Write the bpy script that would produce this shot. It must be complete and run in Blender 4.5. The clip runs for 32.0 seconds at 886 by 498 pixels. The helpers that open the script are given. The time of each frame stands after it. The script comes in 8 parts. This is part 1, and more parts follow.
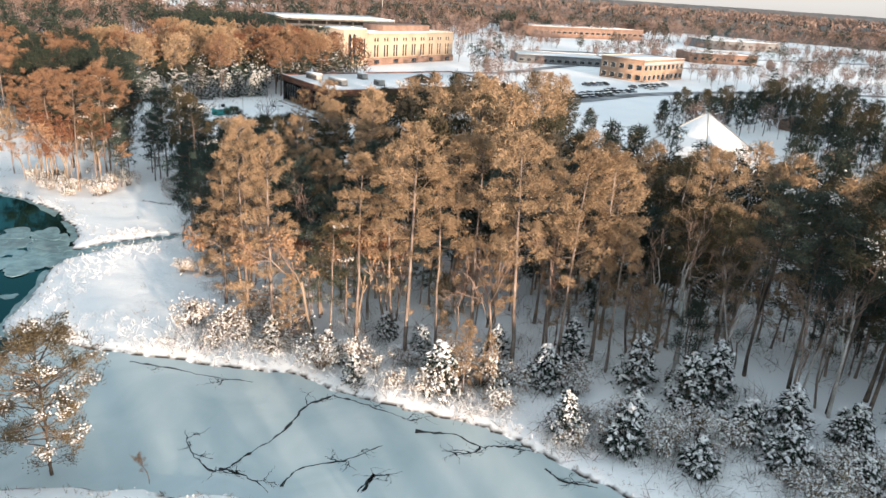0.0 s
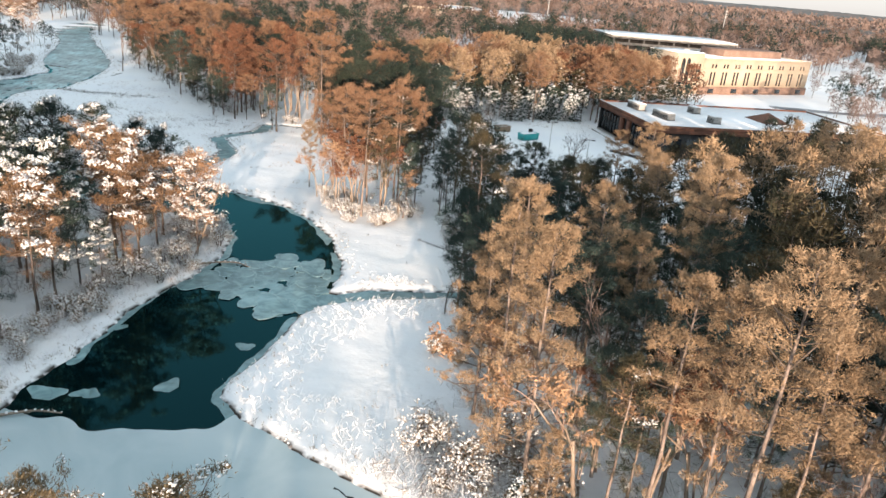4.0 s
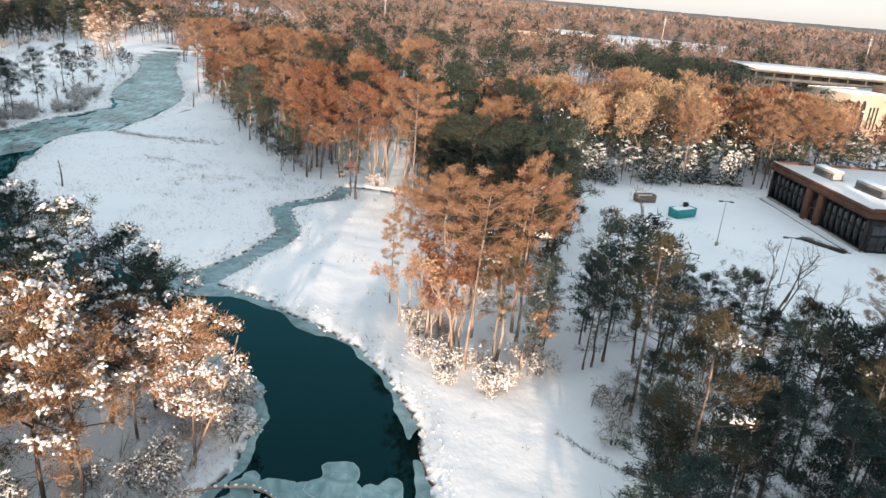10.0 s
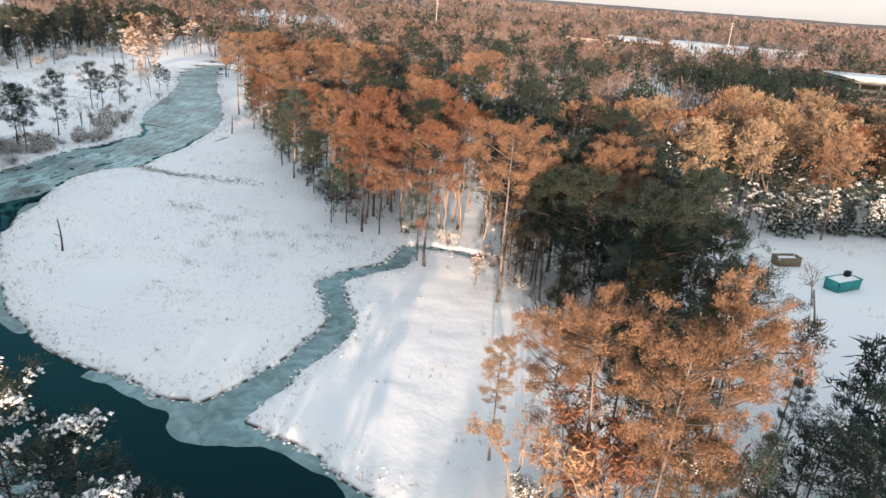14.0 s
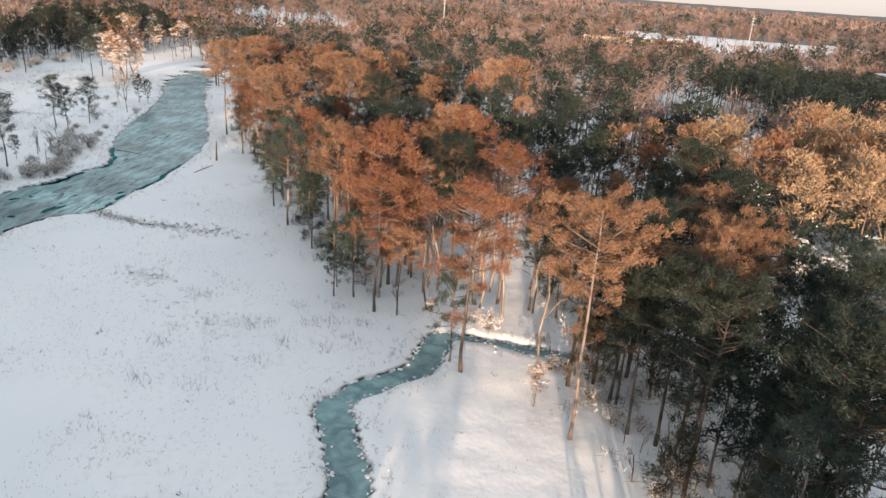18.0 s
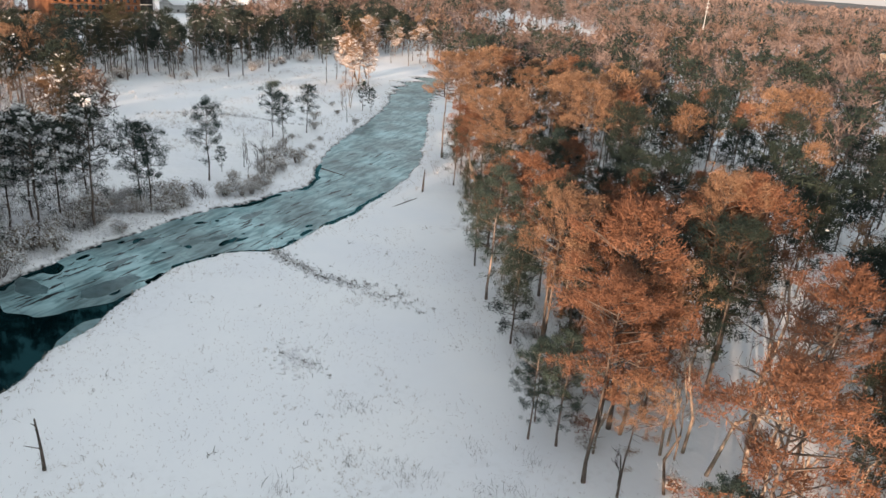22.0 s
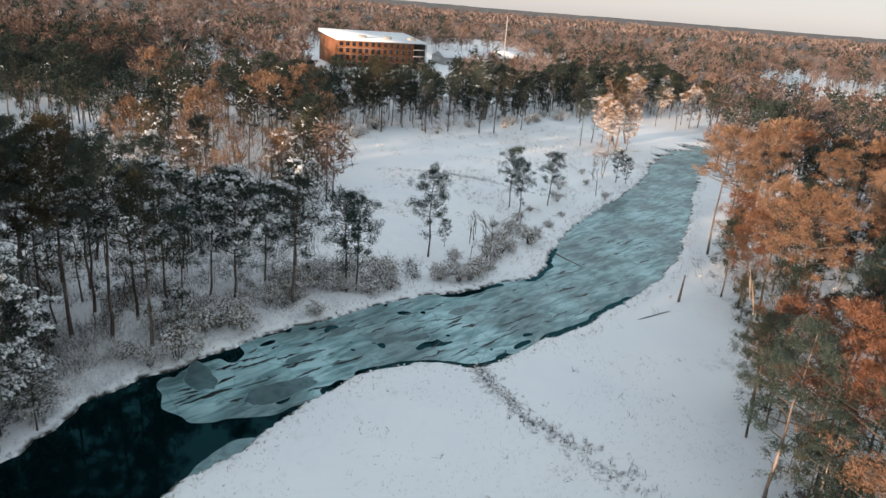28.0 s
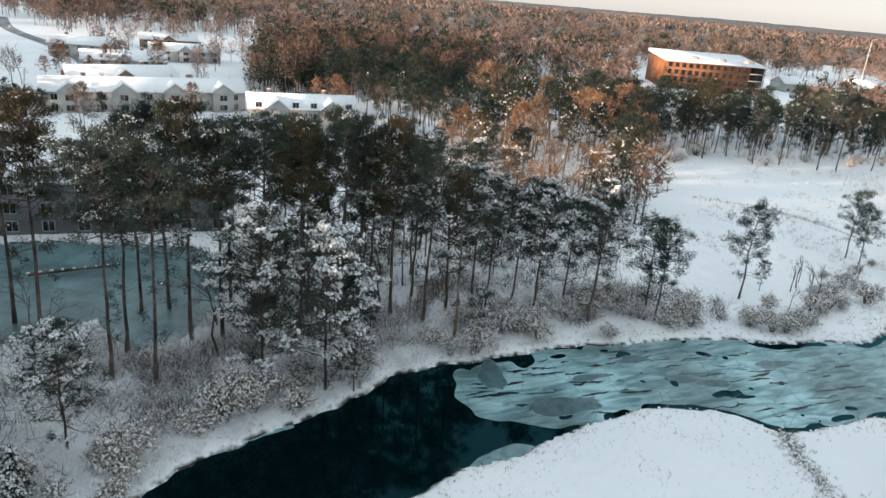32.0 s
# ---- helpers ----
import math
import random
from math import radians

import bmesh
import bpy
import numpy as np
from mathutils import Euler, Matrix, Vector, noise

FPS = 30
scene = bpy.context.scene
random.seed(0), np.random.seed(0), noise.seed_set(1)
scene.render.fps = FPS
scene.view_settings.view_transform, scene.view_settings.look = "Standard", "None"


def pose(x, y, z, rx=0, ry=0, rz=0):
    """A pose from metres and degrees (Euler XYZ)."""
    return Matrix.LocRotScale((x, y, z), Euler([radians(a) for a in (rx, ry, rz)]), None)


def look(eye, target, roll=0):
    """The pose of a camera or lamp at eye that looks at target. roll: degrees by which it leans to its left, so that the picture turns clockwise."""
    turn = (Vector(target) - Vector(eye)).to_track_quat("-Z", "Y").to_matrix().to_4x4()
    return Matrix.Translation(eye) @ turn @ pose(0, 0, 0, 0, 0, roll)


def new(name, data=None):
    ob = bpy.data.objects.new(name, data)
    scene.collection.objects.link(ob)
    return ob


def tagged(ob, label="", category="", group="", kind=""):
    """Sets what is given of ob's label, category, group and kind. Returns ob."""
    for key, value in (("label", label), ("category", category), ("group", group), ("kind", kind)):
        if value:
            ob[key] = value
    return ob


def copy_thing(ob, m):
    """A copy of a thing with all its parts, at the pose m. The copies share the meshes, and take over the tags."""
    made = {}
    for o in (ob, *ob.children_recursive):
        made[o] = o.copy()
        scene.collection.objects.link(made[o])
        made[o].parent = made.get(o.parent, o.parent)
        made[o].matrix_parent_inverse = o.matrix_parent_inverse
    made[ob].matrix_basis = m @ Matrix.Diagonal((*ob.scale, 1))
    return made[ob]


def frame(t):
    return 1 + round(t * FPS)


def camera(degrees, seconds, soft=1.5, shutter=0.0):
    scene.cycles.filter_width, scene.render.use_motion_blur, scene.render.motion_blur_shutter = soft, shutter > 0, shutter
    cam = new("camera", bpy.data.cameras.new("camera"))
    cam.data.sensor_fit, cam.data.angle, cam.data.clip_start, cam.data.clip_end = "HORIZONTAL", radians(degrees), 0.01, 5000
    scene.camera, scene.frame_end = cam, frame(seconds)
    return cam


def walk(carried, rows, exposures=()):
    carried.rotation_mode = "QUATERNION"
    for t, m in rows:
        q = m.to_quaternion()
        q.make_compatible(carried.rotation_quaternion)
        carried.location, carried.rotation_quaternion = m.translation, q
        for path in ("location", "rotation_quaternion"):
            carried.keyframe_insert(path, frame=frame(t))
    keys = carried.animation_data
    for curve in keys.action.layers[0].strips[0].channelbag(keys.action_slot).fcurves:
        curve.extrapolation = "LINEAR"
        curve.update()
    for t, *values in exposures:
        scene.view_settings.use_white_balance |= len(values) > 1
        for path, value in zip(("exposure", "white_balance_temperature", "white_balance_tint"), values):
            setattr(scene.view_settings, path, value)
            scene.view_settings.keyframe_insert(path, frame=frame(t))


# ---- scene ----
cam = camera(64.7, 32.0)
METRES, EYE, TILT, LEAN, TURN = 185.0, 37.8, -20.6, -3.6, 0.0
ROWS = [
    (0.0, 0.0, 0.0, 0.0, 0.0, 0.0, -0.0),
    (0.5, -0.0023, 0.0163, 0.0061, 2.57, 0.18, -1.11),
    (1.0, -0.0046, 0.0327, 0.0121, 5.73, 0.26, -2.47),
    (1.5, -0.0077, 0.0491, 0.0183, 8.83, 0.28, -3.84),
    (2.0, -0.011, 0.0641, 0.0244, 11.78, 0.14, -5.11),
    (2.5, -0.0143, 0.0773, 0.0296, 14.43, -0.05, -6.24),
    (3.0, -0.0187, 0.0917, 0.0352, 17.31, -0.28, -7.47),
    (3.5, -0.0249, 0.1103, 0.0425, 21.21, -0.76, -9.1),
    (5.5, -0.0531, 0.174, 0.0667, 25.71, -0.98, -10.96),
    (6.0, -0.0618, 0.1885, 0.0727, 28.18, -1.27, -12.05),
    (6.5, -0.0733, 0.206, 0.0801, 30.43, -1.57, -13.03),
    (7.0, -0.0834, 0.22, 0.0862, 30.46, -1.45, -13.1),
    (7.5, -0.096, 0.2354, 0.0931, 30.46, -1.33, -13.14),
    (8.0, -0.1076, 0.2487, 0.0993, 30.5, -1.25, -13.08),
    (8.5, -0.1196, 0.2622, 0.1053, 30.56, -1.17, -12.97),
    (9.0, -0.1331, 0.2767, 0.1117, 30.62, -1.01, -12.91),
    (9.5, -0.148, 0.2914, 0.1185, 30.69, -0.87, -12.82),
    (10.0, -0.1639, 0.3054, 0.1255, 30.76, -0.81, -12.69),
    (10.5, -0.1792, 0.3186, 0.132, 30.83, -0.7, -12.57),
    (11.0, -0.1923, 0.3297, 0.1377, 30.88, -0.68, -12.47),
    (11.5, -0.2098, 0.3448, 0.1447, 30.93, -0.56, -12.32),
    (12.0, -0.2243, 0.3568, 0.1501, 33.4, -0.94, -13.28),
    (12.5, -0.2389, 0.3693, 0.1562, 34.2, -1.09, -13.5),
    (13.0, -0.2532, 0.3811, 0.1616, 34.24, -1.14, -13.36),
    (13.5, -0.2679, 0.3935, 0.1675, 34.29, -1.21, -13.28),
    (14.0, -0.2824, 0.4059, 0.1733, 34.32, -1.28, -13.21),
    (14.5, -0.295, 0.4168, 0.1787, 34.36, -1.33, -13.14),
    (16.5, -0.3531, 0.4683, 0.2029, 34.5, -1.53, -12.93),
    (17.0, -0.3687, 0.4832, 0.2102, 34.52, -1.59, -12.98),
    (17.5, -0.3804, 0.4937, 0.2165, 34.55, -1.66, -12.96),
    (18.0, -0.3944, 0.5074, 0.2235, 34.56, -1.78, -12.95),
    (18.5, -0.4066, 0.5199, 0.2289, 34.58, -1.86, -12.95),
    (19.0, -0.4218, 0.5347, 0.2359, 34.61, -1.94, -12.97),
    (19.5, -0.4347, 0.5473, 0.2411, 34.65, -1.93, -12.96),
    (20.0, -0.4499, 0.5613, 0.2474, 34.68, -1.98, -12.92),
    (20.5, -0.4638, 0.5723, 0.2528, 37.92, -2.67, -14.15),
    (21.0, -0.4772, 0.5845, 0.2585, 42.79, -3.83, -15.79),
    (21.5, -0.4941, 0.5989, 0.2653, 47.96, -5.19, -17.48),
    (22.0, -0.5084, 0.6097, 0.271, 53.31, -6.76, -19.05),
    (22.5, -0.5244, 0.6219, 0.2766, 59.34, -8.69, -20.55),
    (23.0, -0.5388, 0.6326, 0.2818, 63.05, -9.9, -21.4),
    (23.5, -0.5547, 0.6422, 0.2869, 63.08, -9.61, -21.42),
    (24.0, -0.5685, 0.6499, 0.291, 63.12, -9.11, -21.5),
    (24.5, -0.5823, 0.6574, 0.2951, 63.22, -8.61, -21.52),
    (26.5, -0.6131, 0.6656, 0.2992, 66.96, -8.4, -22.12),
    (27.0, -0.6166, 0.6655, 0.2991, 69.72, -9.12, -22.63),
    (27.5, -0.6191, 0.665, 0.2989, 72.83, -10.06, -23.14),
    (28.0, -0.6209, 0.6643, 0.2987, 75.19, -10.79, -23.43),
    (28.5, -0.622, 0.6639, 0.2985, 76.69, -11.18, -23.52),
    (29.0, -0.6225, 0.6632, 0.2982, 77.81, -11.47, -23.56),
    (29.5, -0.6225, 0.6628, 0.2982, 78.26, -11.56, -23.47),
    (30.0, -0.6233, 0.6612, 0.2972, 80.11, -12.2, -23.69),
    (30.5, -0.623, 0.6607, 0.2974, 86.41, -14.6, -24.57),
    (31.0, -0.6231, 0.6598, 0.2971, 91.78, -16.7, -25.03),
    (31.5, -0.6228, 0.6587, 0.2967, 97.36, -18.89, -25.34),
    (32.0, -0.6228, 0.6576, 0.2964, 102.95, -21.09, -25.45),
]
EXPOSURES = [(0.0, 2.36, 6150, 5), (6.0, 2.40, 6150, 5), (12.0, 2.38, 6250, 8), (19.0, 2.22, 6600, 11), (24.0, 2.08, 6600, 10), (28.0, 2.02, 6300, 8), (32.0, 2.36, 6300, 6)]
walk(cam, [(t, pose(0, 0, EYE, TILT, LEAN, TURN) @ pose(METRES * x, METRES * y, METRES * z, 90 + pitch, roll, yaw)) for t, x, y, z, yaw, pitch, roll in ROWS], EXPOSURES)

# ---------------------------------------------------------------- light
SUN_AZ = (0.53, -0.85)
SUN_EL = 6.8
world = bpy.data.worlds.new("winter_sky")
scene.world = world
world.use_nodes = True
wn = world.node_tree.nodes
sky = wn.new("ShaderNodeTexSky")
sky.sky_type = "NISHITA"
sky.sun_disc = False
sky.sun_elevation = radians(SUN_EL)
sky.sun_rotation = math.atan2(SUN_AZ[0], SUN_AZ[1])
sky.air_density, sky.dust_density, sky.ozone_density = 1.0, 0.4, 1.6
haze = wn.new("ShaderNodeHueSaturation")
haze.inputs["Saturation"].default_value = 0.35
world.node_tree.links.new(sky.outputs[0], haze.inputs["Color"])
veil = wn.new("ShaderNodeMix")
veil.data_type = "RGBA"
veil.inputs[0].default_value = 0.88
world.node_tree.links.new(haze.outputs[0], veil.inputs[6])
way = wn.new("ShaderNodeTexCoord")
split = wn.new("ShaderNodeSeparateXYZ")
rise_ = wn.new("ShaderNodeMapRange")
rise_.inputs[1].default_value, rise_.inputs[2].default_value = 0.0, 0.5
cloud = wn.new("ShaderNodeMix")
cloud.data_type = "RGBA"
cloud.inputs[6].default_value, cloud.inputs[7].default_value = (0.82, 0.73, 0.72, 1), (1.03, 1.16, 1.26, 1)
world.node_tree.links.new(way.outputs["Generated"], split.inputs[0])
world.node_tree.links.new(split.outputs["Z"], rise_.inputs[0])
world.node_tree.links.new(rise_.outputs[0], cloud.inputs[0])
world.node_tree.links.new(cloud.outputs[2], veil.inputs[7])
world.node_tree.links.new(veil.outputs[2], wn["Background"].inputs[0])
wn["Background"].inputs[1].default_value = 0.15
sun_data = bpy.data.lights.new("sun", "SUN")
sun_data.energy = 2.1
sun_data.angle = radians(0.6)
sun_data.color = (1.0, 0.72, 0.53)
sun = new("sun", sun_data)
sun.matrix_basis = look((SUN_AZ[0] * 400, SUN_AZ[1] * 400, 400 * math.tan(radians(SUN_EL))), (0, 0, 0))


# ---------------------------------------------------------------- materials
def mat(name, c1, c2, scale=1.0, fine=8.0, rough=0.85, bump=0.3, metal=0.0, spec=0.3, contrast=(0.35, 0.65),
        island=0.0, fine_amount=0.35, dist=0.1):
    m = bpy.data.materials.new(name)
    m.use_nodes = True
    nt = m.node_tree
    n, li = nt.nodes, nt.links
    b = n["Principled BSDF"]
    geo = n.new("ShaderNodeNewGeometry")
    a = n.new("ShaderNodeTexNoise")
    a.inputs["Scale"].default_value, a.inputs["Detail"].default_value = scale, 3.0
    f = n.new("ShaderNodeTexNoise")
    f.inputs["Scale"].default_value, f.inputs["Detail"].default_value = fine, 2.0
    li.new(geo.outputs["Position"], a.inputs["Vector"])
    li.new(geo.outputs["Position"], f.inputs["Vector"])
    ramp = n.new("ShaderNodeMapRange")
    ramp.inputs[1].default_value, ramp.inputs[2].default_value = contrast
    li.new(a.outputs[0], ramp.inputs[0])
    mix = n.new("ShaderNodeMix")
    mix.data_type = "RGBA"
    mix.inputs[6].default_value, mix.inputs[7].default_value = (*c1, 1), (*c2, 1)
    li.new(ramp.outputs[0], mix.inputs[0])
    hsv = n.new("ShaderNodeHueSaturation")
    val = n.new("ShaderNodeMapRange")
    val.inputs[1].default_value, val.inputs[2].default_value = 0.25, 0.75
    val.inputs[3].default_value, val.inputs[4].default_value = 1 - fine_amount, 1 + fine_amount * 0.6
    li.new(f.outputs[0], val.inputs[0])
    last = val.outputs[0]
    if island:
        ir = n.new("ShaderNodeMapRange")
        ir.inputs[3].default_value, ir.inputs[4].default_value = 1 - island, 1 + island
        li.new(geo.outputs["Random Per Island"], ir.inputs[0])
        mul = n.new("ShaderNodeMath")
        mul.operation = "MULTIPLY"
        li.new(last, mul.inputs[0])
        li.new(ir.outputs[0], mul.inputs[1])
        last = mul.outputs[0]
    li.new(last, hsv.inputs["Value"])
    li.new(mix.outputs[2], hsv.inputs["Color"])
    li.new(hsv.outputs[0], b.inputs["Base Color"])
    b.inputs["Roughness"].default_value = rough
    b.inputs["Metallic"].default_value = metal
    b.inputs["Specular IOR Level"].default_value = spec
    if bump:
        bp = n.new("ShaderNodeBump")
        bp.inputs["Strength"].default_value, bp.inputs["Distance"].default_value = bump, dist
        li.new(f.outputs[0], bp.inputs["Height"])
        li.new(bp.outputs[0], b.inputs["Normal"])
    return m


M_ROOFSNOW = mat("roof_snow", (0.82, 0.83, 0.85), (0.87, 0.87, 0.87), 0.1, 1.2, 0.7, 0.3, fine_amount=0.05, dist=0.2)
M_CRACK = mat("crack_water", (0.008, 0.012, 0.014), (0.02, 0.026, 0.028), 0.5, 3.0, 0.35, 0.0, spec=0.2)
M_TREESNOW = mat("tree_snow", (0.80, 0.80, 0.82), (0.88, 0.87, 0.86), 0.4, 6.0, 0.7, 0.4, fine_amount=0.12, island=0.06)
M_BARK = mat("pine_bark", (0.050, 0.041, 0.036), (0.20, 0.155, 0.125), 0.5, 5.0, 0.95, 0.6, fine_amount=0.4)
M_PALEBARK = mat("pale_bark", (0.22, 0.17, 0.13), (0.38, 0.31, 0.25), 0.4, 6.0, 0.9, 0.5, fine_amount=0.3)
M_PINKBARK = mat("pale_pine_bark", (0.15, 0.118, 0.10), (0.34, 0.27, 0.23), 0.5, 5.0, 0.95, 0.6, fine_amount=0.4)
M_DARKCONC = mat("dark_concrete", (0.075, 0.075, 0.075), (0.13, 0.128, 0.125), 0.3, 3.0, 0.9, 0.2)
# Far russet is greyed: distance haze mixed into the colour.
M_FARRUST = mat("hazed_far_russet_needles", (0.115, 0.074, 0.056), (0.180, 0.120, 0.092), 0.02, 0.4, 0.9, 0.0, island=0.25)
M_PALETWIG = mat("pale_twigs", (0.22, 0.155, 0.125), (0.33, 0.24, 0.195), 0.2, 4.0, 0.95, 0.0, fine_amount=0.25)
M_TWIG = mat("bare_twigs", (0.072, 0.062, 0.055), (0.15, 0.126, 0.108), 0.2, 4.0, 0.95, 0.0, fine_amount=0.25)
# Russet and red needles hold the low sun's orange in their colour.
M_SUNRUST = mat("russet_needles", (0.262, 0.178, 0.106), (0.378, 0.266, 0.165), 0.09, 1.6, 0.8, 0.0, island=0.3, fine_amount=0.35)
M_REDDISH = mat("red_brown_needles", (0.136, 0.060, 0.033), (0.228, 0.107, 0.060), 0.09, 1.6, 0.8, 0.0, island=0.3, fine_amount=0.35)
M_SUNRED = mat("sun_tinted_red_russet_needles", (0.190, 0.106, 0.061), (0.300, 0.178, 0.106), 0.09, 1.6, 0.8, 0.0, island=0.3, fine_amount=0.35)
# Zones in shade get the green needles, sunlit zones the russet ones.
M_GREEN = mat("dark_green_needles", (0.012, 0.025, 0.021), (0.031, 0.042, 0.028), 0.09, 1.6, 0.75, 0.0, island=0.3, fine_amount=0.35)
M_DEEPGREEN = mat("deep_green_needles", (0.028, 0.045, 0.039), (0.064, 0.077, 0.056), 0.09, 1.6, 0.75, 0.0, island=0.35, fine_amount=0.35)
M_SPRUCE = mat("blue_green_needles", (0.026, 0.048, 0.044), (0.060, 0.082, 0.064), 0.09, 1.6, 0.75, 0.0, island=0.35, fine_amount=0.35)
M_TANLEAF = mat("tan_dead_leaves", (0.27, 0.155, 0.085), (0.40, 0.25, 0.145), 0.12, 1.8, 0.85, 0.0, island=0.3, fine_amount=0.3)
M_PINKTWIG = mat("pinkish_twigs", (0.24, 0.165, 0.135), (0.37, 0.265, 0.22), 0.2, 4.0, 0.95, 0.0, fine_amount=0.25)
M_OLIVE = mat("olive_needles", (0.034, 0.038, 0.022), (0.080, 0.062, 0.032), 0.09, 1.6, 0.8, 0.0, island=0.3, fine_amount=0.35)
M_BRONZE = mat("bronze_needles", (0.10, 0.080, 0.045), (0.20, 0.145, 0.080), 0.09, 1.6, 0.8, 0.0, island=0.3, fine_amount=0.35)
M_SNOWRUST = mat("brown_needles", (0.175, 0.102, 0.056), (0.275, 0.170, 0.098), 0.09, 1.6, 0.8, 0.0, island=0.3, fine_amount=0.35)
M_REED = mat("dry_reed", (0.20, 0.15, 0.10), (0.36, 0.29, 0.21), 0.3, 3.0, 0.95, 0.0, island=0.3)
M_MUD = mat("wet_mud", (0.02, 0.018, 0.015), (0.05, 0.042, 0.034), 0.6, 5.0, 0.6, 0.4)
M_TAN = mat("tan_precast", (0.38, 0.31, 0.235), (0.45, 0.37, 0.28), 0.15, 3.0, 0.85, 0.1, fine_amount=0.08)
M_TANSTEEL = mat("tan_painted_steel", (0.21, 0.15, 0.10), (0.29, 0.21, 0.145), 0.6, 4.0, 0.6, 0.1, fine_amount=0.2)
M_WHITEBARK = mat("white_bark", (0.36, 0.33, 0.30), (0.58, 0.55, 0.51), 0.5, 5.0, 0.9, 0.4, fine_amount=0.35)
M_PODIUM = mat("brown_masonry", (0.20, 0.13, 0.10), (0.27, 0.18, 0.14), 0.3, 4.0, 0.9, 0.2)
M_BRICK = mat("brown_brick", (0.12, 0.056, 0.038), (0.17, 0.08, 0.052), 0.4, 6.0, 0.9, 0.3, fine_amount=0.2)
M_REDBRICK = mat("orange_sheathing", (0.19, 0.075, 0.033), (0.25, 0.105, 0.048), 0.2, 3.0, 0.85, 0.2, fine_amount=0.2)
M_SIDING = mat("pale_siding", (0.38, 0.38, 0.37), (0.47, 0.46, 0.44), 0.3, 4.0, 0.8, 0.2, fine_amount=0.1)
M_GREYWALL = mat("grey_wall", (0.16, 0.165, 0.17), (0.24, 0.24, 0.24), 0.3, 3.0, 0.85, 0.2, fine_amount=0.15)
M_CONCRETE = mat("concrete", (0.30, 0.29, 0.27), (0.42, 0.40, 0.37), 0.4, 4.0, 0.9, 0.2)
M_DARK = mat("dark_metal", (0.03, 0.03, 0.032), (0.06, 0.058, 0.055), 0.5, 5.0, 0.5, 0.1, metal=0.6)
M_GLASS = mat("dark_glass", (0.012, 0.016, 0.02), (0.02, 0.026, 0.03), 0.2, 1.0, 0.08, 0.0, spec=0.6)
M_TEAL = mat("teal_paint", (0.04, 0.30, 0.30), (0.06, 0.38, 0.37), 0.6, 4.0, 0.5, 0.1, fine_amount=0.15)
M_CARS = [mat("car_paint_" + k, c, tuple(v * 1.2 for v in c), 0.5, 3.0, 0.35, 0.0, spec=0.5) for k, c in
          (("grey", (0.12, 0.125, 0.13)), ("blue", (0.04, 0.06, 0.10)), ("pale", (0.35, 0.36, 0.37)), ("dark", (0.02, 0.02, 0.022)))]
M_TYRE = mat("tyre_rubber", (0.015, 0.015, 0.015), (0.03, 0.03, 0.03), 1.0, 5.0, 0.9, 0.0)
M_TANBRICK = mat("tan_brick", (0.30, 0.20, 0.14), (0.37, 0.26, 0.19), 0.4, 6.0, 0.9, 0.3, fine_amount=0.2)
M_ASPHALT = mat("slushy_asphalt", (0.10, 0.10, 0.11), (0.35, 0.36, 0.38), 0.12, 1.5, 0.8, 0.2)


def ground_material():
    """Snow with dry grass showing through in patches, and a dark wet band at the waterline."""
    m = bpy.data.materials.new("snowy_ground")
    m.use_nodes = True
    n, li = m.node_tree.nodes, m.node_tree.links
    b = n["Principled BSDF"]
    geo = n.new("ShaderNodeNewGeometry")

    def tex(scale, detail=4.0):
        t = n.new("ShaderNodeTexNoise")
        t.inputs["Scale"].default_value, t.inputs["Detail"].default_value = scale, detail
        li.new(geo.outputs["Position"], t.inputs["Vector"])
        return t.outputs[0]

    def remap(src, a, c, lo=0.0, hi=1.0):
        r = n.new("ShaderNodeMapRange")
        for i, v in enumerate((a, c, lo, hi)):
            r.inputs[1 + i].default_value = v
        li.new(src, r.inputs[0])
        return r.outputs[0]

    def mixc(fac, a, c):
        x = n.new("ShaderNodeMix")
        x.data_type = "RGBA"
        li.new(fac, x.inputs[0])
        for i, v in ((6, a), (7, c)):
            if isinstance(v, tuple):
                x.inputs[i].default_value = (*v, 1)
            else:
                li.new(v, x.inputs[i])
        return x.outputs[2]

    def times(a, c):
        x = n.new("ShaderNodeMath")
        x.operation = "MULTIPLY"
        li.new(a, x.inputs[0])
        li.new(c, x.inputs[1])
        return x.outputs[0]

    snow = mixc(remap(tex(0.06), 0.35, 0.65), (0.80, 0.81, 0.83), (0.86, 0.86, 0.855))
    patches = times(remap(tex(0.05, 2.0), 0.5, 0.66), remap(tex(1.3, 6.0), 0.52, 0.68))
    snow = mixc(remap(patches, 0.0, 1.0, 0.0, 0.14), snow, (0.40, 0.37, 0.33))
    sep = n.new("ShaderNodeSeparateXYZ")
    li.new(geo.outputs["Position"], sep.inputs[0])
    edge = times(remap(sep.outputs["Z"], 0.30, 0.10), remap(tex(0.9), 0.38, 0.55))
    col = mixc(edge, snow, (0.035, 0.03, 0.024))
    li.new(col, b.inputs["Base Color"])
    b.inputs["Roughness"].default_value = 0.75
    b.inputs["Specular IOR Level"].default_value = 0.25
    bp = n.new("ShaderNodeBump")
    bp.inputs["Strength"].default_value, bp.inputs["Distance"].default_value = 0.3, 0.2
    li.new(tex(1.1, 8.0), bp.inputs["Height"])
    li.new(bp.outputs[0], b.inputs["Normal"])
    return m


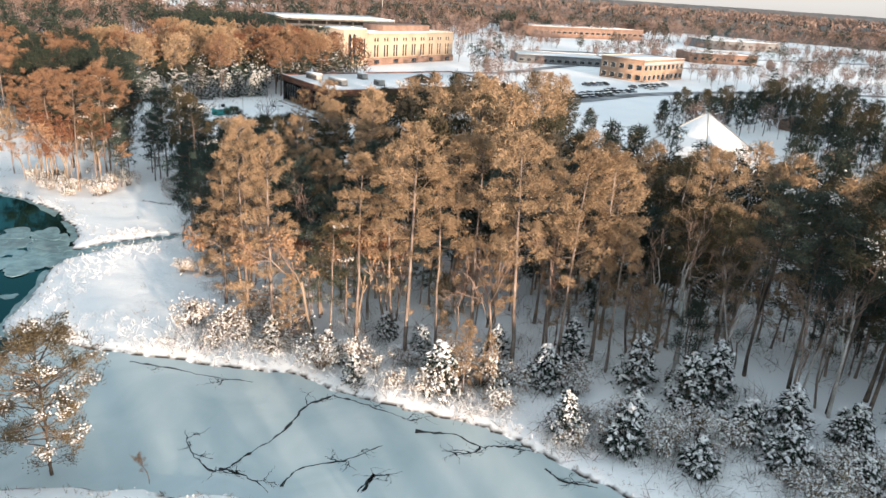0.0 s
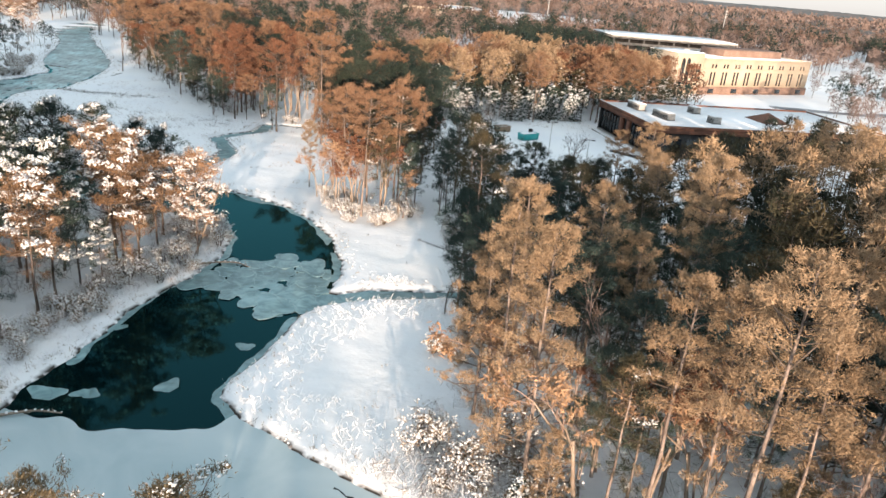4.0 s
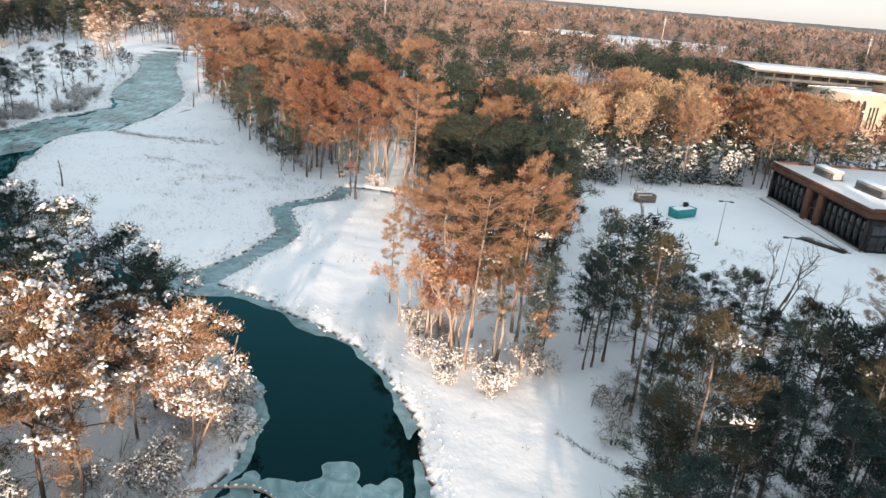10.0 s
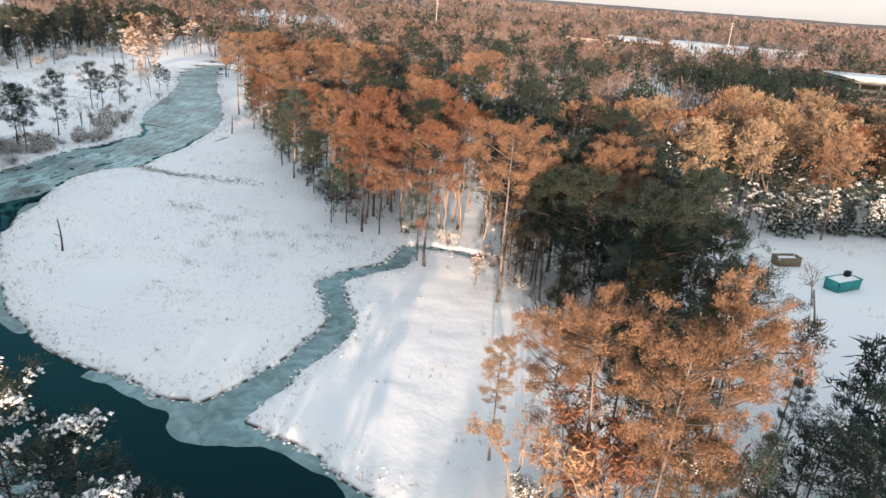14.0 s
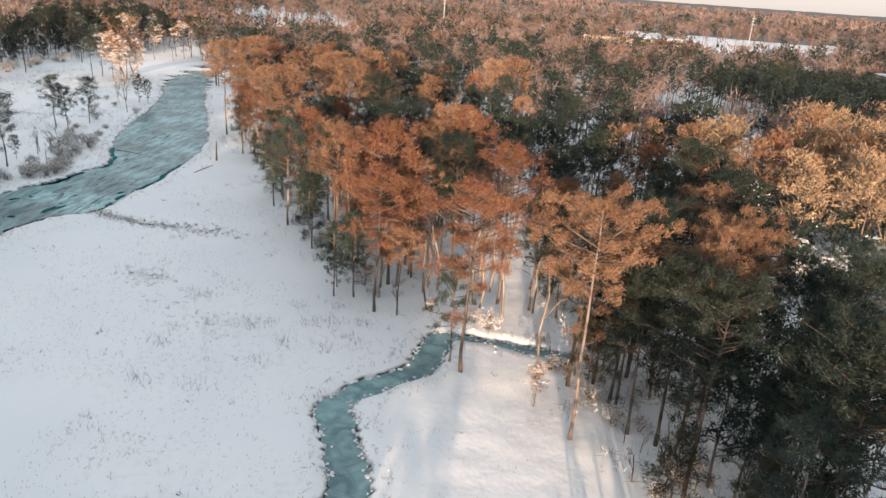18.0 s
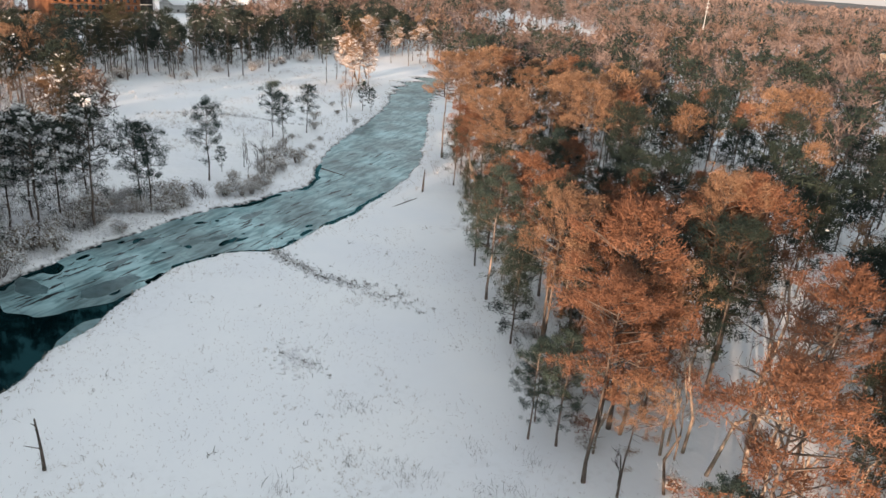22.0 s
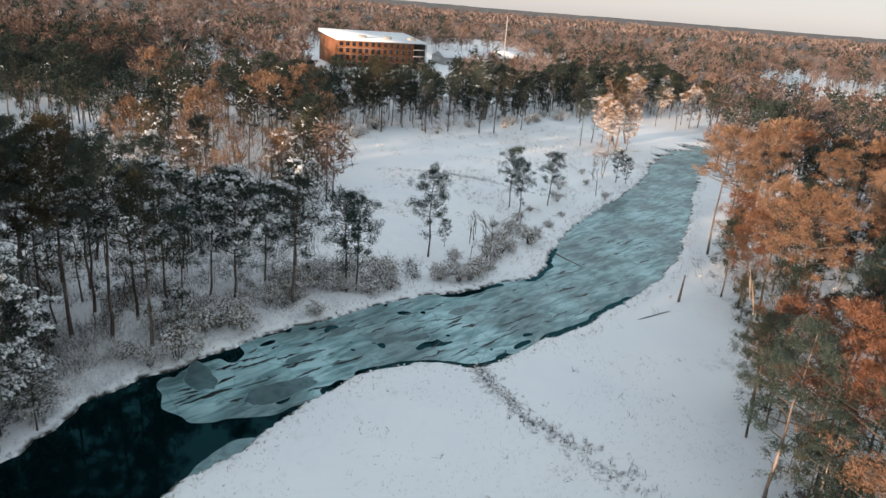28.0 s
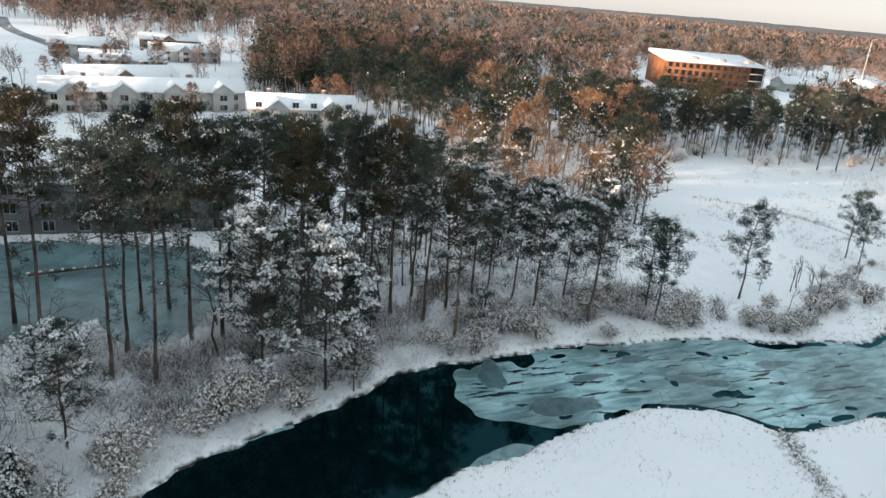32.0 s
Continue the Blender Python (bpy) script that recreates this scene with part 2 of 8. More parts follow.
def ice_material(name, pale, dark, stretch, scale, lo, hi, rough, patch=0.0):
    m = bpy.data.materials.new(name)
    m.use_nodes = True
    n, li = m.node_tree.nodes, m.node_tree.links
    b = n["Principled BSDF"]
    geo = n.new("ShaderNodeNewGeometry")
    mp = n.new("ShaderNodeMapping")
    turn = n.new("ShaderNodeMapping")
    turn.inputs["Rotation"].default_value[2] = radians(stretch[0])
    mp.inputs["Scale"].default_value = (stretch[1], stretch[2], 1)
    li.new(geo.outputs["Position"], turn.inputs[0])
    li.new(turn.outputs[0], mp.inputs[0])
    t = n.new("ShaderNodeTexNoise")
    t.inputs["Scale"].default_value, t.inputs["Detail"].default_value, t.inputs["Distortion"].default_value = scale, 5.0, 1.2
    li.new(mp.outputs[0], t.inputs["Vector"])
    r = n.new("ShaderNodeMapRange")
    r.inputs[1].default_value, r.inputs[2].default_value = lo, hi
    li.new(t.outputs[0], r.inputs[0])
    x = n.new("ShaderNodeMix")
    x.data_type = "RGBA"
    li.new(r.outputs[0], x.inputs[0])
    x.inputs[6].default_value, x.inputs[7].default_value = (*dark, 1), (*pale, 1)
    big = n.new("ShaderNodeTexNoise")
    big.inputs["Scale"].default_value, big.inputs["Detail"].default_value = 0.11, 4.0
    li.new(geo.outputs["Position"], big.inputs["Vector"])
    br = n.new("ShaderNodeMapRange")
    br.inputs[1].default_value, br.inputs[2].default_value, br.inputs[3].default_value, br.inputs[4].default_value = 0.38, 0.62, 1 - patch, 1.0 + 0.15 * patch
    li.new(big.outputs[0], br.inputs[0])
    cell = n.new("ShaderNodeTexVoronoi")
    cell.feature = "DISTANCE_TO_EDGE"
    cell.inputs["Scale"].default_value = 0.33
    warp = n.new("ShaderNodeMix")
    warp.data_type = "VECTOR"
    warp.inputs[0].default_value = 0.35
    li.new(geo.outputs["Position"], warp.inputs[4])
    li.new(t.outputs[1], warp.inputs[5])
    li.new(warp.outputs[1], cell.inputs["Vector"])
    cr = n.new("ShaderNodeMapRange")
    cr.inputs[1].default_value, cr.inputs[2].default_value, cr.inputs[3].default_value, cr.inputs[4].default_value = 0.0, 0.02, 1 - 0.7 * patch, 1.0
    li.new(cell.outputs["Distance"], cr.inputs[0])
    mul = n.new("ShaderNodeMath")
    mul.operation = "MULTIPLY"
    li.new(br.outputs[0], mul.inputs[0])
    li.new(cr.outputs[0], mul.inputs[1])
    hv = n.new("ShaderNodeHueSaturation")
    li.new(mul.outputs[0], hv.inputs["Value"])
    li.new(x.outputs[2], hv.inputs["Color"])
    li.new(hv.outputs[0], b.inputs["Base Color"])
    b.inputs["Roughness"].default_value = rough
    b.inputs["Specular IOR Level"].default_value = 0.4
    return m


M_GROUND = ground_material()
M_PONDICE = ice_material("pond_ice", (0.47, 0.545, 0.56), (0.36, 0.45, 0.475), (0, 1, 1), 0.10, 0.35, 0.65, 0.4)
M_RIVERICE = ice_material("river_ice", (0.34, 0.525, 0.545), (0.10, 0.22, 0.235), (58, 0.32, 1.25), 0.62, 0.36, 0.60, 0.35, 0.5)
M_DARKICE = ice_material("dark_ice", (0.12, 0.20, 0.215), (0.055, 0.11, 0.12), (30, 1, 1), 0.6, 0.3, 0.7, 0.25, 0.3)
# Dark ice colour that stands in for deep shade on snow.
M_SHADEICE = ice_material("shade_ice", (0.17, 0.27, 0.285), (0.085, 0.15, 0.16), (0, 1, 1), 0.2, 0.35, 0.65, 0.35, 0.3)
M_FLOERIM = ice_material("floe_rim_ice", (0.35, 0.485, 0.50), (0.25, 0.37, 0.385), (0, 1, 1), 0.8, 0.35, 0.65, 0.4)
M_THINICE = ice_material("thin_ice", (0.27, 0.42, 0.44), (0.12, 0.225, 0.24), (0, 1, 1), 0.5, 0.35, 0.65, 0.35, 0.3)


def water_material():
    """Dark river water: the sky's teal is put into the body and the smooth, faintly rippled mirror."""
    m = bpy.data.materials.new("open_water")
    m.use_nodes = True
    n, li = m.node_tree.nodes, m.node_tree.links
    n.remove(n["Principled BSDF"])
    body = n.new("ShaderNodeBsdfDiffuse")
    body.inputs["Color"].default_value = (0.0008, 0.0050, 0.0062, 1)
    gloss = n.new("ShaderNodeBsdfGlossy")
    # Teal tint stands in for the colour of the reflected sky.
    gloss.inputs["Color"].default_value = (0.15, 0.52, 0.59, 1)
    gloss.inputs["Roughness"].default_value = 0.05
    t = n.new("ShaderNodeTexNoise")
    t.inputs["Scale"].default_value = 0.7
    bp = n.new("ShaderNodeBump")
    bp.inputs["Strength"].default_value, bp.inputs["Distance"].default_value = 0.035, 0.05
    geo = n.new("ShaderNodeNewGeometry")
    fr = n.new("ShaderNodeFresnel")
    fr.inputs["IOR"].default_value = 1.35
    mix = n.new("ShaderNodeMixShader")
    li.new(geo.outputs["Position"], t.inputs["Vector"])
    li.new(t.outputs[0], bp.inputs["Height"])
    li.new(bp.outputs[0], gloss.inputs["Normal"])
    li.new(fr.outputs[0], mix.inputs[0])
    li.new(body.outputs[0], mix.inputs[1])
    li.new(gloss.outputs[0], mix.inputs[2])
    li.new(mix.outputs[0], n["Material Output"].inputs["Surface"])
    return m


M_WATER = water_material()


# ---------------------------------------------------------------- mesh helpers
def mesh_of(name, V, T, mats, index=None, smooth=False):
    """A mesh from vertex and triangle arrays."""
    V, T = np.asarray(V, np.float32), np.asarray(T, np.int32)
    me = bpy.data.meshes.new(name)
    me.vertices.add(len(V))
    me.vertices.foreach_set("co", V.ravel())
    k = T.shape[1]
    me.loops.add(T.size)
    me.loops.foreach_set("vertex_index", T.ravel())
    me.polygons.add(len(T))
    me.polygons.foreach_set("loop_start", np.arange(0, T.size, k, dtype=np.int32))
    for m in (mats if isinstance(mats, (list, tuple)) else [mats]):
        me.materials.append(m)
    if index is not None:
        me.polygons.foreach_set("material_index", np.asarray(index, np.int32))
    if smooth:
        me.polygons.foreach_set("use_smooth", np.ones(len(T), bool))
    me.update(calc_edges=True)
    return me


def join(pieces):
    """One (V, T) out of several."""
    Vs, Ts, o = [], [], 0
    for V, T in pieces:
        Vs.append(V)
        Ts.append(np.asarray(T) + o)
        o += len(V)
    if not Vs:
        return np.zeros((0, 3)), np.zeros((0, 3), int)
    return np.concatenate(Vs), np.concatenate(Ts)


def part(name, VT, material, parent, label="", smooth=False):
    ob = new(name, VT if isinstance(VT, bpy.types.Mesh) else mesh_of(name, VT[0], VT[1], material, smooth=smooth))
    ob.parent = parent
    if label:
        ob["label"] = label
    if name in MASSES:
        ob["kind"] = "stuff"
    return ob


MASSES = ("crown", "twig_work", "snow_load", "limb_work", "dry_leaves", "stem_work")


def tube(pts, radii, sides=5, cap=True):
    pts = np.asarray(pts, float)
    k = len(pts)
    d = np.gradient(pts, axis=0)
    d /= np.linalg.norm(d, axis=1)[:, None] + 1e-9
    ref = np.where(np.abs(d[:, 2:3]) > 0.9, [[1.0, 0, 0]], [[0, 0, 1.0]])
    a = np.cross(d, ref)
    a /= np.linalg.norm(a, axis=1)[:, None]
    b = np.cross(d, a)
    ang = np.arange(sides) * 2 * np.pi / sides
    V = pts[:, None] + np.asarray(radii)[:, None, None] * (a[:, None] * np.cos(ang)[None, :, None] + b[:, None] * np.sin(ang)[None, :, None])
    V = V.reshape(-1, 3)
    i = np.arange(k - 1)[:, None] * sides
    j = np.arange(sides)[None, :]
    p, q = i + j, i + (j + 1) % sides
    T = np.concatenate([np.stack([p, q, p + sides], -1).reshape(-1, 3), np.stack([q, q + sides, p + sides], -1).reshape(-1, 3)])
    if cap:
        V = np.concatenate([V, pts[-1:]])
        e = (k - 1) * sides + np.arange(sides)
        T = np.concatenate([T, np.stack([e, np.roll(e, -1), np.full(sides, k * sides)], -1)])
    return V, T


def box(x0, x1, y0, y1, z0, z1, bevel=0.0):
    bm = bmesh.new()
    bmesh.ops.create_cube(bm, size=1.0)
    for v in bm.verts:
        v.co = ((x0 + x1) / 2 + v.co.x * (x1 - x0), (y0 + y1) / 2 + v.co.y * (y1 - y0), (z0 + z1) / 2 + v.co.z * (z1 - z0))
    if bevel:
        bmesh.ops.bevel(bm, geom=bm.edges[:], offset=bevel, segments=1, affect="EDGES")
    bmesh.ops.triangulate(bm, faces=bm.faces[:])
    bm.verts.index_update()
    V = np.array([v.co for v in bm.verts])
    T = np.array([[v.index for v in f.verts] for f in bm.faces])
    bm.free()
    return V, T


T_ = (1 + 5 ** 0.5) / 2
ICO_V = np.array([(-1, T_, 0), (1, T_, 0), (-1, -T_, 0), (1, -T_, 0), (0, -1, T_), (0, 1, T_), (0, -1, -T_), (0, 1, -T_),
                  (T_, 0, -1), (T_, 0, 1), (-T_, 0, -1), (-T_, 0, 1)]) / math.hypot(1, T_)
ICO_T = np.array([int(c, 16) for c in "0b5051017 07a0ab 159 5b4 ba2 a76 718 394 342 326 368 389 495 24b 62a 867 981".replace(" ", "")]).reshape(-1, 3)


def blobs(C, size, flat, rng):
    """Lumpy clods at the centres C."""
    m = len(C)
    V = ICO_V[None] * (1 + 0.35 * rng.standard_normal((m, 12, 1)) * 0.6)
    V = V * (np.asarray(size).reshape(-1, 1, 1) * np.array([1, 1, flat]))
    V = V + np.asarray(C)[:, None]
    T = (ICO_T[None] + 12 * np.arange(m)[:, None, None])
    return V.reshape(-1, 3), T.reshape(-1, 3)


def tufts(C, out, k, length, width, rng, up=0.35, spread=0.35):
    """k narrow blades at each centre, fanning outwards."""
    m = len(C)
    d = rng.standard_normal((m, k, 3)) * 0.75 + np.asarray(out)[:, None] * 0.7 + np.array([0, 0, up])
    d /= np.linalg.norm(d, axis=2)[..., None]
    w = np.cross(d, rng.standard_normal((m, k, 3)))
    w /= np.linalg.norm(w, axis=2)[..., None] + 1e-9
    L = length * rng.uniform(0.6, 1.3, (m, k, 1))
    W = width * rng.uniform(0.7, 1.3, (m, k, 1)) * 0.5
    p = np.asarray(C)[:, None] + rng.standard_normal((m, k, 3)) * length * spread
    a, b, c = p - w * W - d * L * 0.35, p + w * W, p + d * L
    V = np.stack([a, b, c], 2).reshape(-1, 3)
    return V, np.arange(len(V)).reshape(-1, 3)


def vnoise(x, y, s, seed=0):
    """Smooth value noise in -1..1."""
    x, y = np.asarray(x, float) / s, np.asarray(y, float) / s
    ix, iy = np.floor(x).astype(np.int64), np.floor(y).astype(np.int64)
    fx, fy = x - ix, y - iy
    fx, fy = fx * fx * (3 - 2 * fx), fy * fy * (3 - 2 * fy)

    def h(a, b):
        n = (a * 374761393 + b * 668265263 + seed * 1442695041) & 0x7FFFFFFF
        n = ((n ^ (n >> 13)) * 1274126177) & 0x7FFFFFFF
        return ((n ^ (n >> 16)) & 0xFFFF) / 32767.5 - 1
    return (h(ix, iy) * (1 - fx) + h(ix + 1, iy) * fx) * (1 - fy) + (h(ix, iy + 1) * (1 - fx) + h(ix + 1, iy + 1) * fx) * fy


def inside(poly, x, y):
    poly = np.asarray(poly, float)
    r = np.zeros(np.shape(x), bool)
    px, py = poly[:, 0], poly[:, 1]
    for i in range(len(poly)):
        x0, y0, x1, y1 = px[i - 1], py[i - 1], px[i], py[i]
        if y0 == y1:
            continue
        r ^= ((y0 > y) != (y1 > y)) & (x < (x1 - x0) * (y - y0) / (y1 - y0) + x0)
    return r


def smooth_line(pts, n=3):
    """Catmull-Rom through the points."""
    P = np.asarray(pts, float)
    P = np.concatenate([P[:1] * 2 - P[1:2], P, P[-1:] * 2 - P[-2:-1]])
    out = []
    for i in range(1, len(P) - 2):
        for t in np.arange(n) / n:
            a, b, c, d = P[i - 1], P[i], P[i + 1], P[i + 2]
            out.append(0.5 * (2 * b + (c - a) * t + (2 * a - 5 * b + 4 * c - d) * t * t + (3 * b - a - 3 * c + d) * t ** 3))
    out.append(P[-2])
    return np.array(out)


def seg_dist(x, y, line, extra=None):
    """Distance to a polyline; extra: half widths, taken off."""
    best = np.full(np.shape(x), 1e9)
    for i in range(len(line) - 1):
        a, b = line[i, :2], line[i + 1, :2]
        d = b - a
        t = np.clip(((x - a[0]) * d[0] + (y - a[1]) * d[1]) / (d @ d + 1e-9), 0, 1)
        r = np.hypot(x - a[0] - t * d[0], y - a[1] - t * d[1])
        if extra is not None:
            r = r - (extra[i] * (1 - t) + extra[i + 1] * t)
        best = np.minimum(best, r)
    return best


# ---------------------------------------------------------------- river, creeks, ground
WEST_BANK = [(-360, 325), (-335, 296), (-310, 257), (-268, 224), (-243, 200), (-225, 185), (-210, 175), (-205, 163), (-202, 152), (-197, 143),
             (-191, 132), (-185, 124), (-180, 118), (-172, 114), (-162, 107), (-154, 103), (-143, 100), (-125, 98), (-105, 98), (-88, 101),
             (-78, 103), (-71, 98), (-67, 90), (-66, 82), (-64, 73), (-62, 65), (-60, 58), (-56, 50), (-47, 45), (-32, 43.5),
             (-20, 43.5), (-11, 43), (4, 37), (25, 28), (60, 12), (95, -4)]
EAST_BANK = [(100, 12), (64, 26), (40, 37), (27, 42), (17, 46.5), (8, 53), (-2, 57), (-15, 62), (-28, 64), (-37, 65),
             (-45, 67), (-47, 73), (-48, 82), (-48.5, 89), (-51, 95), (-56, 103), (-62, 109), (-70, 113.5), (-80, 116), (-90, 116),
             (-100, 115), (-107, 113), (-115, 111.5), (-123, 110.5), (-133, 112), (-145, 115), (-155, 119.5), (-163, 125), (-172, 133), (-181, 143),
             (-184, 151), (-183, 158), (-187, 166), (-193, 176), (-203, 190), (-217, 204), (-238, 219), (-274, 244), (-322, 283), (-345, 312)]
west, east = smooth_line(WEST_BANK), smooth_line(EAST_BANK)
RIVER = np.concatenate([west, east])
CREEK = smooth_line([(-99.5, 114, 2.9), (-100.5, 121, 2.2), (-102.5, 129, 2.0), (-104.5, 136, 1.8), (-110.5, 141.3, 1.4), (-114.5, 144.3, 1.5), (-114, 149, 1.4),
                     (-112.6, 154, 1.5), (-113.7, 159, 2.0), (-115.2, 163, 1.5), (-111, 165.2, 0.9), (-104, 167.5, 0.7), (-97, 171, 0.4)])
CREEK2 = smooth_line([(-50, 88, 1.6), (-45.5, 94, 1.3), (-40, 97.5, 1.0), (-35, 101, 0.8), (-30, 106, 0.5)])
# Outline of the added hollow whose dark sheet stands for shaded ground.
SHADE_HOLLOW = smooth_line([(-195.5, 54), (-200, 61), (-203, 71), (-205, 80), (-198, 88), (-191.6, 91), (-181, 93), (-175, 89), (-180, 81), (-174, 78), (-172, 73), (-180, 64), (-188, 57), (-195.5, 54)], 2)[:, :2]
DITCH = smooth_line([(-183, 157, 0.5), (-177, 158, 0.35), (-170, 160, 0.3), (-163, 164, 0.25), (-156, 166, 0.15)])


def shore(x, y):
    """Signed distance to the water's edge: positive on land."""
    closed = np.concatenate([RIVER, RIVER[:1]])
    d = seg_dist(x, y, closed)
    d = np.where(inside(RIVER, x, y), -d, d)
    d = np.minimum(d, seg_dist(x, y, CREEK, CREEK[:, 2] * 0.8))
    d = np.minimum(d, seg_dist(x, y, CREEK2, CREEK2[:, 2]))
    back = seg_dist(x, y, SHADE_HOLLOW)
    d = np.minimum(d, np.where(inside(SHADE_HOLLOW, x, y), -back, back))
    return d + 0.22 * vnoise(x, y, 1.1, 7) + 0.45 * vnoise(x, y, 2.6, 1) + 0.5 * vnoise(x, y, 7.0, 2)


def sstep(v, a, b):
    t = np.clip((v - a) / (b - a), 0, 1)
    return t * t * (3 - 2 * t)


def height(x, y, d=None):
    x, y = np.asarray(x, float), np.asarray(y, float)
    if d is None:
        d = shore(x, y)
    z = -0.5 + 1.0 * sstep(d, -0.75, 0.9) + sstep(d, 0.8, 3) * (0.07 * vnoise(x, y, 1.7, 3) + 0.10 * vnoise(x, y, 6, 4) + 0.12 * vnoise(x, y, 23, 5))
    r = np.hypot(x + 60, y - 110)
    return z - 0.12 * sstep(1.4 - seg_dist(x, y, DITCH), 0.6, 1.3) + sstep(r, 700, 2500) * 3 * (1 + vnoise(x, y, 700, 6))


def axis(lo, hi, step, far_lo, far_hi):
    mid = np.arange(lo, hi + step, step)
    g = step * 1.16 ** np.arange(1, 90)
    up = hi + np.cumsum(g)
    dn = lo - np.cumsum(g)
    return np.concatenate([np.append(dn[dn > far_lo], far_lo)[::-1], mid, np.append(up[up < far_hi], far_hi)])


gx = axis(-262, 48, 0.9, -4900, 4900)
gy = axis(38, 232, 0.9, -4900, 4900)
GX, GY = np.meshgrid(gx, gy, indexing="ij")
near = (GX > -420) & (GX < 200) & (GY > -60) & (GY < 400)
GD = np.full(GX.shape, 60.0)
GD[near] = shore(GX[near], GY[near])
GZ = height(GX, GY, GD)
nxg, nyg = GX.shape
idx = np.arange(nxg * nyg).reshape(nxg, nyg)
Q = np.stack([idx[:-1, :-1], idx[1:, :-1], idx[1:, 1:], idx[:-1, 1:]], -1).reshape(-1, 4)
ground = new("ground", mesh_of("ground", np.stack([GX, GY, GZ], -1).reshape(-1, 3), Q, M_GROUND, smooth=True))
tagged(ground, "snow-covered marsh and woodland ground with dry grass showing", "ground", kind="structure")


def flat(name, x0, x1, y0, y1, z, m):
    return new(name, mesh_of(name, [(x0, y0, z), (x1, y0, z), (x1, y1, z), (x0, y1, z)], [(0, 1, 2, 3)], m))


water = flat("water", -390, 130, -30, 345, 0.0, M_WATER)
tagged(water, "dark open river water reflecting trees and sky", "water", kind="structure")


def zat(x, y):
    return float(height(np.array([x]), np.array([y]))[0])


# ---------------------------------------------------------------- ice
def ice_sheet(name, x0, x1, y0, y1, step, keep, m, label, z=0.025):
    xs, ys = np.arange(x0, x1, step), np.arange(y0, y1, step)
    X, Y = np.meshgrid(xs, ys, indexing="ij")
    X = X + 0.3 * step * vnoise(X, Y, step * 0.7, 11)
    Y = Y + 0.3 * step * vnoise(X, Y, step * 0.7, 12)
    D = shore(X, Y)
    K = keep(X, Y, D) & (D < 0.6)
    k = np.arange(X.size).reshape(X.shape)
    ok = (K[:-1, :-1].astype(int) + K[1:, :-1] + K[1:, 1:] + K[:-1, 1:]) >= 3
    F = np.stack([k[:-1, :-1], k[1:, :-1], k[1:, 1:], k[:-1, 1:]], -1)[ok]
    used = np.unique(F)
    re = np.full(X.size, -1)
    re[used] = np.arange(len(used))
    V = np.stack([X, Y, np.full(X.shape, z)], -1).reshape(-1, 3)[used]
    G = re[F]
    e = np.concatenate([G[:, [i, (i + 1) % 4]] for i in range(4)])
    key = np.sort(e, 1)
    u, n = np.unique(key, axis=0, return_counts=True)
    rim = u[n == 1]
    for _ in range(3):
        acc, cnt = np.zeros_like(V), np.zeros(len(V))
        for a, b in ((0, 1), (1, 0)):
            np.add.at(acc, rim[:, a], V[rim[:, b]])
            np.add.at(cnt, rim[:, a], 1)
        k2 = cnt > 0
        V[k2] = 0.4 * V[k2] + 0.6 * acc[k2] / cnt[k2][:, None]
    ob = new(name, mesh_of(name, V, re[F], m))
    return tagged(ob, label, "ice", kind="structure")


def pond_keep(X, Y, D):
    return ((Y - 57.3) - (X + 55.7) * 0.40 + 1.4 * vnoise(X, Y, 5, 21) + 0.6 * vnoise(X, Y, 1.5, 22) < 0) | (X > -42.5)


ICE_TIP = [(-193.5, 130.0), (-188.2, 126.0), (-184.6, 123.6), (-180.5, 123.6), (-177.4, 124.6), (-175.6, 127.2), (-174.8, 129.6), (-175.2, 132.6), (-175.9, 135.2), (-177.6, 138.2), (-179.3, 139.6), (-180.6, 142.0),
           (-182.4, 146.5), (-184.5, 152.5), (-180, 160), (-200, 200), (-260, 260), (-360, 340), (-380, 300), (-300, 220), (-230, 165), (-205, 150)]


def upriver_keep(X, Y, D):
    wx, wy = X + 0.9 * vnoise(X, Y, 2.2, 41), Y + 0.9 * vnoise(X, Y, 2.2, 42)
    u, v = Y * 0.82 - X * 0.57, X * 0.82 + Y * 0.57
    slit = np.abs(vnoise(u * 0.28 + 1.2 * vnoise(X, Y, 5, 45), v, 0.95, 43)) < 0.10
    open_ = slit & (vnoise(X, Y, 4.5, 46) + 0.5 * sstep(-X, 214, 186) > 0.86) & (X > -225)
    notch = np.hypot((X + 188.4) * 0.55, Y - 130.4) < 1.1
    return inside(np.asarray(ICE_TIP, float), wx, wy) & ~open_ & ~notch & ~((D > -0.7) & (vnoise(X, Y, 5, 44) > 0.30) & (X > -225))


def shelf_keep(X, Y, D):
    creek = np.minimum(seg_dist(X, Y, CREEK, CREEK[:, 2]), seg_dist(X, Y, CREEK2, CREEK2[:, 2]))
    mouth = np.hypot((X + 98.8) * 0.8, (Y - 114.2) * 1.4) + 0.8 * vnoise(X, Y, 2.5, 51)
    return (creek < 0.8) | (mouth < 4.0) | ((D > -0.9 - 0.9 * vnoise(X, Y, 5, 52) - 0.8 * ((X < -78) & (X > -118))) & (D < 0.5) & (vnoise(X, Y, 11, 53) > -0.2 + 0.35 * (X < -118)))


ice_sheet("ice_pond", -64, 70, 18, 70, 0.5, pond_keep, M_PONDICE, "pale blue-grey frozen pond surface with dark branching cracks")
ice_sheet("ice_upriver", -350, -168, 116, 320, 0.45, upriver_keep, M_RIVERICE, "streaky teal river ice with dark open leads")
